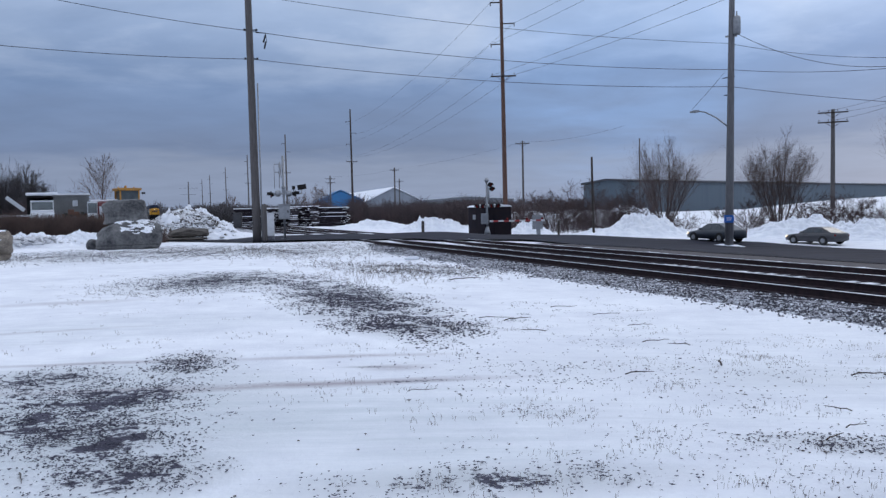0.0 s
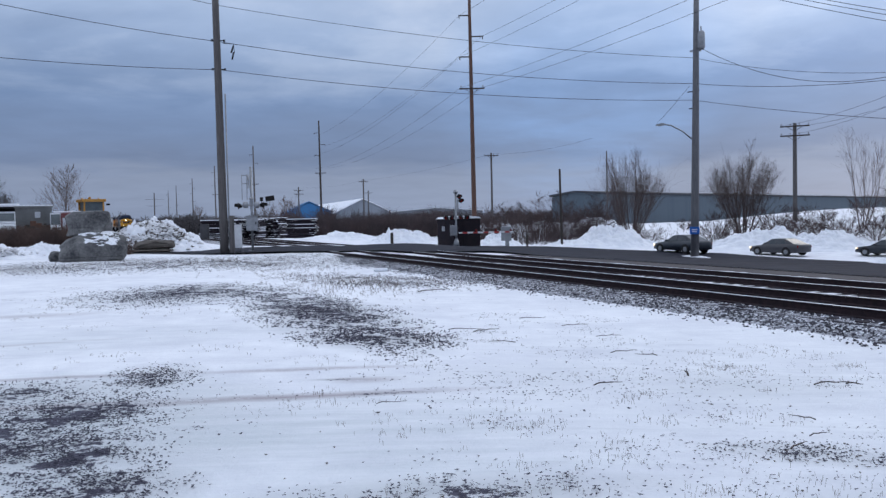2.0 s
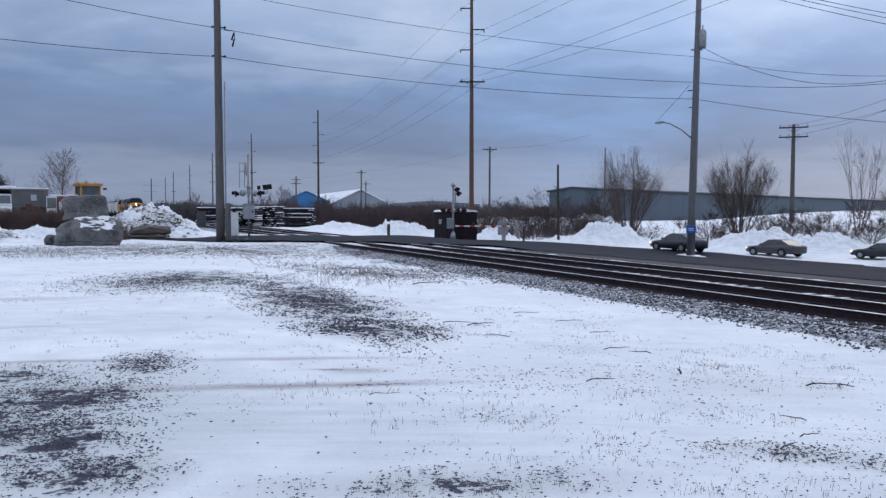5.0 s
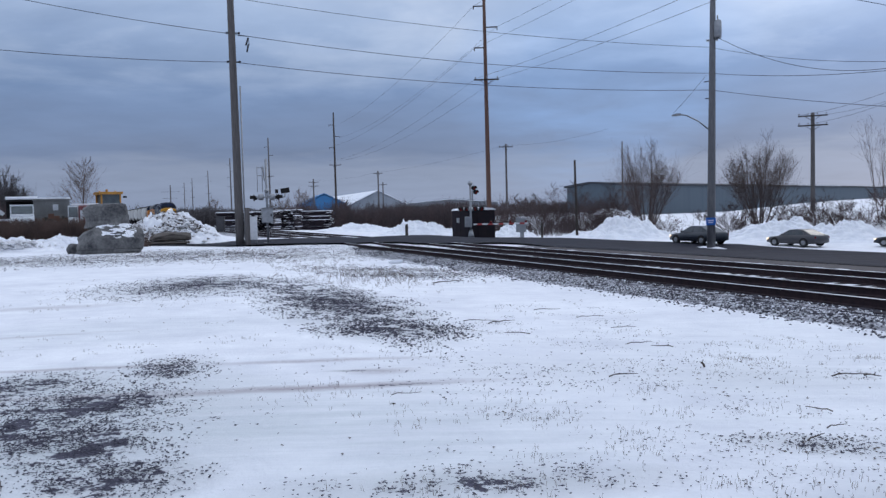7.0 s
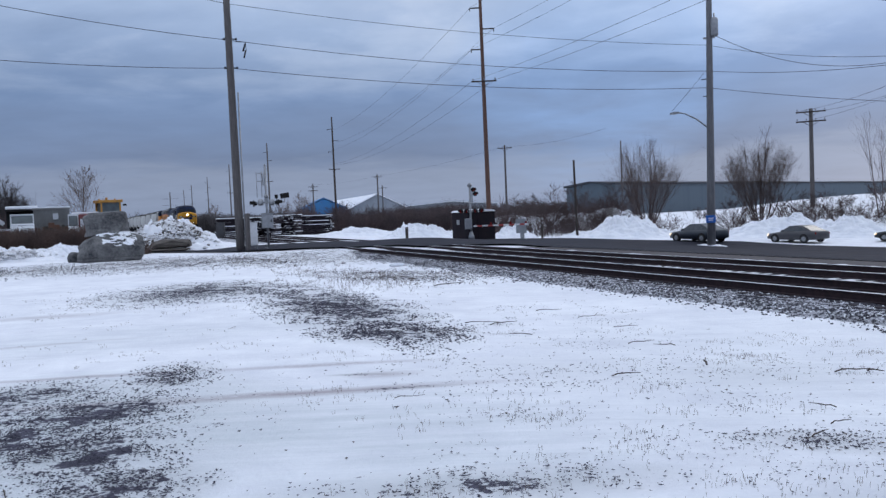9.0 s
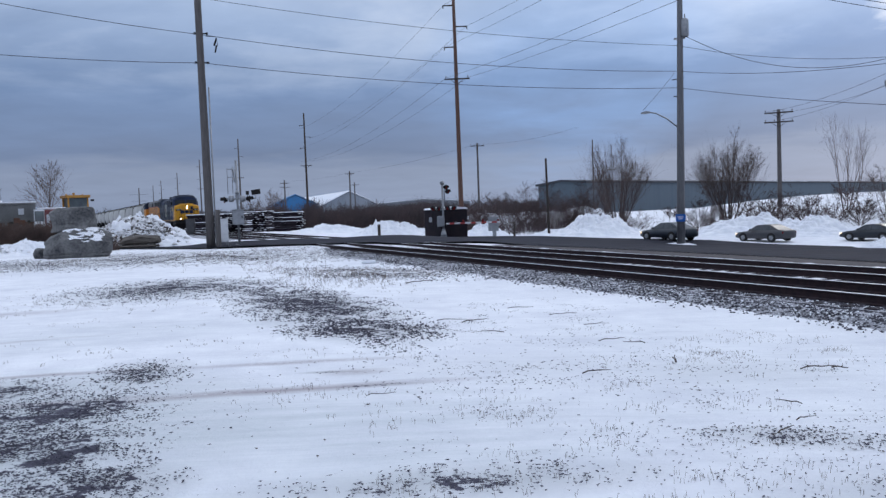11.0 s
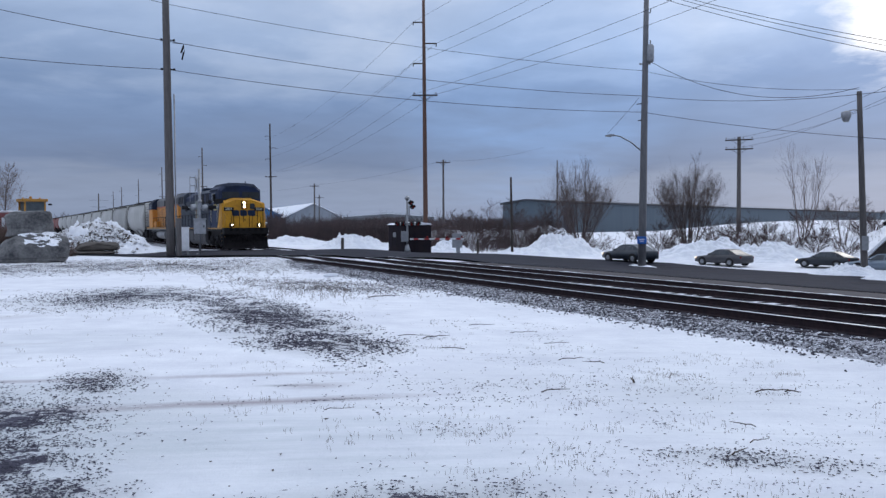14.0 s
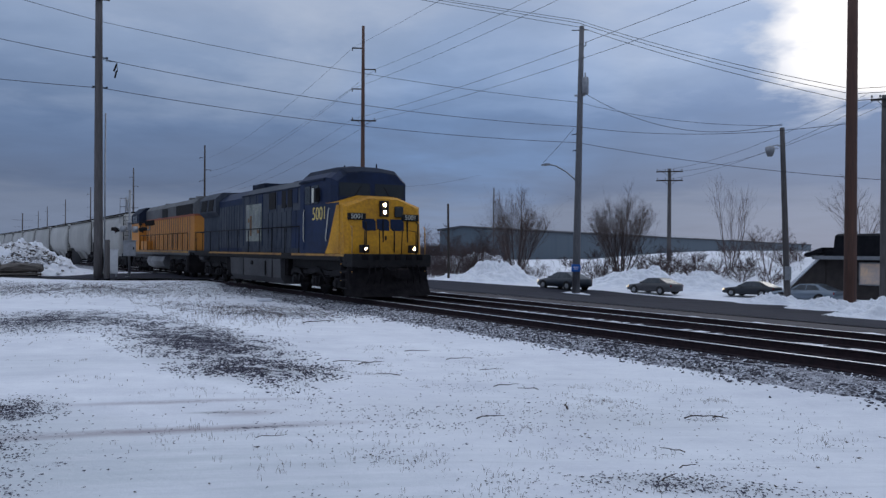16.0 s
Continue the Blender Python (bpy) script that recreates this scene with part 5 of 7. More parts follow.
part("ladder", Geo().tube([(-0.55, 0.15, 3.3), (-0.55, 0.15, 4.9)], 0.02, 5).tube([(-0.25, 0.15, 3.3), (-0.25, 0.15, 4.9)], 0.02, 5).box(-0.55, -0.25, 0.13, 0.17, 4.3, 4.34).box(-0.55, -0.25, 0.13, 0.17, 4.8, 4.84), STEEL_GREY, sx)

cabinet = thing("equipment_cabinet", "pale grey metal equipment cabinet on legs by the pole", "cabinet", stand(-12.2, 52.2, facing(-12.2) + 8))
part("body", Geo().box(-0.36, 0.36, -0.25, 0.25, 0.35, 1.75, 0.03).box(-0.39, 0.39, -0.28, 0.28, 1.75, 1.80, 0.01), WHITE_PAINT, cabinet)
part("door", Geo().box(-0.32, 0.32, -0.27, -0.252, 0.42, 1.68, 0.008), WHITE_PAINT, cabinet)
for lx in (-0.34, 0.28):
    part("leg", Geo().box(lx, lx + 0.06, -0.2, 0.2, -0.1, 0.36), STEEL_GREY, cabinet)

SHED = mat("near_black_painted_steel", (0.014, 0.012, 0.018), (0.022, 0.016, 0.020), 2, 0.8, 0.05, spec=0.15)
shed = thing("signal_shed", "near-black metal signal shed with snow on its roof", "shed", stand(3.18, 68.6, facing(3.18) + 36, 0.05))
part("body", Geo().box(-1.35, 1.35, -1.2, 1.2, 0.0, 2.36, 0.03), SHED, shed)
part("roof_snow", Geo().extrude([(-1.42, 2.37), (1.42, 2.37), (1.2, 2.5), (0.0, 2.6), (-1.2, 2.5)], -1.27, 1.27, "y"), SNOW, shed, "white snow on the roof")
part("door", Geo().box(-0.45, 0.45, -1.235, -1.205, 0.1, 2.1, 0.008), SHED, shed)
part("panel_seam", Geo().box(-1.37, -1.352, -0.02, 0.02, 0, 2.3).box(-1.37, -1.352, 0.6, 0.64, 0, 2.3).box(-1.37, -1.352, -0.64, -0.6, 0, 2.3), BLACK, shed)
part("notice", Geo().box(-1.375, -1.356, 0.1, 0.5, 1.35, 1.75), STEEL_GREY, shed)

s2 = thing("crossing_signal", "silver crossing signal mast with paired lamps and lowered gate arm", "crossing signal", stand(3.0, 66, facing(3.0)))
part("mast", Geo().tube([(0, 0, -0.3), (0, 0, 4.25)], 0.085, 12).tube([(0, 0, -0.1), (0, 0, 0.35), (0, 0, 0.7)], [0.3, 0.22, 0.1], 12), STEEL_GREY, s2)
part("bell", Geo().tube([(0, 0, 4.25), (0, 0, 4.4), (0, 0, 4.6)], [0.12, 0.22, 0.1], 12), STEEL_GREY, s2)
for x, z_ in ((0.28, 4.05), (0.42, 3.72)):
    flasher(s2, x, -0.05, z_, 40, RED_LENS)
for x, t_ in ((-0.75, -35), (-0.35, 35), (0.4, -30), (0.85, 30)):
    flasher(s2, x, -0.05, 2.35, t_, RED_LENS)
part("signal_arm", Geo().box(-0.85, 0.95, -0.04, 0.04, 2.3, 2.4, 0.01), STEEL_GREY, s2)
part("crossbuck", Geo().box(0.12, 0.22, -0.5, 0.5, 3.3, 3.5).box(0.12, 0.22, -0.12, 0.12, 2.95, 3.85), STEEL_GREY, s2)
gm = part("gate_mechanism", Geo().box(-0.5, 0.1, -0.3, 0.3, 0.9, 1.75, 0.04), STEEL_GREY, s2)
ga = part("gate_arm", Geo().box(0.2, 4.6, -0.30, -0.24, 1.06, 1.18, 0.01), WHITE_PAINT, s2, "red and white striped gate arm, lowered")
for k in range(5):
    part("red_stripe", Geo().box(0.5 + 0.85 * k, 0.9 + 0.85 * k, -0.306, -0.236, 1.055, 1.185), RED_PAINT, ga)
for x in (1.6, 3.2, 4.4):
    part("gate_lamp", Geo().tube([(x, -0.27, 1.18), (x, -0.27, 1.36)], 0.08, 10), RED_LENS, ga)
cab2 = thing("equipment_cabinet", "small grey metal cabinet on a post beyond the road", "cabinet", stand(6.5, 72, facing(6.5)))
part("body", Geo().box(-0.45, 0.45, -0.3, 0.3, 0.5, 1.75, 0.03), STEEL_GREY, cab2)
part("post", Geo().box(-0.1, 0.25, -0.1, 0.1, -0.1, 0.52), STEEL_GREY, cab2)
for b_, d_, h_, lab in ((-1.5, 66, 0.95, "short black bollard post at the crossing"), (7.95, 74, 1.35, "dark wooden marker post in the snow"), (2.6 - 4.2 + 0.05, 76, 1.0, "leaning dark marker post in the snow")):
    po = thing("marker_post", lab, "post", stand(b_, d_))
    upright(po, h_, 0.10, 0.095, WOOD_DARK)

# ---- snow piles and rocks ----
ROCK = mat("grey_limestone", (0.190, 0.187, 0.185), (0.034, 0.035, 0.040), 0.9, 0.9, 1.0, fine=0.33)
ROCK_TAN = mat("layered_tan_stone", (0.30, 0.255, 0.205), (0.13, 0.112, 0.098), 2.0, 0.9, 1.0, fine=0.7, stretch=(0.6, 0.6, 3.0))
ROCK_BROWN = mat("brown_grey_stone", (0.125, 0.108, 0.095), (0.07, 0.062, 0.056), 1.8, 0.9, 0.9, fine=0.45)


def mound(bearing, d, rx, ry, h, turn, seed, label, material=SNOW, rough=0.5, peak=(0.0, 0.0)):
    """A heap of ploughed snow with lumps and hollows."""
    x0, y0 = polar(bearing, d)
    c, s = math.cos(radians(turn)), math.sin(radians(turn))
    g, nr, na = Geo(), 54, 120
    vs = [(0, 0, 0)]
    def top(u, v):
        r = math.hypot(u, v)
        k = max(0.0, 1 - r)
        b = (0.5 - 0.5 * math.cos(math.pi * k)) ** 0.85
        lump = noise.noise((u * 2.3 + seed, v * 2.3, 1)) * 0.5 + noise.noise((u * 6 + seed, v * 6, 4)) * 0.35 + noise.noise((u * 14 + seed, v * 14, 9)) * 0.24 + noise.noise((u * 30 + seed, v * 30, 2)) * 0.16 + abs(noise.noise((u * 17 + seed, v * 17, 6))) * 0.10
        return h * max(0.0, b * (1 + rough * 1.6 * lump) + rough * 0.35 * lump * min(1, k * 5)) if r < 1 else 0
    def put(u, v):
        bx, by = u * rx + peak[0] * (1 - math.hypot(u, v)), v * ry + peak[1] * (1 - math.hypot(u, v))
        x, y = x0 + bx * c - by * s, y0 + bx * s + by * c
        return (x, y, land(x, y) + top(u, v) - (0.12 if math.hypot(u, v) > 0.97 else 0.0))
    vs = [put(0, 0)]
    for i in range(1, nr + 1):
        for k in range(na):
            t = 2 * math.pi * k / na
            q = (i / nr) * (1 + 0.18 * noise.noise((math.cos(t) * 1.7, math.sin(t) * 1.7, seed)) * (i / nr))
            u, v = q * math.cos(t), q * math.sin(t)
            r_ = math.hypot(u, v)
            if r_ > 1 and i == nr:
                u, v = u / r_, v / r_
            vs.append(put(u, v))
    fs = [(0, 1 + k, 1 + (k + 1) % na) for k in range(na)]
    for i in range(nr - 1):
        fs += [(1 + i * na + k, 1 + (i + 1) * na + k, 1 + (i + 1) * na + (k + 1) % na, 1 + i * na + (k + 1) % na) for k in range(na)]
    g.add(vs, fs, True)
    return tagged(part("snow_bank", g, material), label, "snow bank", group="ploughed snow piles")


mound(-17.45, 60.5, 4.9, 4.0, 1.95, 18, 3.1, "ploughed snow pile with dirty chunks beside the boulders", SNOW, 0.5)
for b_, d_, rx, ry, h, tn, sd, lab in (
        (13.6, 75, 5.4, 3.4, 1.6, 10, 11.9, "rounded heap of ploughed white snow at the road edge"),
        (10.6, 76, 2.6, 2.0, 0.55, 0, 7.7, "low mound of ploughed snow at the road edge"),
        (23.6, 74, 6.2, 3.0, 1.25, -30, 5.2, "long ridge of ploughed snow behind the stopped cars"),
        (27.2, 72, 5.5, 2.6, 1.15, -40, 8.4, "lumpy ridge of ploughed snow behind the stopped cars"),
        (32.0, 57.2, 2.8, 1.3, 0.66, -40, 2.2, "snow heap at the foot of the street lamp"),
        (35.4, 52.8, 3.2, 1.3, 0.66, -55, 9.1, "snow heap before the low dark building"),
        (39.2, 46, 4.2, 2.0, 1.15, -60, 4.4, "large snow heap along the kerb"),
        (-0.6, 78, 4.2, 2.2, 1.25, 0, 6.6, "smooth ploughed snow heap beyond the crossing"),
        (5.9, 77, 2.6, 1.8, 1.0, 0, 3.9, "snow heap beside the signal shed"),
        (-4.6, 98, 7.0, 3.0, 0.8, 20, 5.9, "low snow heap beside the far track"),
        (-27.8, 54.5, 4.6, 2.2, 0.78, 10, 2.7, "lumpy snow ridge before the parked trucks"),
        (-24.0, 54.5, 4.0, 2.0, 0.66, 0, 8.8, "low snow ridge before the parked trucks"),
        (-31.5, 54.5, 4.6, 2.2, 0.74, 10, 1.9, "lumpy snow ridge before the parked trucks"),
        (19.2, 62.6, 2.4, 0.8, 0.16, -65, 2.9, "thin snow on the kerbed island round a pole"),
        (5.6, 106, 9, 3.5, 1.75, 0, 7.3, "snow-covered rise behind the brush"),
        (12.0, 102, 9, 3.5, 1.75, 10, 8.3, "snow-covered rise behind the brush"),
        (9.0, 104, 9, 3, 1.75, 0, 3.3, "snow-covered rise behind the brush")):
    mound(b_, d_, rx, ry, h, tn, sd, lab)


def boulder(name, label, x, y, z, sx, sy, sz, seed, material, turn=0.0, square=0.55, slopes=(), snow=None):
    """A blocky weathered rock with broken faces."""
    rnd = random.Random(int(seed * 10))
    cuts = [(Vector((0, 0, 1)), 0.93), (Vector((0, 0, -1)), 0.95)] + [(Vector(c).normalized(), w) for c, w in slopes]
    for k in range(13):
        t = 2 * math.pi * k / 13 + rnd.uniform(-0.2, 0.2)
        cuts.append((Vector((math.cos(t), math.sin(t), rnd.uniform(0.1, 1.2) if k % 2 else rnd.uniform(-0.2, 0.3))).normalized(), rnd.uniform(0.74, 0.98) + 0.36 * square))
    bm = bmesh.new()
    bmesh.ops.create_icosphere(bm, subdivisions=5 if sx > 1.5 else 4 if sx > 0.9 else 3, radius=1)
    for q in bm.verts:
        n = q.co.normalized()
        cube = 1 / max(abs(n.x), abs(n.y), abs(n.z))
        far = 1 + (cube - 1) * square
        p = n * min([far] + [w / max(0.05, n.dot(c)) for c, w in cuts])
        n_ = noise.noise(p * 1.3 + Vector((seed, 0, 0))) * 0.11 + noise.noise(p * 3.1 + Vector((0, seed, 0))) * 0.06 + noise.noise(p * 8 + Vector((0, 0, seed))) * 0.02
        n_ += noise.noise(p * 19 + Vector((seed, seed, 0))) * 0.011
        seam = (p.z + 0.42 + 0.10 * noise.noise((p.x * 1.3, p.y * 1.3, seed))) / 0.035
        n_ -= 0.05 * math.exp(-seam * seam)
        p *= 1 + n_
        q.co = Vector((p.x * sx, p.y * sy, p.z * sz))
    g = Geo().add([q.co for q in bm.verts], [[q.index for q in f.verts] for f in bm.faces], False)
    bm.free()
    ob = part(name, g, material)
    ob.matrix_basis = pose(x, y, z, 0, 0, turn)
    tagged(ob, label, "boulder", group="landscape boulders")
    if snow:
        # thin snow caught on the upper side, following the stone
        lo_, hi_, steep = snow
        sg_ = Geo()
        me = ob.data
        for f in me.polygons:
            c = f.center
            if f.normal.z > steep and lo_ * sx < c.x + 0.2 * sx * noise.noise((c.x * 2, c.y * 2, seed)) < hi_ * sx:
                sg_.add([me.vertices[i].co + Vector((0, 0, 0.022)) + 0.012 * f.normal for i in f.vertices], [tuple(range(len(f.vertices)))])
        sn = part("snow_patch", sg_, SNOW)
        sn.matrix_basis = ob.matrix_basis
        tagged(sn, "thin patch of snow lying on a boulder", "snow", kind="stuff")
    return ob


x, y = polar(-21.2, 46.6)
boulder("boulder", "big rounded grey boulder under a second stone", x, y, 0.50, 2.0, 1.5, 0.95, 2.6, ROCK, 8, 0.10,
        (((-0.75, -0.2, 0.66), 0.80), ((0.72, -0.3, 0.62), 0.84), ((0.2, -0.8, 0.6), 0.82), ((-0.95, -0.3, 0.1), 0.90), ((0.9, -0.4, -0.1), 0.92)), (-0.05, 0.72, 0.74))
x2, y2 = polar(-21.35, 47.0)
boulder("boulder", "blocky flat-topped grey boulder stacked on another", x2, y2, 1.86, 1.04, 0.95, 0.68, 31.0, ROCK, 12, 1.0,
        (((0.2, -1.0, 0.15), 0.86), ((-0.6, -0.8, 0.1), 0.98), ((0.9, -0.2, -0.25), 0.98)))
xs, ys_ = polar(-17.45, 56.6)
boulder("boulder", "flat brown slab of stone lying on snow", xs, ys_, 0.44, 1.26, 0.8, 0.30, 9.0, ROCK_BROWN, 6, 0.7)
boulder("boulder", "low flat stone half sunk under a slab", xs - 0.3, ys_ - 0.3, 0.04, 1.5, 0.8, 0.10, 11.0, ROCK_BROWN, 0, 0.7)
xl, yl = polar(-30.3, 39.5)
boulder("boulder", "wide layered tan-grey boulder on snow", xl, yl, 0.45, 1.65, 1.2, 0.75, 14.0, ROCK_TAN, 20, 0.6, (), (-0.6, 0.8, 0.8))
boulder("boulder", "smaller grey stone leaning before a wide boulder", xl + 0.7, yl - 1.6, 0.25, 0.8, 0.6, 0.45, 17.0, ROCK, 0, 0.4)
xc, yc = polar(-23.3, 47.2)
boulder("boulder", "small rounded grey stone by the large boulder", xc, yc, 0.1, 0.42, 0.4, 0.36, 21.0, ROCK, 0, 0.2)


def on_pile(rnd):
    b_, d_ = rnd.gauss(-17.9, 1.15), rnd.gauss(59.3, 1.0)
    px, py = polar(b_, d_)
    r = math.hypot((px - polar(-17.55, 60.5)[0]) / 5.0, (py - polar(-17.55, 60.5)[1]) / 4.2)
    return px, py, land(px, py) + 1.98 * (0.5 - 0.5 * math.cos(math.pi * max(0, 1 - r))) ** 0.85 + rnd.uniform(-0.05, 0.12)


stones("dirt_chunks", "dark frozen dirt chunks on the snow pile", 900, on_pile, (0.03, 0.14), ROCK_BROWN, 12)
stones("snow_chunks", "loose snow chunks on the pile", 1100, on_pile, (0.05, 0.19), DIRTY, 13)


def on_ridge(rnd):
    px, py = polar(rnd.gauss(-27.4, 1.0), rnd.gauss(53.4, 0.5))
    return px, py, land(px, py) + rnd.uniform(0.15, 0.62)


stones("snow_chunks", "grey frozen snow chunks on the ridge before the trucks", 420, on_ridge, (0.06, 0.2), DIRTY, 14)


# ---- bare trees and brush ----
BARK = mat("bare_twig_bark", (0.125, 0.090, 0.082), (0.075, 0.056, 0.054), 3, 0.9, 0.3, vary=0.15)
TWIGS = mat("reddish_shrub_twigs", (0.092, 0.058, 0.055), (0.046, 0.034, 0.036), 1.0, 0.95, vary=0.3)
BRUSH = mat("reddish_brown_brush", (0.098, 0.066, 0.066), (0.052, 0.040, 0.044), 0.5, 0.95)
BRUSH_GREY = mat("grey_brown_woods", (0.085, 0.077, 0.082), (0.058, 0.053, 0.058), 0.3, 0.95)
WEED = mat("rust_brown_weeds", (0.150, 0.098, 0.080), (0.070, 0.049, 0.046), 0.8, 0.95)


def twiggy(g, p, q, bow, r0, r1, n=4, seg=3):
    """A limb from p to q, bowed by a sideways vector."""
    path = [p + (q - p) * (k / n) + bow * (4 * (k / n) * (1 - k / n)) for k in range(n + 1)]
    g.tube(path, [r0 + (r1 - r0) * k / n for k in range(n + 1)], seg, cap=False)
    return path


def crown_meshes(height, half, stems, boughs, twigs, seed, r=0.10, low=0.25, upright=0.75, shape=0.55, fine=0.007, bark=None):
    """Trunk and crown of a leafless tree whose limbs reach a domed outline; height and half width in metres."""
    rnd = random.Random(seed)
    tr, cr = Geo(), Geo()

    def scatter(k):
        return Vector((rnd.gauss(0, k), rnd.gauss(0, k), rnd.gauss(0, k)))

    def rim(t, f):
        """A tip on the dome: f 0 at the side, 1 at the top."""
        k = (1 - f ** 2.2) ** shape
        w = rnd.uniform(0.82, 1.06)
        return Vector((half * k * math.cos(t) * w, half * k * math.sin(t) * w, height * (0.42 + 0.58 * f) * rnd.uniform(0.88, 1.03)))

    for s_ in range(stems):
        t = 2 * math.pi * s_ / stems * 1.618 + rnd.uniform(-0.4, 0.4)
        tip = rim(t, rnd.uniform(0.15, 1.0) if stems > 1 else 1.0)
        foot = Vector((0.22 * math.cos(t), 0.22 * math.sin(t), -0.3)) if stems > 2 else Vector((rnd.uniform(-0.1, 0.1), 0, -0.3))
        bow = Vector((math.cos(t), math.sin(t), 0)) * (-0.10 * math.hypot(tip.x, tip.y)) + scatter(0.03 * height)
        rs = r * rnd.uniform(0.65, 1.1)
        path = twiggy(tr, foot, tip, bow, rs, rs * 0.12, 9, 6)
        for b in range(boughs):
            f = low + (1 - low) * rnd.random() ** 0.8
            i = min(8, int(f * 9))
            p = path[i] + (path[i + 1] - path[i]) * (f * 9 - i)
            t2 = t + rnd.gauss(0, 1.0) if stems > 2 else rnd.uniform(0, 6.283)
            reach = (1.05 - f) * height * rnd.uniform(0.35, 0.62) + 0.08 * height
            d = Vector((math.cos(t2) * (1 - upright), math.sin(t2) * (1 - upright), upright * rnd.uniform(0.5, 1.1))).normalized() + scatter(0.12)
            rb = max(fine * 1.4, rs * (1 - 0.88 * f) * 0.45)
            q = p + d * reach
            bp = twiggy(cr, p, q, Vector((0, 0, -0.05 * reach)) + scatter(0.04 * reach), rb, fine * 0.8, 4)
            for _ in range(twigs):
                j = rnd.randint(1, 3)
                pp = bp[j].lerp(bp[j + 1], rnd.random())
                l2 = reach * rnd.uniform(0.22, 0.52)
                d2 = (d * 0.75 + scatter(0.42) + Vector((0, 0, 0.25))).normalized()
                tp = twiggy(cr, pp, pp + d2 * l2, scatter(0.05 * l2), fine, fine * 0.5, 2)
                for _ in range(2):
                    l3 = l2 * rnd.uniform(0.3, 0.6)
                    d3 = (d2 * 0.8 + scatter(0.45) + Vector((0, 0, 0.2))).normalized()
                    p3 = tp[1].lerp(tp[2], rnd.random())
                    cr.tube([p3, p3 + d3 * l3], [fine * 0.7, fine * 0.4], 3, cap=False)
    return tr.mesh("trunk", bark or BARK), cr.mesh("crown", bark or BARK)


def plant(name, label, bearing, d, meshes, scale=1.0, turn=0.0, sink=0.0, group="bare winter trees", category="tree"):
    x, y = polar(bearing, d)
    ob = thing(name, label, category, pose(x, y, land(x, y) - sink, 0, 0, turn) @ Matrix.Diagonal((scale, scale, scale, 1)), group=group)
    for nm, me in zip(("trunk", "crown"), meshes):
        part(nm, me, None, ob)
    return ob


plant("bare_tree", "bare domed multi-stemmed tree behind the road", 15.1, 82, crown_meshes(9.0, 3.1, 11, 22, 10, 4, 0.085, 0.10, 0.76, fine=0.0055))
plant("bare_tree", "bare spreading multi-stemmed tree behind the cars", 22.25, 80, crown_meshes(8.7, 3.3, 13, 21, 10, 9, 0.075, 0.10, 0.78, fine=0.0055))
plant("bare_tree", "slender bare tree with upright twigs on the bank", 29.3, 84, crown_meshes(9.8, 1.9, 4, 12, 6, 15, 0.06, 0.15, 0.88, 0.4, fine=0.0055))
plant("bare_tree", "small bare shrub-like tree on the snowy bank", 31.6, 80, crown_meshes(4.9, 2.4, 5, 18, 9, 21, 0.05, 0.30, 0.45))
plant("bare_tree", "open-crowned bare tree behind the parked trucks", -22.4, 76, crown_meshes(6.4, 1.0, 1, 44, 8, 33, 0.11, 0.26, 0.62, fine=0.009))
plant("bare_tree", "low bare shrub-like tree above the low building", 36.9, 92, crown_meshes(8.2, 3.0, 6, 11, 6, 37, 0.08, 0.3, 0.6))
FAR_TREE = crown_meshes(12.0, 2.6, 3, 14, 5, 51, 0.15, 0.2, 0.8, fine=0.02)
for b_, d_, k_ in ((-8.6, 250, 1.0), (-14.6, 260, 0.78), (-10.0, 252, 0.8), (-8.1, 262, 0.85)):
    plant("bare_tree", "distant slender bare tree", b_, d_, FAR_TREE, k_, 60 * d_)
WOODS = [crown_meshes(10.5, 2.6, 3, 26, 7, 61 + k, 0.16, 0.12, 0.76, fine=0.02, bark=BRUSH_GREY) for k in range(3)]
wr = random.Random(88)
for k in range(46):
    b_ = -36.5 + 10.6 * (k + wr.uniform(-0.3, 0.3)) / 45
    plant("bare_tree", "bare tall tree in the woods behind the yard", b_, wr.uniform(118, 150), WOODS[k % 3], wr.uniform(0.62, 0.92) * (1.0 if b_ < -27 else 0.75), wr.uniform(0, 360), group="woods behind the yard")
LOW_TREES = [crown_meshes(5.4, 2.3, 6, 13, 7, 71 + k, 0.06, 0.18, 0.55, fine=0.009, bark=TWIGS) for k in range(2)]
for k, (b_, d_, k_) in enumerate(((5.9, 104, 0.85), (7.3, 98, 0.95), (8.5, 101, 1.05), (9.5, 97, 0.8), (10.7, 100, 1.05), (11.9, 96, 1.0), (12.9, 94, 1.0), (4.9, 106, 0.8))):
    plant("bare_tree", "low reddish bare tree in the brush", b_, d_, LOW_TREES[k % 2], k_, 47 * k, group="low trees in the brush")
SHRUBS = [crown_meshes(h_, w_, 11, 9, 5, 90 + k, 0.028, 0.05, 0.5, fine=0.010, bark=TWIGS) for k, (h_, w_) in enumerate(((3.4, 2.2), (2.6, 2.0), (4.2, 2.3), (1.9, 1.8)))]
for k in range(30):
    b_ = wr.uniform(4.4, 14.2)
    d_ = wr.uniform(83, 100)
    plant("bare_bush", "bare brown bush standing in snow", b_, d_, SHRUBS[k % 4], wr.uniform(0.55, 1.0), wr.uniform(0, 360), group="bare bushes", category="bush")
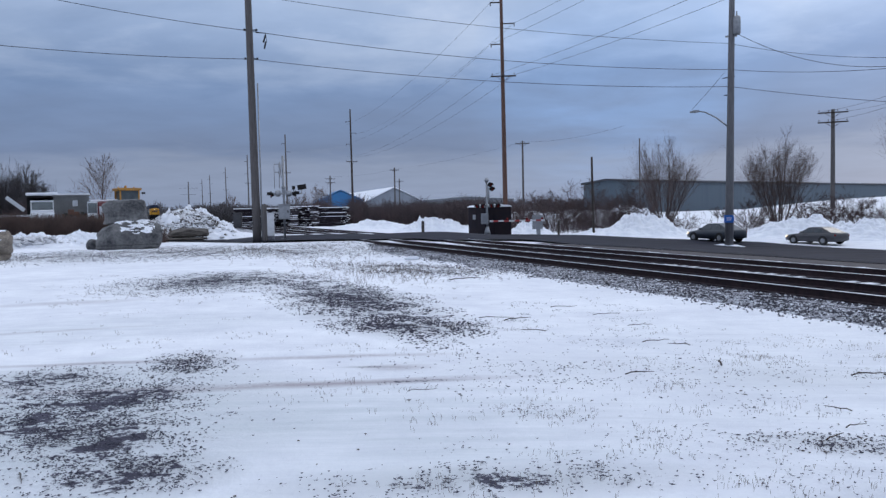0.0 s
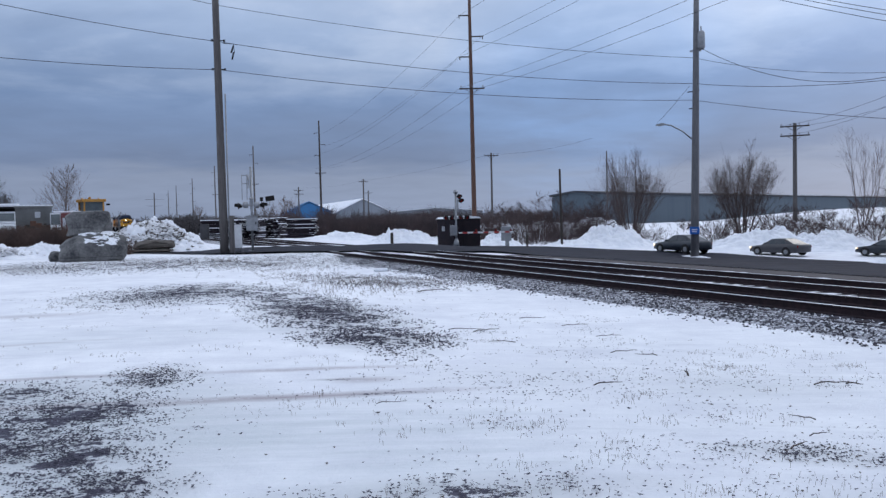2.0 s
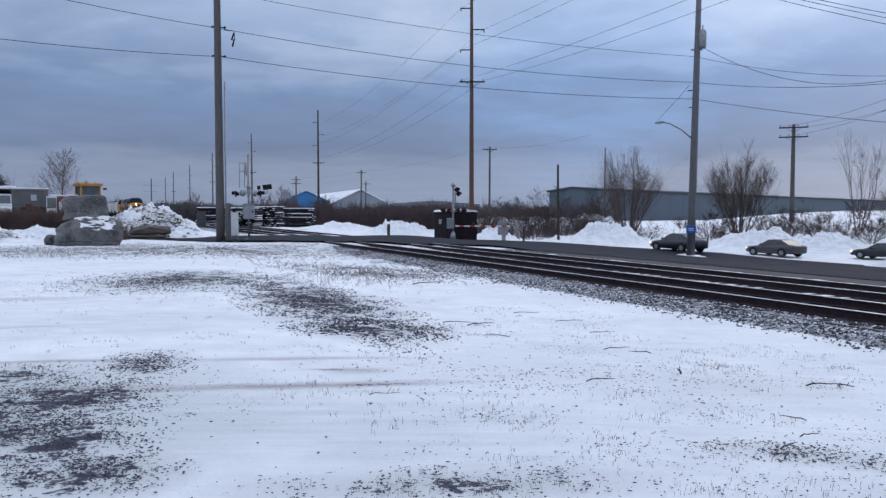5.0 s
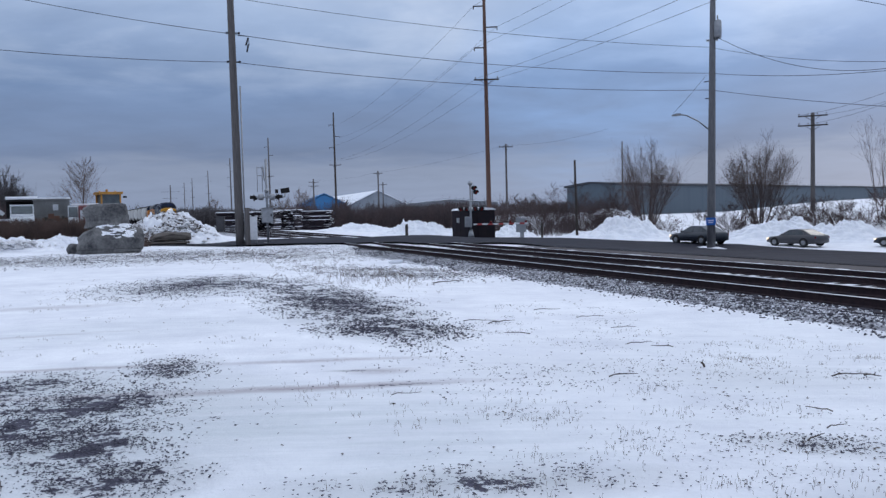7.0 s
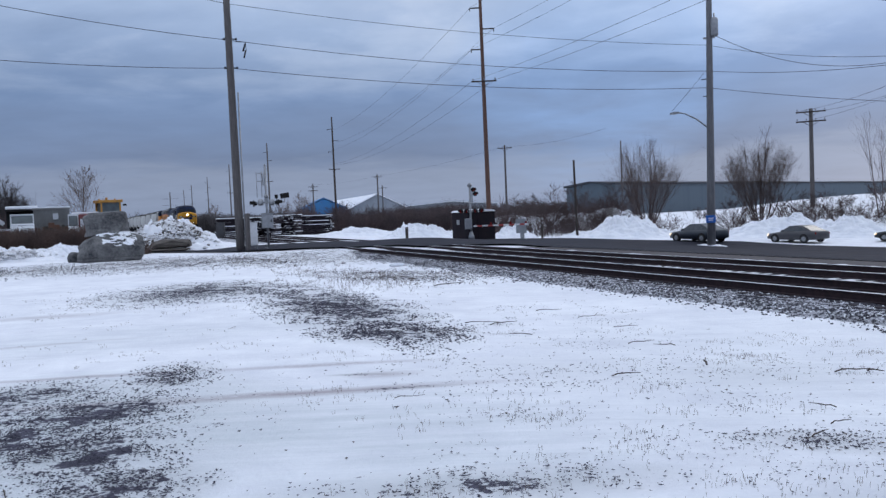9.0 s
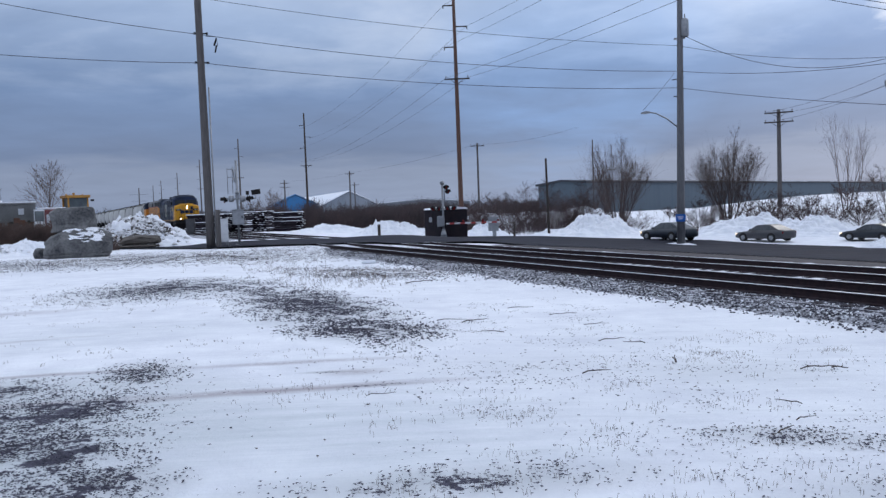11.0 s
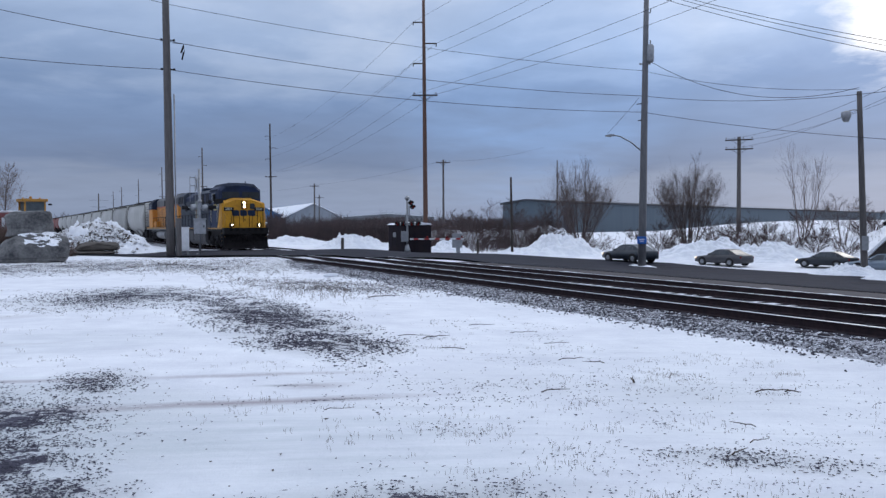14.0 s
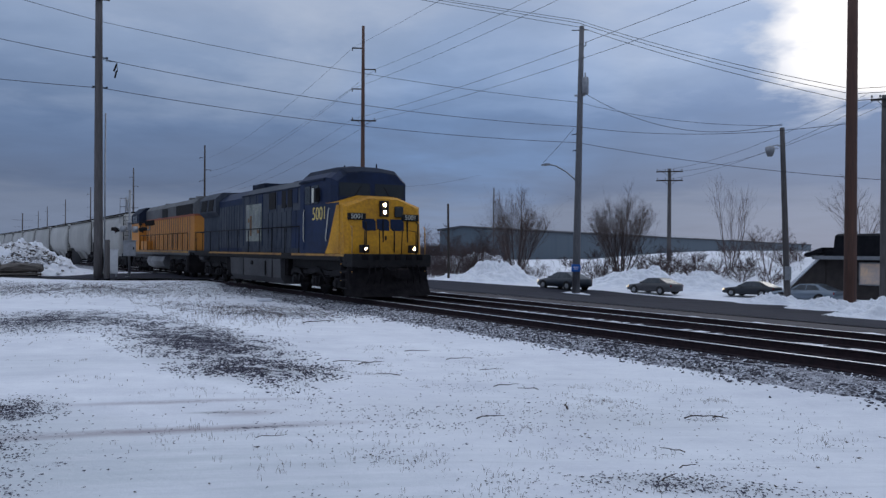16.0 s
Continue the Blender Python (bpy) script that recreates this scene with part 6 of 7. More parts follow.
for b_, d_, k_, v_ in ((13.9, 80, 0.9, 1), (14.6, 79.5, 0.8, 3), (16.2, 80, 0.9, 1), (20.5, 78, 1.0, 0), (21.3, 78, 0.9, 1), (23.5, 78, 1.0, 1), (24.3, 79, 1.1, 0), (25.2, 80, 1.0, 1), (26.1, 80, 1.0, 0), (26.9, 80, 0.8, 1),
                       (27.7, 81, 0.9, 3), (28.6, 78, 0.8, 1), (30.0, 76, 0.8, 0), (30.4, 82, 0.9, 3), (31.8, 74, 0.9, 3), (18.6, 97, 0.8, 3), (27.2, 92, 0.8, 3), (29.4, 94, 0.9, 1), (32.6, 86, 0.9, 1), (33.4, 90, 0.7, 0)):
    plant("bare_bush", "dense leafless brown bush on the snowy bank", b_, d_, SHRUBS[v_], k_, 77 * d_, group="bare bushes", category="bush")


def thicket(label, n, place, height, r, material, seed, name="brush"):
    """Tangled upright stems, many to a mesh."""
    rnd = random.Random(seed)
    g = Geo()
    for _ in range(n):
        x, y, k = place(rnd)
        z = land(x, y) - 0.1
        h = rnd.uniform(*height) * k
        lx, ly = rnd.gauss(0, 0.22) * h, rnd.gauss(0, 0.22) * h
        rr = rnd.uniform(*r)
        g.tube([(x, y, z), (x + lx * 0.35, y + ly * 0.35, z + h * 0.5), (x + lx, y + ly, z + h)], [rr, rr * 0.8, rr * 0.4], 3, cap=False)
        for _ in range(2):
            f = rnd.uniform(0.3, 0.8)
            sx_, sy_ = rnd.gauss(0, 0.22) * h, rnd.gauss(0, 0.22) * h
            g.tube([(x + lx * f, y + ly * f, z + h * f), (x + lx * f + sx_, y + ly * f + sy_, z + h * min(1.05, f + rnd.uniform(0.15, 0.4)))], [rr * 0.7, rr * 0.3], 3, cap=False)
    return tagged(part(name, g, material), label, "brush", kind="stuff")


def band(b0, b1, d0, d1, wobble=0.5, seed=0.0):
    def place(rnd):
        b_ = rnd.uniform(b0, b1)
        k = 0.6 + wobble * (0.5 + noise.noise((b_ * 0.9 + seed, seed, 2)) + 0.5 * noise.noise((b_ * 3.1, seed, 5)))
        x, y = polar(b_, rnd.uniform(d0, d1))
        return x, y, max(0.25, k)
    return place


def clump(bearing, d, rad):
    cx, cy = polar(bearing, d)
    def place(rnd):
        t, q = rnd.uniform(0, 6.283), rad * math.sqrt(rnd.random())
        return cx + q * math.cos(t), cy + q * math.sin(t), 0.45 + 0.55 * math.sqrt(max(0.0, 1 - q / rad))
    return place


thicket("dense reddish-brown leafless brush beyond the crossing", 3600, band(-9.5, 3.0, 128, 150, 0.45, 1), (3.2, 5.0), (0.025, 0.05), BRUSH, 61)
thicket("dense reddish leafless brush behind the signal shed", 900, band(2.0, 14.5, 116, 126, 0.8, 3), (1.6, 3.8), (0.018, 0.04), BRUSH, 62)
thicket("low leafless scrub on the snowy bank", 420, band(7.0, 13.5, 80, 92, 0.9, 5), (0.4, 1.5), (0.010, 0.022), BRUSH, 63)
thicket("sparse leafless scrub across the snowy bank", 320, band(16.5, 34, 80, 100, 0.8, 19), (0.3, 1.0), (0.008, 0.018), BRUSH, 69)
thicket("dark leafless brush along the railway", 2600, band(-17.5, -9.0, 150, 190, 0.5, 7), (2.4, 4.2), (0.04, 0.08), BRUSH_GREY, 64)
thicket("distant grey-brown woods along the horizon", 3600, band(-34, 12, 420, 520, 0.5, 9), (5.0, 8.5), (0.14, 0.28), BRUSH_GREY, 65, "far_woods")
thicket("dense dark leafless hedge behind the yard", 3600, band(-37, -21.5, 120, 138, 0.5, 23), (2.6, 4.6), (0.03, 0.06), BRUSH, 81, "brush")
thicket("rust-brown dead weeds before the parked trucks", 5600, band(-34, -21.6, 57.5, 60.5, 0.25, 13), (1.9, 2.75), (0.010, 0.022), WEED, 67, "dead_weeds")
for b_, d_, r_, n_, h_, sd in ((-19.6, 54.5, 0.8, 150, 1.6, 79),):
    thicket("rust-brown leafless bush between boulder and snow pile", n_, clump(b_, d_, r_), (h_ * 0.55, h_), (0.010, 0.024), WEED, sd, "bush")

# ---- buildings ----
BLUE_WALL = mat("bright_blue_cladding", (0.025, 0.16, 0.36), (0.025, 0.13, 0.30), 0.4, 0.5)
GREY_WALL = mat("pale_grey_cladding", (0.24, 0.26, 0.29), (0.20, 0.22, 0.25), 0.3, 0.6, stretch=(3, 3, 0.2))
TEAL_WALL = mat("teal_grey_cladding", (0.082, 0.109, 0.133), (0.066, 0.092, 0.117), 0.2, 0.6, stretch=(2, 2, 0.1))
DARK_ROOF = mat("dark_roofing", (0.05, 0.055, 0.065), (0.035, 0.04, 0.05), 0.6, 0.8)
SHINGLE = mat("black_mansard_shingles", (0.008, 0.009, 0.012), (0.014, 0.014, 0.018), 3, 0.9, 0.4, spec=0.1)
BRICK_DARK = mat("dark_brown_brick_wall", (0.042, 0.034, 0.032), (0.024, 0.020, 0.020), 2, 0.9, 0.4)
WINDOW_GLOW = mat("lit_shop_window", (0.75, 0.55, 0.36), (0.35, 0.33, 0.36), 1.1, 0.4, glow=0.10)


def gabled(bearing, d, width, length, eave, ridge, turn, wall, roof, label, base=-1.3, roof_label=""):
    x, y = polar(bearing, d)
    ob = thing("warehouse", label, "warehouse", pose(x, y, base, 0, 0, turn))
    w = width / 2
    part("wall", Geo().extrude([(-w, 0), (w, 0), (w, eave), (0, ridge - 0.25), (-w, eave)], 0, length, "y"), wall, ob)
    for sgn in (-1, 1):
        part("roof", Geo().extrude([(0, ridge), (sgn * (w + 0.5), eave - 0.1), (sgn * (w + 0.5), eave + 0.18), (0, ridge + 0.3)], -0.5, length + 0.5, "y"), roof, ob, roof_label)
    return ob


gabled(-3.47, 342, 24, 118, 6.2, 12.0, 15.5, GREY_WALL, SNOW, "grey metal warehouse with snow-white gabled roof", roof_label="snow-covered roof")
gabled(-7.2, 318, 17, 40, 6.6, 10.6, 12, BLUE_WALL, BLUE_WALL, "bright blue metal gabled warehouse beyond the brush")
gabled(1.6, 520, 60, 30, 8.0, 10.0, 0, GREY_WALL, SNOW, "distant low pale building above the brush")

wx, wy = polar(13.0, 255)
wh = thing("warehouse", "very long teal-grey warehouse with dark roof edge on the rise", "warehouse", pose(wx, wy, -1.3, 0, 0, 44.7 - 0.0))
part("wall", Geo().extrude([(0, 0), (0, 9.5), (9, 10.4), (18, 9.2), (18, 0)], 0, 480, "x"), TEAL_WALL, wh)
part("roof", Geo().extrude([(-0.6, 9.5), (-0.6, 10.2), (9, 11.0), (18.6, 9.9), (18.6, 9.3), (9, 10.42)], -0.8, 480.5, "x"), DARK_ROOF, wh, "dark roof with traces of snow")
for r0, r1 in ((150, 200), (240, 262), (330, 440)):
    part("roof_snow", Geo().box(r0, r1, 1.0, 4.0, 10.25, 10.5), SNOW, wh)
# low mansard-roofed building; x along the road towards the viewer's right, y away from it
lx_, ly_ = polar(34.35, 64)
lb = thing("low_building", "low dark building with black mansard roof and lit windows", "building", pose(lx_, ly_, -1.25, 0, 0, math.degrees(math.atan2(UY, UX))))
part("wall", Geo().box(0.6, 26, 0.6, 12, -0.3, 3.0), BRICK_DARK, lb)
rf = part("mansard_roof", Geo().extrude([(0.3, 2.85), (12.2, 2.85), (12.0, 4.15), (11.7, 4.35), (0.9, 4.35), (0.55, 4.2)], 1.3, 26.2, "x"), SHINGLE, lb, "black mansard roof")
part("eave_slab", Geo().box(-0.1, 26.4, 0.3, 12.4, 2.62, 2.84, 0.03).box(0.5, 1.4, 0.5, 11.5, 2.84, 3.2, 0.04), SHINGLE, lb)
part("fascia", Geo().box(-0.1, 26.6, 0.0, 0.25, 2.55, 2.8).box(-0.1, 0.15, 0.0, 12.5, 2.55, 2.8), STEEL_GREY, lb)
part("porch_roof", Geo().extrude([(-0.9, 2.7), (0.4, 3.1), (0.4, 3.4), (-1.0, 2.95)], 0.4, 8, "y"), SHINGLE, lb)
for x in (3.2, 5.6, 9.0, 12.5, 16):
    wn = part("window", Geo().box(x, x + 1.5, 0.54, 0.60, 0.9, 2.3), WINDOW_GLOW, lb, "warmly lit window")
    part("window_frame", Geo().box(x - 0.08, x, 0.5, 0.6, 0.82, 2.38).box(x + 1.5, x + 1.58, 0.5, 0.6, 0.82, 2.38).box(x, x + 1.5, 0.5, 0.6, 0.82, 0.9).box(x, x + 1.5, 0.5, 0.6, 2.3, 2.38), STEEL_GREY, wn)
part("wing_wall", Geo().extrude([(-3.0, -0.3), (0.6, -0.3), (0.6, 2.6), (0.2, 2.6)], 0.55, 0.85, "y"), BRICK_DARK, lb)
part("snow_ledge", Geo().extrude([(-3.05, -0.25), (0.2, 2.62), (0.2, 2.85), (-3.15, 0.0)], 0.5, 0.9, "y"), SNOW, lb, "snow on the sloping wing wall")


# ---- road vehicles ----
# lighter bluish blotches paint sky reflections into the car windows
CAR_GLASS = mat("dark_car_glass_reflection_tint", (0.030, 0.038, 0.048), (0.065, 0.075, 0.088), 1.6, 0.3, spec=0.35)
def car(bearing, d, material, label, turn, lights=True, size=(0.96, 0.96, 0.86)):
    """A saloon car; x ahead, wheels on z 0."""
    x, y = polar(bearing, d)
    ob = thing("car", label, "car", pose(x, y, land(x, y) + 0.05, 0, 0, turn) @ Matrix.Diagonal((*size, 1)), group="cars waiting at the crossing")
    def ring(xx, w, z0, z1, zs):
        return [(xx, -w, z0 + 0.05), (xx, -w * 1.02, zs), (xx, -w * 0.94, z1), (xx, -w * 0.5, z1 + 0.025), (xx, w * 0.5, z1 + 0.025), (xx, w * 0.94, z1), (xx, w * 1.02, zs), (xx, w, z0 + 0.05), (xx, w * 0.6, z0), (xx, -w * 0.6, z0)]
    body = Geo().loft([ring(2.38, 0.62, 0.32, 0.58, 0.46), ring(2.28, 0.78, 0.24, 0.68, 0.50), ring(1.9, 0.86, 0.2, 0.77, 0.55), ring(1.0, 0.9, 0.19, 0.89, 0.6), ring(0.2, 0.91, 0.19, 0.94, 0.62), ring(-1.3, 0.91, 0.19, 0.97, 0.64),
                       ring(-1.9, 0.88, 0.21, 0.98, 0.64), ring(-2.25, 0.8, 0.26, 0.93, 0.6), ring(-2.36, 0.66, 0.36, 0.82, 0.55)], smooth=True)
    part("body", body, material, ob)
    def cab(xx, wb, wt, zb, zt):
        return [(xx, -wb, zb), (xx, -wt, zt), (xx, wt, zt), (xx, wb, zb)]
    roof = Geo().loft([[(1.05, -0.80, 0.88), (1.03, -0.78, 0.90), (1.03, 0.78, 0.90), (1.05, 0.80, 0.88)], [(0.28, -0.84, 0.92), (0.22, -0.60, 1.40), (0.22, 0.60, 1.40), (0.28, 0.84, 0.92)],
                       [(-0.5, -0.85, 0.94), (-0.5, -0.62, 1.45), (-0.5, 0.62, 1.45), (-0.5, 0.85, 0.94)], [(-1.1, -0.85, 0.95), (-1.05, -0.58, 1.40), (-1.05, 0.58, 1.40), (-1.1, 0.85, 0.95)],
                       [(-1.95, -0.76, 0.97), (-1.93, -0.74, 0.985), (-1.93, 0.74, 0.985), (-1.95, 0.76, 0.97)]], smooth=False)
    part("roof", roof, material, ob)
    ws = Geo().add([(0.98, -0.70, 0.935), (0.98, 0.70, 0.935), (0.29, 0.56, 1.375), (0.29, -0.56, 1.375)], [(0, 1, 2, 3)])
    ws.add([(0.955, -0.70, 0.93), (0.955, 0.70, 0.93), (0.265, 0.56, 1.37), (0.265, -0.56, 1.37)], [(3, 2, 1, 0)])
    part("windshield", ws, CAR_GLASS, ob)
    part("rear_window", Geo().add([(-1.20, -0.54, 1.355), (-1.20, 0.54, 1.355), (-1.86, 0.66, 1.025), (-1.86, -0.66, 1.025)], [(0, 1, 2, 3)]).add([(-1.18, -0.54, 1.34), (-1.18, 0.54, 1.34), (-1.84, 0.66, 1.01), (-1.84, -0.66, 1.01)], [(3, 2, 1, 0)]), CAR_GLASS, ob)
    for sgn in (-1, 1):
        for pts in (((0.62, 0.96), (0.18, 1.33), (-0.32, 1.37), (-0.32, 0.97)), ((-0.40, 0.97), (-0.40, 1.37), (-0.98, 1.33), (-1.25, 1.14), (-1.35, 0.99))):
            vs = []
            for o in (0.012, -0.012):
                for px, pz in pts:
                    k = (pz - 0.93) / 0.5
                    vs.append((px, sgn * (0.85 - 0.235 * k + 0.012 + o), pz))
            n = len(pts)
            part("side_window", Geo().add(vs, [tuple(range(n)), tuple(reversed(range(n, 2 * n)))] + [(k, (k + 1) % n, n + (k + 1) % n, n + k) for k in range(n)]), CAR_GLASS, ob)
        part("wing_mirror", Geo().box(0.52, 0.66, sgn * 0.98 - 0.09, sgn * 0.98 + 0.09, 0.95, 1.08, 0.03), material, ob)
        part("headlight", Geo().box(2.08, 2.33, sgn * 0.62 - 0.16, sgn * 0.62 + 0.16, 0.54, 0.68, 0.04), BULB if lights else STEEL_GREY, ob, "lit headlight" if lights else "")
        part("tail_light", Geo().box(-2.33, -2.2, sgn * 0.62 - 0.14, sgn * 0.62 + 0.14, 0.68, 0.86, 0.03), RED_LENS, ob)
        for wx_ in (1.42, -1.36):
            part("wheel_arch", Geo().tube([(wx_, sgn * 0.80, 0.34), (wx_, sgn * 0.928, 0.34)], 0.385, 20), BLACK, ob)
            wl = part("wheel", Geo().tube([(wx_, sgn * 0.70, 0.315), (wx_, sgn * 0.935, 0.315)], 0.315, 20), RUBBER, ob)
            part("rim", Geo().tube([(wx_, sgn * 0.93, 0.315), (wx_, sgn * 0.948, 0.315)], [0.21, 0.17], 14), STEEL_GREY, wl)
    part("bumper", Geo().box(2.2, 2.42, -0.7, 0.7, 0.30, 0.44, 0.05), material, ob)
    part("grille", Geo().box(2.3, 2.41, -0.36, 0.36, 0.50, 0.62, 0.02), BLACK, ob)
    return ob


CAR_GREY = mat("dark_slate_car_paint", (0.018, 0.024, 0.035), (0.022, 0.028, 0.040), 0.6, 0.42, coat=0.12, spec=0.35)
CAR_TAN = mat("dull_grey_car_paint", (0.046, 0.046, 0.053), (0.056, 0.055, 0.062), 0.6, 0.42, coat=0.12, spec=0.35)
CAR_DARK = mat("dark_blue_grey_car_paint", (0.015, 0.019, 0.026), (0.020, 0.025, 0.032), 0.6, 0.42, coat=0.12, spec=0.35)
CAR_BLUE = mat("silver_blue_car_paint", (0.16, 0.20, 0.25), (0.14, 0.18, 0.23), 0.6, 0.32, coat=0.6, metal=0.4)
AWAY = math.degrees(math.atan2(-UY, -UX))
car(18.40, 67.5, CAR_GREY, "dark slate saloon car with lit headlights, waiting", AWAY, size=(1.1, 1.05, 0.97))
car(24.5, 66.5, CAR_TAN, "dull grey saloon car with dark windows, waiting", AWAY + 3)
car(30.7, 65, CAR_DARK, "dark blue-grey saloon car with lit headlights behind a snow heap", AWAY + 10, size=(0.86, 0.9, 0.78))
car(34.0, 60.5, CAR_BLUE, "silver-blue car parked beside the low building", AWAY + 6, False)

# ---- yard vehicles ----
TRUCK_WHITE = mat("white_truck_paint", (0.62, 0.64, 0.67), (0.45, 0.47, 0.50), 1.2, 0.5)
YARD_GREY = mat("weathered_grey_steel", (0.20, 0.205, 0.205), (0.13, 0.13, 0.13), 0.9, 0.7, 0.1)
YARD_RUST = mat("rusty_steel", (0.17, 0.085, 0.055), (0.10, 0.06, 0.05), 1.4, 0.85, 0.2)
YARD_YELLOW = mat("loader_yellow", (0.46, 0.22, 0.03), (0.33, 0.16, 0.03), 1.4, 0.6)
YARD_RED = mat("faded_red_paint", (0.24, 0.055, 0.06), (0.13, 0.05, 0.05), 2.4, 0.7)


def wheels(ob, spots, r, w):
    for x, y in spots:
        wl = part("wheel", Geo().tube([(x - w / 2, y, r), (x + w / 2, y, r)], r, 18), RUBBER, ob)
        part("rim", Geo().tube([(x - w / 2 - 0.01, y, r), (x + w / 2 + 0.01, y, r)], r * 0.5, 12), YARD_GREY, wl)


# the pale greenish base colour stands in for reflection on yard vehicle glass
TRUCK_GLASS = mat("pale_glass_painted_reflection", (0.09, 0.115, 0.125), (0.05, 0.06, 0.07), 1.5, 0.3, spec=0.5)
YARD_OLIVE = mat("olive_drab_steel", (0.075, 0.075, 0.055), (0.04, 0.036, 0.03), 2.0, 0.8, 0.2)
wt_ = thing("dump_truck", "white dump truck parked facing the road behind weeds", "truck", stand(-26.2, 70, facing(-26.2)) @ Matrix.Diagonal((0.86, 1, 1, 1)))
part("cab", Geo().extrude([(-0.2, 0.9), (1.6, 0.9), (1.6, 2.85), (1.45, 2.95), (0.45, 2.95), (0.05, 2.32), (-1.35, 2.12), (-1.55, 1.95), (-1.6, 0.9)], -0.95, 0.95, "x"), TRUCK_WHITE, wt_, "white cab and hood")
part("windshield", Geo().extrude([(0.02, 2.36), (0.36, 2.88), (0.32, 2.91), (-0.03, 2.37)], -0.84, 0.84, "x"), TRUCK_GLASS, wt_)
part("cab_snow", Geo().box(-0.97, 0.97, 0.42, 1.6, 2.95, 3.05, 0.04).box(-0.9, 0.9, -1.3, -0.1, 2.14, 2.26, 0.05), SNOW, wt_, "snow on cab roof and hood")
for sx_ in (-1, 1):
    part("wing_mirror", Geo().box(sx_ * 1.15 - 0.08, sx_ * 1.15 + 0.08, 0.0, 0.08, 2.3, 2.75, 0.02).box(min(sx_ * 0.95, sx_ * 1.15), max(sx_ * 0.95, sx_ * 1.15), 0.02, 0.05, 2.5, 2.54), BLACK, wt_)
    part("headlight", Geo().tube([(sx_ * 0.72, -1.60, 1.35), (sx_ * 0.72, -1.64, 1.35)], 0.12, 12), TRUCK_GLASS, wt_)
    part("fender", Geo().box(sx_ * 1.0 - 0.14, sx_ * 1.0 + 0.14, -1.3, -0.1, 1.0, 1.25, 0.05), TRUCK_WHITE, wt_)
part("dump_body", Geo().box(-1.25, 1.25, 1.7, 7.0, 1.4, 3.50, 0.04), BLACK, wt_, "dark dump body")
part("cab_guard", Geo().box(-1.28, 1.28, 0.3, 1.75, 3.30, 3.42, 0.02), BLACK, wt_)
part("snow_load", Geo().box(-1.30, 1.30, 0.28, 6.9, 3.42, 3.66, 0.09), SNOW, wt_, "snow lying on the cab guard")
part("plow_blade", Geo().extrude([(-2.25, 0.7), (-2.05, 0.7), (-2.1, 1.2), (-1.95, 1.85), (-2.1, 1.85), (-2.3, 1.2)], -2.6, 1.5, "x"), TRUCK_WHITE, wt_, "snowy white plow blade")
part("grille", Geo().box(-0.5, 0.5, -1.64, -1.59, 1.1, 1.8), BLACK, wt_)
wheels(wt_, ((-1.0, -0.7), (1.0, -0.7), (-1.0, 5.0), (1.0, 5.0)), 0.5, 0.3)

gb = thing("dump_trailer", "weathered grey steel box body on rusty chassis", "trailer", stand(-24.5, 62, facing(-24.5)) @ Matrix.Diagonal((0.84, 1, 1, 1)))
part("box_body", Geo().extrude([(-1.25, 1.95), (1.2, 1.95), (1.32, 3.18), (-1.36, 3.18)], -1.0, 4.0, "y"), YARD_GREY, gb)
part("top_rail", Geo().box(-1.42, 1.38, -1.08, -0.92, 3.12, 3.24, 0.03), YARD_GREY, gb)
part("rail_snow", Geo().box(-1.38, 1.34, -1.06, 3.9, 3.22, 3.31, 0.03), SNOW, gb, "snow along the top rail")
part("chassis", Geo().box(-1.3, 1.2, -0.9, 4.2, 0.9, 1.95, 0.06), YARD_RUST, gb, "rust-brown chassis")
part("hatch", Geo().box(0.05, 0.45, -1.10, -1.03, 2.45, 2.85, 0.02), TRUCK_WHITE, gb, "pale square hatch")
for k in range(6):
    part("stake", Geo().box(-1.22 + 0.46 * k, -1.14 + 0.46 * k, -1.07, -0.99, 1.98, 3.12), YARD_GREY, gb)
jr = random.Random(17)
for k in range(16):
    mx, mz = jr.uniform(-1.25, 1.1), jr.uniform(1.05, 1.9)
    part("implement", Geo().box(mx, mx + jr.uniform(0.2, 0.7), -1.25, -0.88, mz, mz + jr.uniform(0.12, 0.4), 0.03), (YARD_RUST, YARD_OLIVE, YARD_GREY, YARD_OLIVE)[k % 4], gb, "rusty bolted-on implement")
wheels(gb, ((-0.9, -0.4), (0.8, -0.4), (-0.9, 3.2), (0.8, 3.2)), 0.5, 0.3)

rt = thing("truck", "old truck with faded red and pale cab behind the boulders", "truck", stand(-22.7, 60, facing(-22.7)))
part("cab", Geo().extrude([(-0.6, 0.8), (1.4, 0.8), (1.4, 2.65), (1.3, 2.75), (0.2, 2.75), (-0.1, 1.95), (-0.6, 1.8)], -0.95, -0.3, "x"), TRUCK_WHITE, rt, "pale weathered cab")
part("sleeper", Geo().box(-0.3, 1.0, -0.3, 1.6, 0.8, 2.72, 0.08), YARD_RED, rt, "faded red body panel")
part("roof_snow", Geo().box(-0.75, 0.98, 0.2, 1.5, 2.74, 2.86, 0.05), SNOW, rt)
part("windshield", Geo().extrude([(-0.12, 1.98), (0.16, 2.62), (0.12, 2.64), (-0.16, 2.0)], -0.9, -0.36, "x"), TRUCK_GLASS, rt)
part("side_marking", Geo().box(-0.2, 0.0, -0.33, -0.29, 1.6, 2.4).box(0.6, 0.9, -0.33, -0.29, 1.3, 1.7), TRUCK_WHITE, rt)
part("bed", Geo().box(-0.9, 1.0, 1.7, 5.5, 1.1, 2.0, 0.04), YARD_RUST, rt)
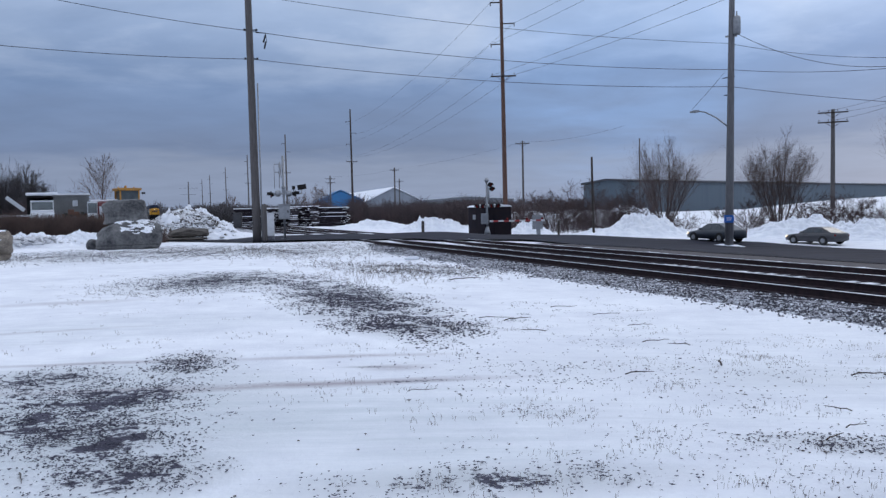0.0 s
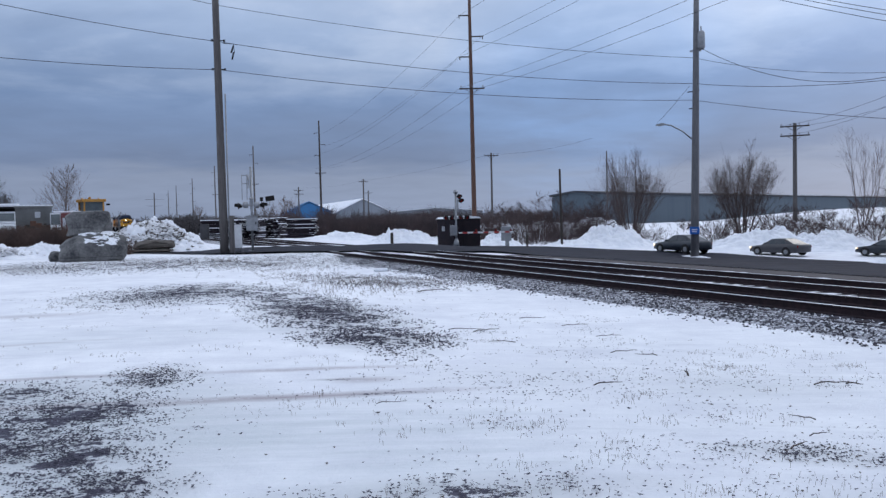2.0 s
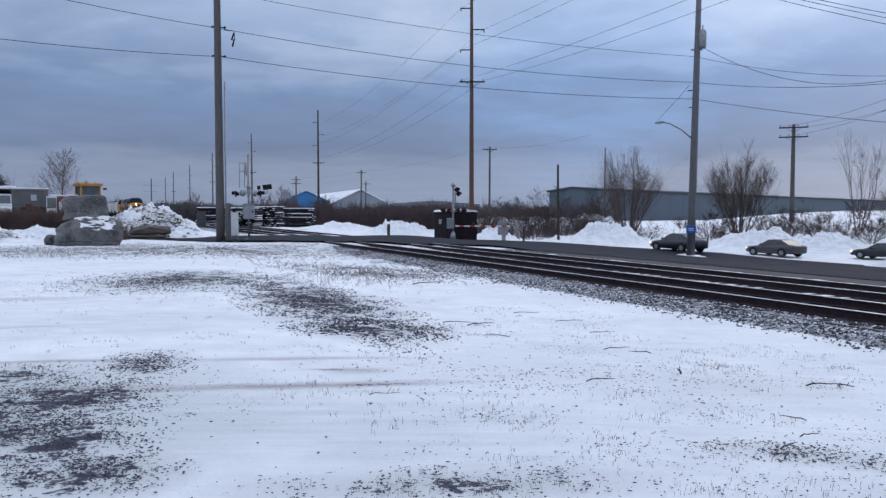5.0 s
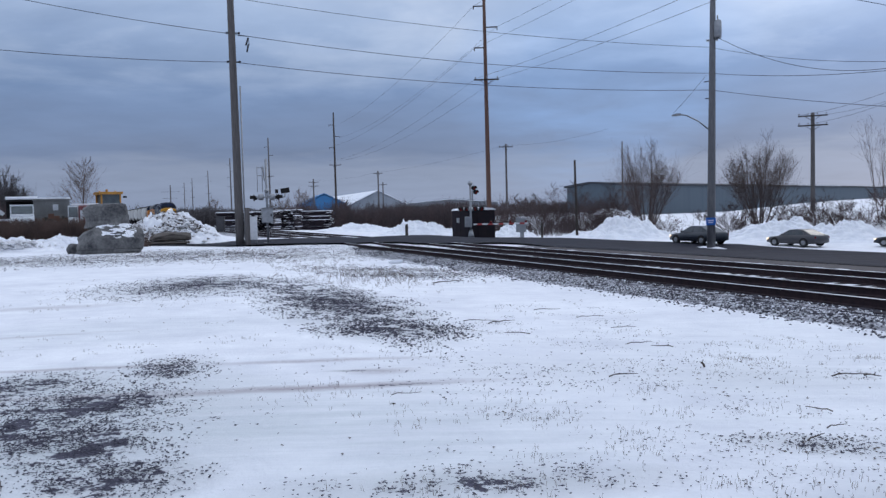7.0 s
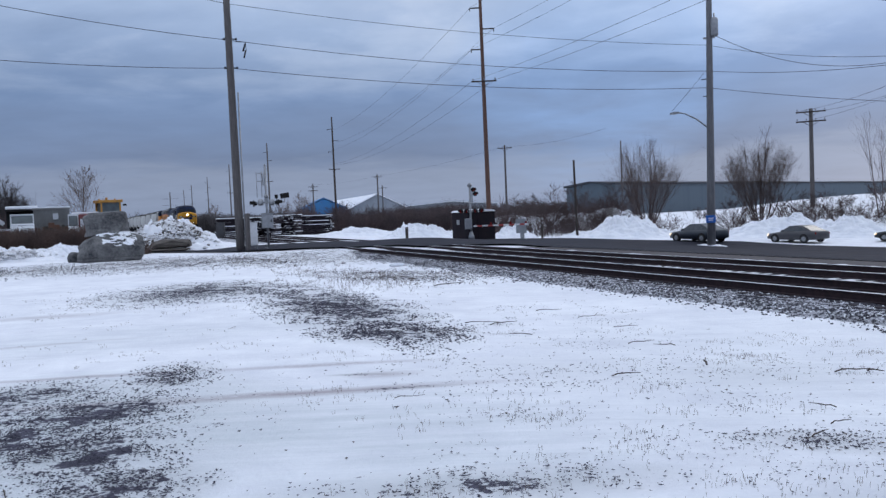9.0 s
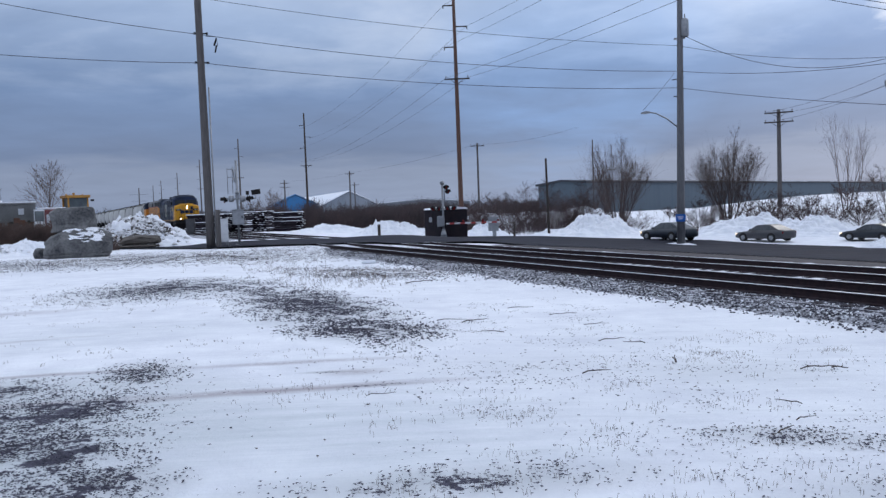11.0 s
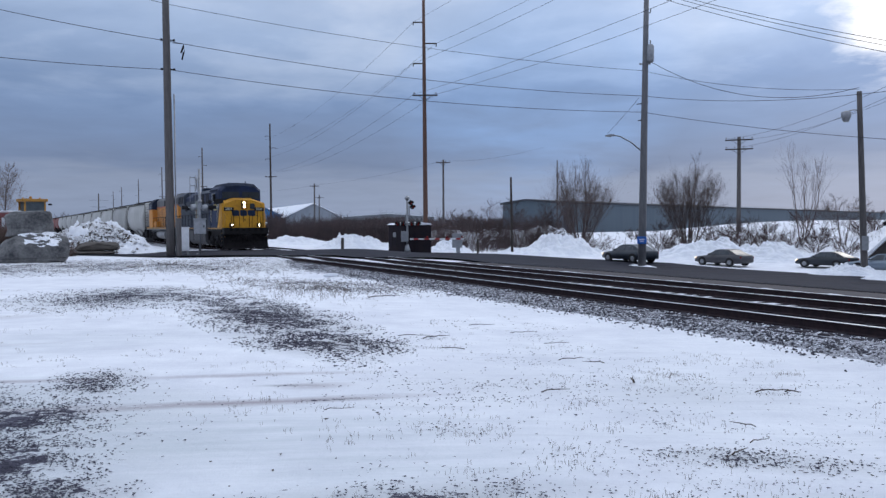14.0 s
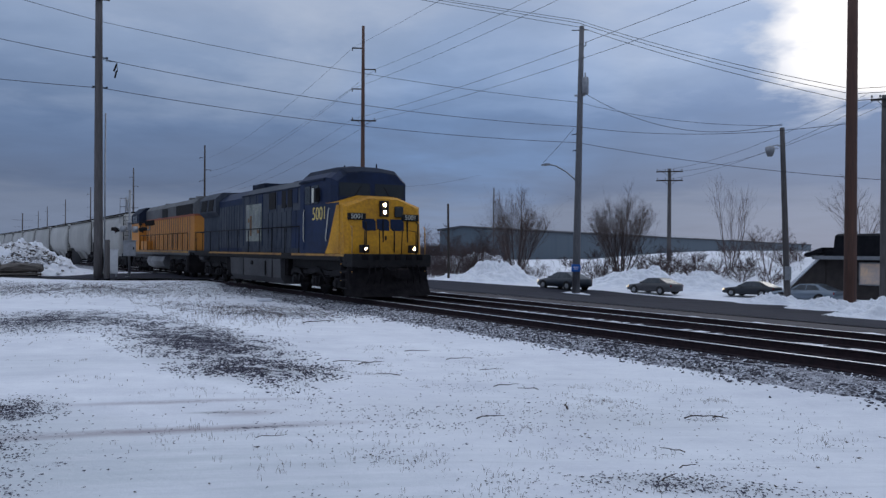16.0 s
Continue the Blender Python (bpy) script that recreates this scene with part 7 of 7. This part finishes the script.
wheels(rt, ((-0.7, 0.2), (0.85, 0.2), (-0.7, 4.2), (0.85, 4.2)), 0.48, 0.28)

ld = thing("wheel_loader", "yellow wheel loader with glazed cab and beacon", "loader", stand(-21.15, 75, facing(-21.15) + 15))
part("body", Geo().box(-1.1, 1.1, -0.6, 3.2, 1.0, 2.4, 0.12), YARD_YELLOW, ld)
cabp = Geo()
for x in (-0.80, 0.72):
    for y in (-0.6, 1.0):
        cabp.box(x, x + 0.12, y, y + 0.12, 2.3, 3.95)
cabp.box(-0.95, 0.98, -0.75, 1.25, 3.85, 4.08, 0.05).box(-0.85, 0.88, -0.65, 1.15, 2.3, 2.75, 0.03)
cb_ = part("cab_frame", cabp, YARD_YELLOW, ld)
part("cab_glass", Geo().box(-0.68, 0.72, -0.56, 1.0, 2.75, 3.85), TRUCK_GLASS, cb_)
part("beacon", Geo().tube([(-0.1, 0.2, 4.05), (-0.1, 0.2, 4.3)], 0.1, 10).tube([(-0.7, 0.2, 4.05), (-0.7, 0.2, 4.2)], 0.06, 8).tube([(0.6, 0.2, 4.05), (0.6, 0.2, 4.2)], 0.06, 8), YARD_YELLOW, cb_)
part("work_light", Geo().box(1.0, 1.25, -0.8, -0.6, 3.55, 3.7), BLACK, cb_)
part("bucket", Geo().extrude([(-2.9, 0.2), (-2.0, 0.2), (-1.9, 1.2), (-2.6, 0.5)], -1.3, 1.3, "x"), YARD_GREY, ld)
part("lift_arm", Geo().box(-0.7, -0.45, -2.2, 0.0, 0.9, 1.2).box(0.45, 0.7, -2.2, 0.0, 0.9, 1.2), YARD_YELLOW, ld)
wheels(ld, ((-1.05, -0.9), (1.05, -0.9), (-1.05, 2.2), (1.05, 2.2)), 0.75, 0.5)

bx_, by_ = polar(-27.7, 64)
lb_ = part("board", Geo().box(-0.72, 0.72, -0.03, 0.03, -0.13, 0.13, 0.01), TRUCK_WHITE)
lb_.matrix_basis = pose(bx_, by_, 2.62, 0, 40, 28)
tagged(lb_, "long white board leaning on yard scrap", "board")
sc = thing("scrap_bin", "rusty metal scrap bin with dark junk behind weeds", "bin", stand(-28.6, 65, facing(-28.6)))
part("body", Geo().extrude([(-0.4, 0.0), (1.6, 0.0), (1.6, 1.95), (-0.6, 1.85)], -0.6, 1.9, "x"), YARD_RUST, sc)
part("rim", Geo().box(-0.65, 1.95, -0.7, -0.55, 1.8, 1.95, 0.02), TRUCK_WHITE, sc, "snowy bin rim")
jk = Geo()
jr = random.Random(7)
for _ in range(26):
    jx, jz = jr.uniform(-1.6, 0.3), jr.uniform(1.7, 2.5)
    jk.tube([(jx, 0.3, 1.5), (jx + jr.gauss(0, 0.3), jr.uniform(-0.2, 0.6), jz)], jr.uniform(0.04, 0.12), 6)
jk.box(-1.8, -0.6, 0.0, 1.0, 0.0, 1.7, 0.05)
part("junk", jk, BLACK, sc, "tangled dark scrap")

# stacked ties and poles under snow by the far track
def tie_stack(bearing, d, turn, rows_, cols, length, label, seed):
    x, y = polar(bearing, d)
    rnd = random.Random(seed)
    ob = thing("timber_stack", label, "timber stack", pose(x, y, land(x, y), 0, 0, turn), group="snowy timber stacks")
    me = Geo().box(-length / 2, length / 2, -0.12, 0.12, 0, 0.2, 0.015).mesh("timber", TIE_WOOD)
    sn = Geo()
    for r in range(rows_):
        for c in range(cols):
            if r == rows_ - 1 and rnd.random() < 0.25:
                continue
            t_ = new("timber", me)
            t_.parent = ob
            ox, oy, oz = rnd.uniform(-0.4, 0.4), (c - (cols - 1) / 2) * 0.33 + rnd.uniform(-0.12, 0.12), 0.24 * r + rnd.uniform(0, 0.07)
            t_.matrix_basis = pose(ox, oy, oz, 0, rnd.uniform(-2.5, 2.5), rnd.uniform(-7, 7))
            if r == rows_ - 1 or rnd.random() < 0.42:
                sn.box(ox - length / 2 - 0.02, ox + length / 2 + 0.02, oy - 0.15, oy + 0.13, oz + 0.17, oz + 0.27, 0.03)
    tagged(part("snow_cover", sn, SNOW, ob, "snow lying on the timbers"), kind="stuff")
    return ob


tie_stack(-8.0, 117, -10, 11, 8, 4.6, "stack of dark timbers lying lengthwise under snow", 1)
tie_stack(-9.75, 111, 80, 11, 10, 2.6, "stack of dark ties seen end-on under snow", 2)
tie_stack(-11.3, 108, 78, 10, 11, 2.6, "stack of dark ties seen end-on under snow", 3)
tie_stack(-13.1, 106, -15, 10, 8, 4.0, "stack of dark timbers lying lengthwise under snow", 4)
relay = thing("relay_case", "dark metal relay case standing by the railway", "cabinet", stand(-14.2, 100, 10))
part("body", Geo().box(-0.5, 0.5, -0.4, 0.4, 0.0, 2.0, 0.04), TANK_GREY, relay)
part("door", Geo().box(-0.42, 0.42, -0.43, -0.405, 0.2, 1.85, 0.01), TANK_GREY, relay)

# ---- litter on the snow ----
TWIG = mat("dead_twig", (0.085, 0.062, 0.052), (0.05, 0.04, 0.035), 9, 0.95)
GRASS = mat("dead_grass", (0.17, 0.132, 0.108), (0.085, 0.068, 0.060), 2.0, 0.95)
GRAVEL = mat("dark_frozen_gravel", (0.030, 0.028, 0.044), (0.072, 0.069, 0.100), 9, 0.9, 0.3)
LEAFB = mat("dead_brown_leaf", (0.085, 0.060, 0.05), (0.05, 0.038, 0.034), 9, 0.95)


def stick(x, y, length, turn, r, seed, label="bare dark stick lying on the snow"):
    rnd = random.Random(seed)
    z = land(x, y) + 0.02
    path = [(0, 0, 0)]
    for k in range(1, 6):
        path.append((length * k / 5, rnd.gauss(0, 0.012) * length, r + rnd.uniform(0, 0.012)))
    r *= 0.7
    g = Geo().tube(path, [r, r, r * 0.9, r * 0.8, r * 0.65, r * 0.4], 6)
    if rnd.random() < 0.6:
        p = path[3]
        g.tube([p, (p[0] + 0.15 * length, p[1] + rnd.choice((-1, 1)) * 0.12 * length, 0.06)], [r * 0.6, r * 0.3], 5)
    ob = part("stick", g, TWIG)
    ob.matrix_basis = pose(x, y, z, 0, 0, turn)
    return tagged(ob, label, "stick", group="sticks on the snow")


for k, (x, y, l_, t_, r_) in enumerate(((1.93, 8.79, 0.34, 10, 0.011), (4.45, 8.93, 0.42, 4, 0.013), (4.85, 9.0, 0.20, -60, 0.014), (3.2, 9.45, 0.18, 85, 0.018), (0.95, 13.4, 0.5, 25, 0.014), (0.55, 13.7, 0.6, -12, 0.010),
                                        (1.5, 12.2, 0.4, 170, 0.009), (2.7, 11.2, 0.4, 12, 0.010), (3.3, 11.0, 0.3, 160, 0.009), (2.9, 6.2, 0.25, 35, 0.009), (3.25, 6.6, 0.22, 20, 0.008), (-0.4, 7.9, 0.3, 8, 0.006),
                                        (2.0, 15.6, 0.5, -8, 0.010), (2.6, 14.4, 0.5, 6, 0.009), (0.1, 22.2, 0.9, 20, 0.02), (2.9, 13.0, 0.4, -5, 0.008), (3.6, 7.2, 0.24, 140, 0.008), (-3.0, 5.6, 0.3, -60, 0.008))):
    stick(x, y, l_, t_, r_, 100 + k)


def in_patches(picks, spread=1.0, clump=0.0):
    def place(rnd):
        while True:
            x0, y0, a, c, turn, k = PATCHES[rnd.choice(picks)]
            u, v = rnd.gauss(0, 0.50), rnd.gauss(0, 0.50)
            if math.hypot(u, v) > 1.15:
                continue
            u, v = u * a * spread, v * c * spread
            t = radians(turn)
            x, y = x0 + u * math.cos(t) - v * math.sin(t), y0 + u * math.sin(t) + v * math.cos(t)
            if not clump or noise.noise((x * clump, y * clump, 2.0)) + 0.5 * noise.noise((x * clump * 2.7, y * clump * 2.7, 5.0)) > rnd.uniform(-0.45, 0.28):
                break
        return x, y, land(x, y) + 0.012
    return place


stones("gravel", "dark gravel showing through thin snow", 12500, in_patches((0, 0, 0, 1, 1, 1, 1, 1, 2), 1.25, 1.5), (0.007, 0.021), GRAVEL, 31, 0.4)
stones("gravel", "fine dark gravel and frozen clods close by", 9000, in_patches((3, 3, 3, 3, 4, 4, 4, 5, 6, 13, 14, 14, 15, 15, 16, 16, 17, 17), 1.15, 3.2), (0.004, 0.013), GRAVEL, 32, 0.35)
stones("gravel", "thin scatter of dark gravel on the snow", 1300, in_patches((9, 9, 9, 10), 1.0, 2.4), (0.005, 0.015), GRAVEL, 36, 0.35)
stones("gravel", "scattered dark clods and leaf scraps on the snow", 420, in_patches((9, 10, 11, 6), 1.6), (0.005, 0.014), LEAFB, 33, 0.25)


def wide(rnd):
    b_, d_ = rnd.uniform(-32, 40), 5 + 26 * rnd.random() ** 1.6
    x, y = polar(b_, d_)
    while NX * x + NY * y > 9.6:
        b_, d_ = rnd.uniform(-32, 40), 5 + 26 * rnd.random() ** 1.6
        x, y = polar(b_, d_)
    return x, y, land(x, y) + 0.01


stones("leaf_scraps", "tiny dark scraps scattered over the snow", 130, wide, (0.006, 0.018), LEAFB, 34, 0.3)


def tufts(label, n, place, height, r, seed):
    """Single dead grass blades poking through the snow."""
    rnd = random.Random(seed)
    g = Geo()
    for _ in range(n):
        x, y, z = place(rnd)
        for _ in range(rnd.randint(1, 4)):
            h = rnd.uniform(*height)
            dx, dy = rnd.gauss(0, 0.5) * h, rnd.gauss(0, 0.5) * h
            ox, oy = x + rnd.gauss(0, 0.03), y + rnd.gauss(0, 0.03)
            g.tube([(ox, oy, z - 0.02), (ox + dx * 0.4, oy + dy * 0.4, z + h * 0.6), (ox + dx, oy + dy, z + h)], [r, r * 0.8, r * 0.3], 3, cap=False)
    return tagged(part("dead_grass", g, GRASS), label, "dead grass", kind="stuff")


def clusters(n, b0, b1, d0, d1, size, seed):
    rn = random.Random(seed)
    spots = []
    while len(spots) < n:
        x, y = polar(rn.uniform(b0, b1), d0 + (d1 - d0) * rn.random() ** 1.3)
        if NX * x + NY * y < 9.2:
            spots.append((x, y, rn.uniform(0.3, 1.0) * size))
    def place(rnd):
        x, y, q = rnd.choice(spots)
        x, y = x + rnd.gauss(0, q), y + rnd.gauss(0, q * 0.7)
        return x, y, land(x, y) + 0.012
    return place


tufts("short dead grass blades poking through snow", 900, clusters(70, -8, 38, 5, 13, 0.35, 5), (0.008, 0.032), 0.0015, 41)
tufts("sparse dead grass on the snow farther out", 700, clusters(60, -30, 30, 12, 26, 0.7, 6), (0.006, 0.026), 0.0022, 45)
stones("leaf_scraps", "small dark scraps lying in loose drifts on the snow", 2600, clusters(120, -2, 36, 5.5, 17, 0.30, 8), (0.003, 0.012), GRAVEL, 35, 0.22)
stones("soil_crumbs", "dark soil crumbs and stubble mottling the thin snow of the far verge", 9000, in_patches((7, 7, 7, 8, 12, 12), 1.25, 0.8), (0.010, 0.034), GRAVEL, 46, 0.3)
tufts("dead grass stubble across the far verge", 4200, in_patches((7, 7, 7, 8, 12), 1.2, 0.9), (0.012, 0.050), 0.0034, 42)


def verge(rnd):
    a, s = rnd.uniform(-44, -20), rnd.gauss(6.6, 1.3)
    x, y, _ = on_line(a, s)
    return x, y, land(x, y)


tufts("taller dead weed stalks beside the ballast", 520, verge, (0.03, 0.13), 0.0032, 43)


def verge2(rnd):
    x, y = polar(rnd.gauss(-3.5, 2.6), rnd.gauss(24.5, 1.6))
    return x, y, land(x, y)


tufts("clumps of dark dead weed stalks", 170, verge2, (0.04, 0.20), 0.0035, 44)
bl, bm_ = polar(-2.35, 32.0)
boulder("snowy_block", "pale snow-covered concrete block beside the ballast", bl, bm_, land(bl, bm_) + 0.08, 0.30, 0.14, 0.07, 23.0, SNOW, 25, 0.6)


def motions():
    times = [0.5 * k for k in range(33)]
    for ob, back in TRAIN:
        walk(ob, [(t, train_pose(t, back)) for t in times])


motions()
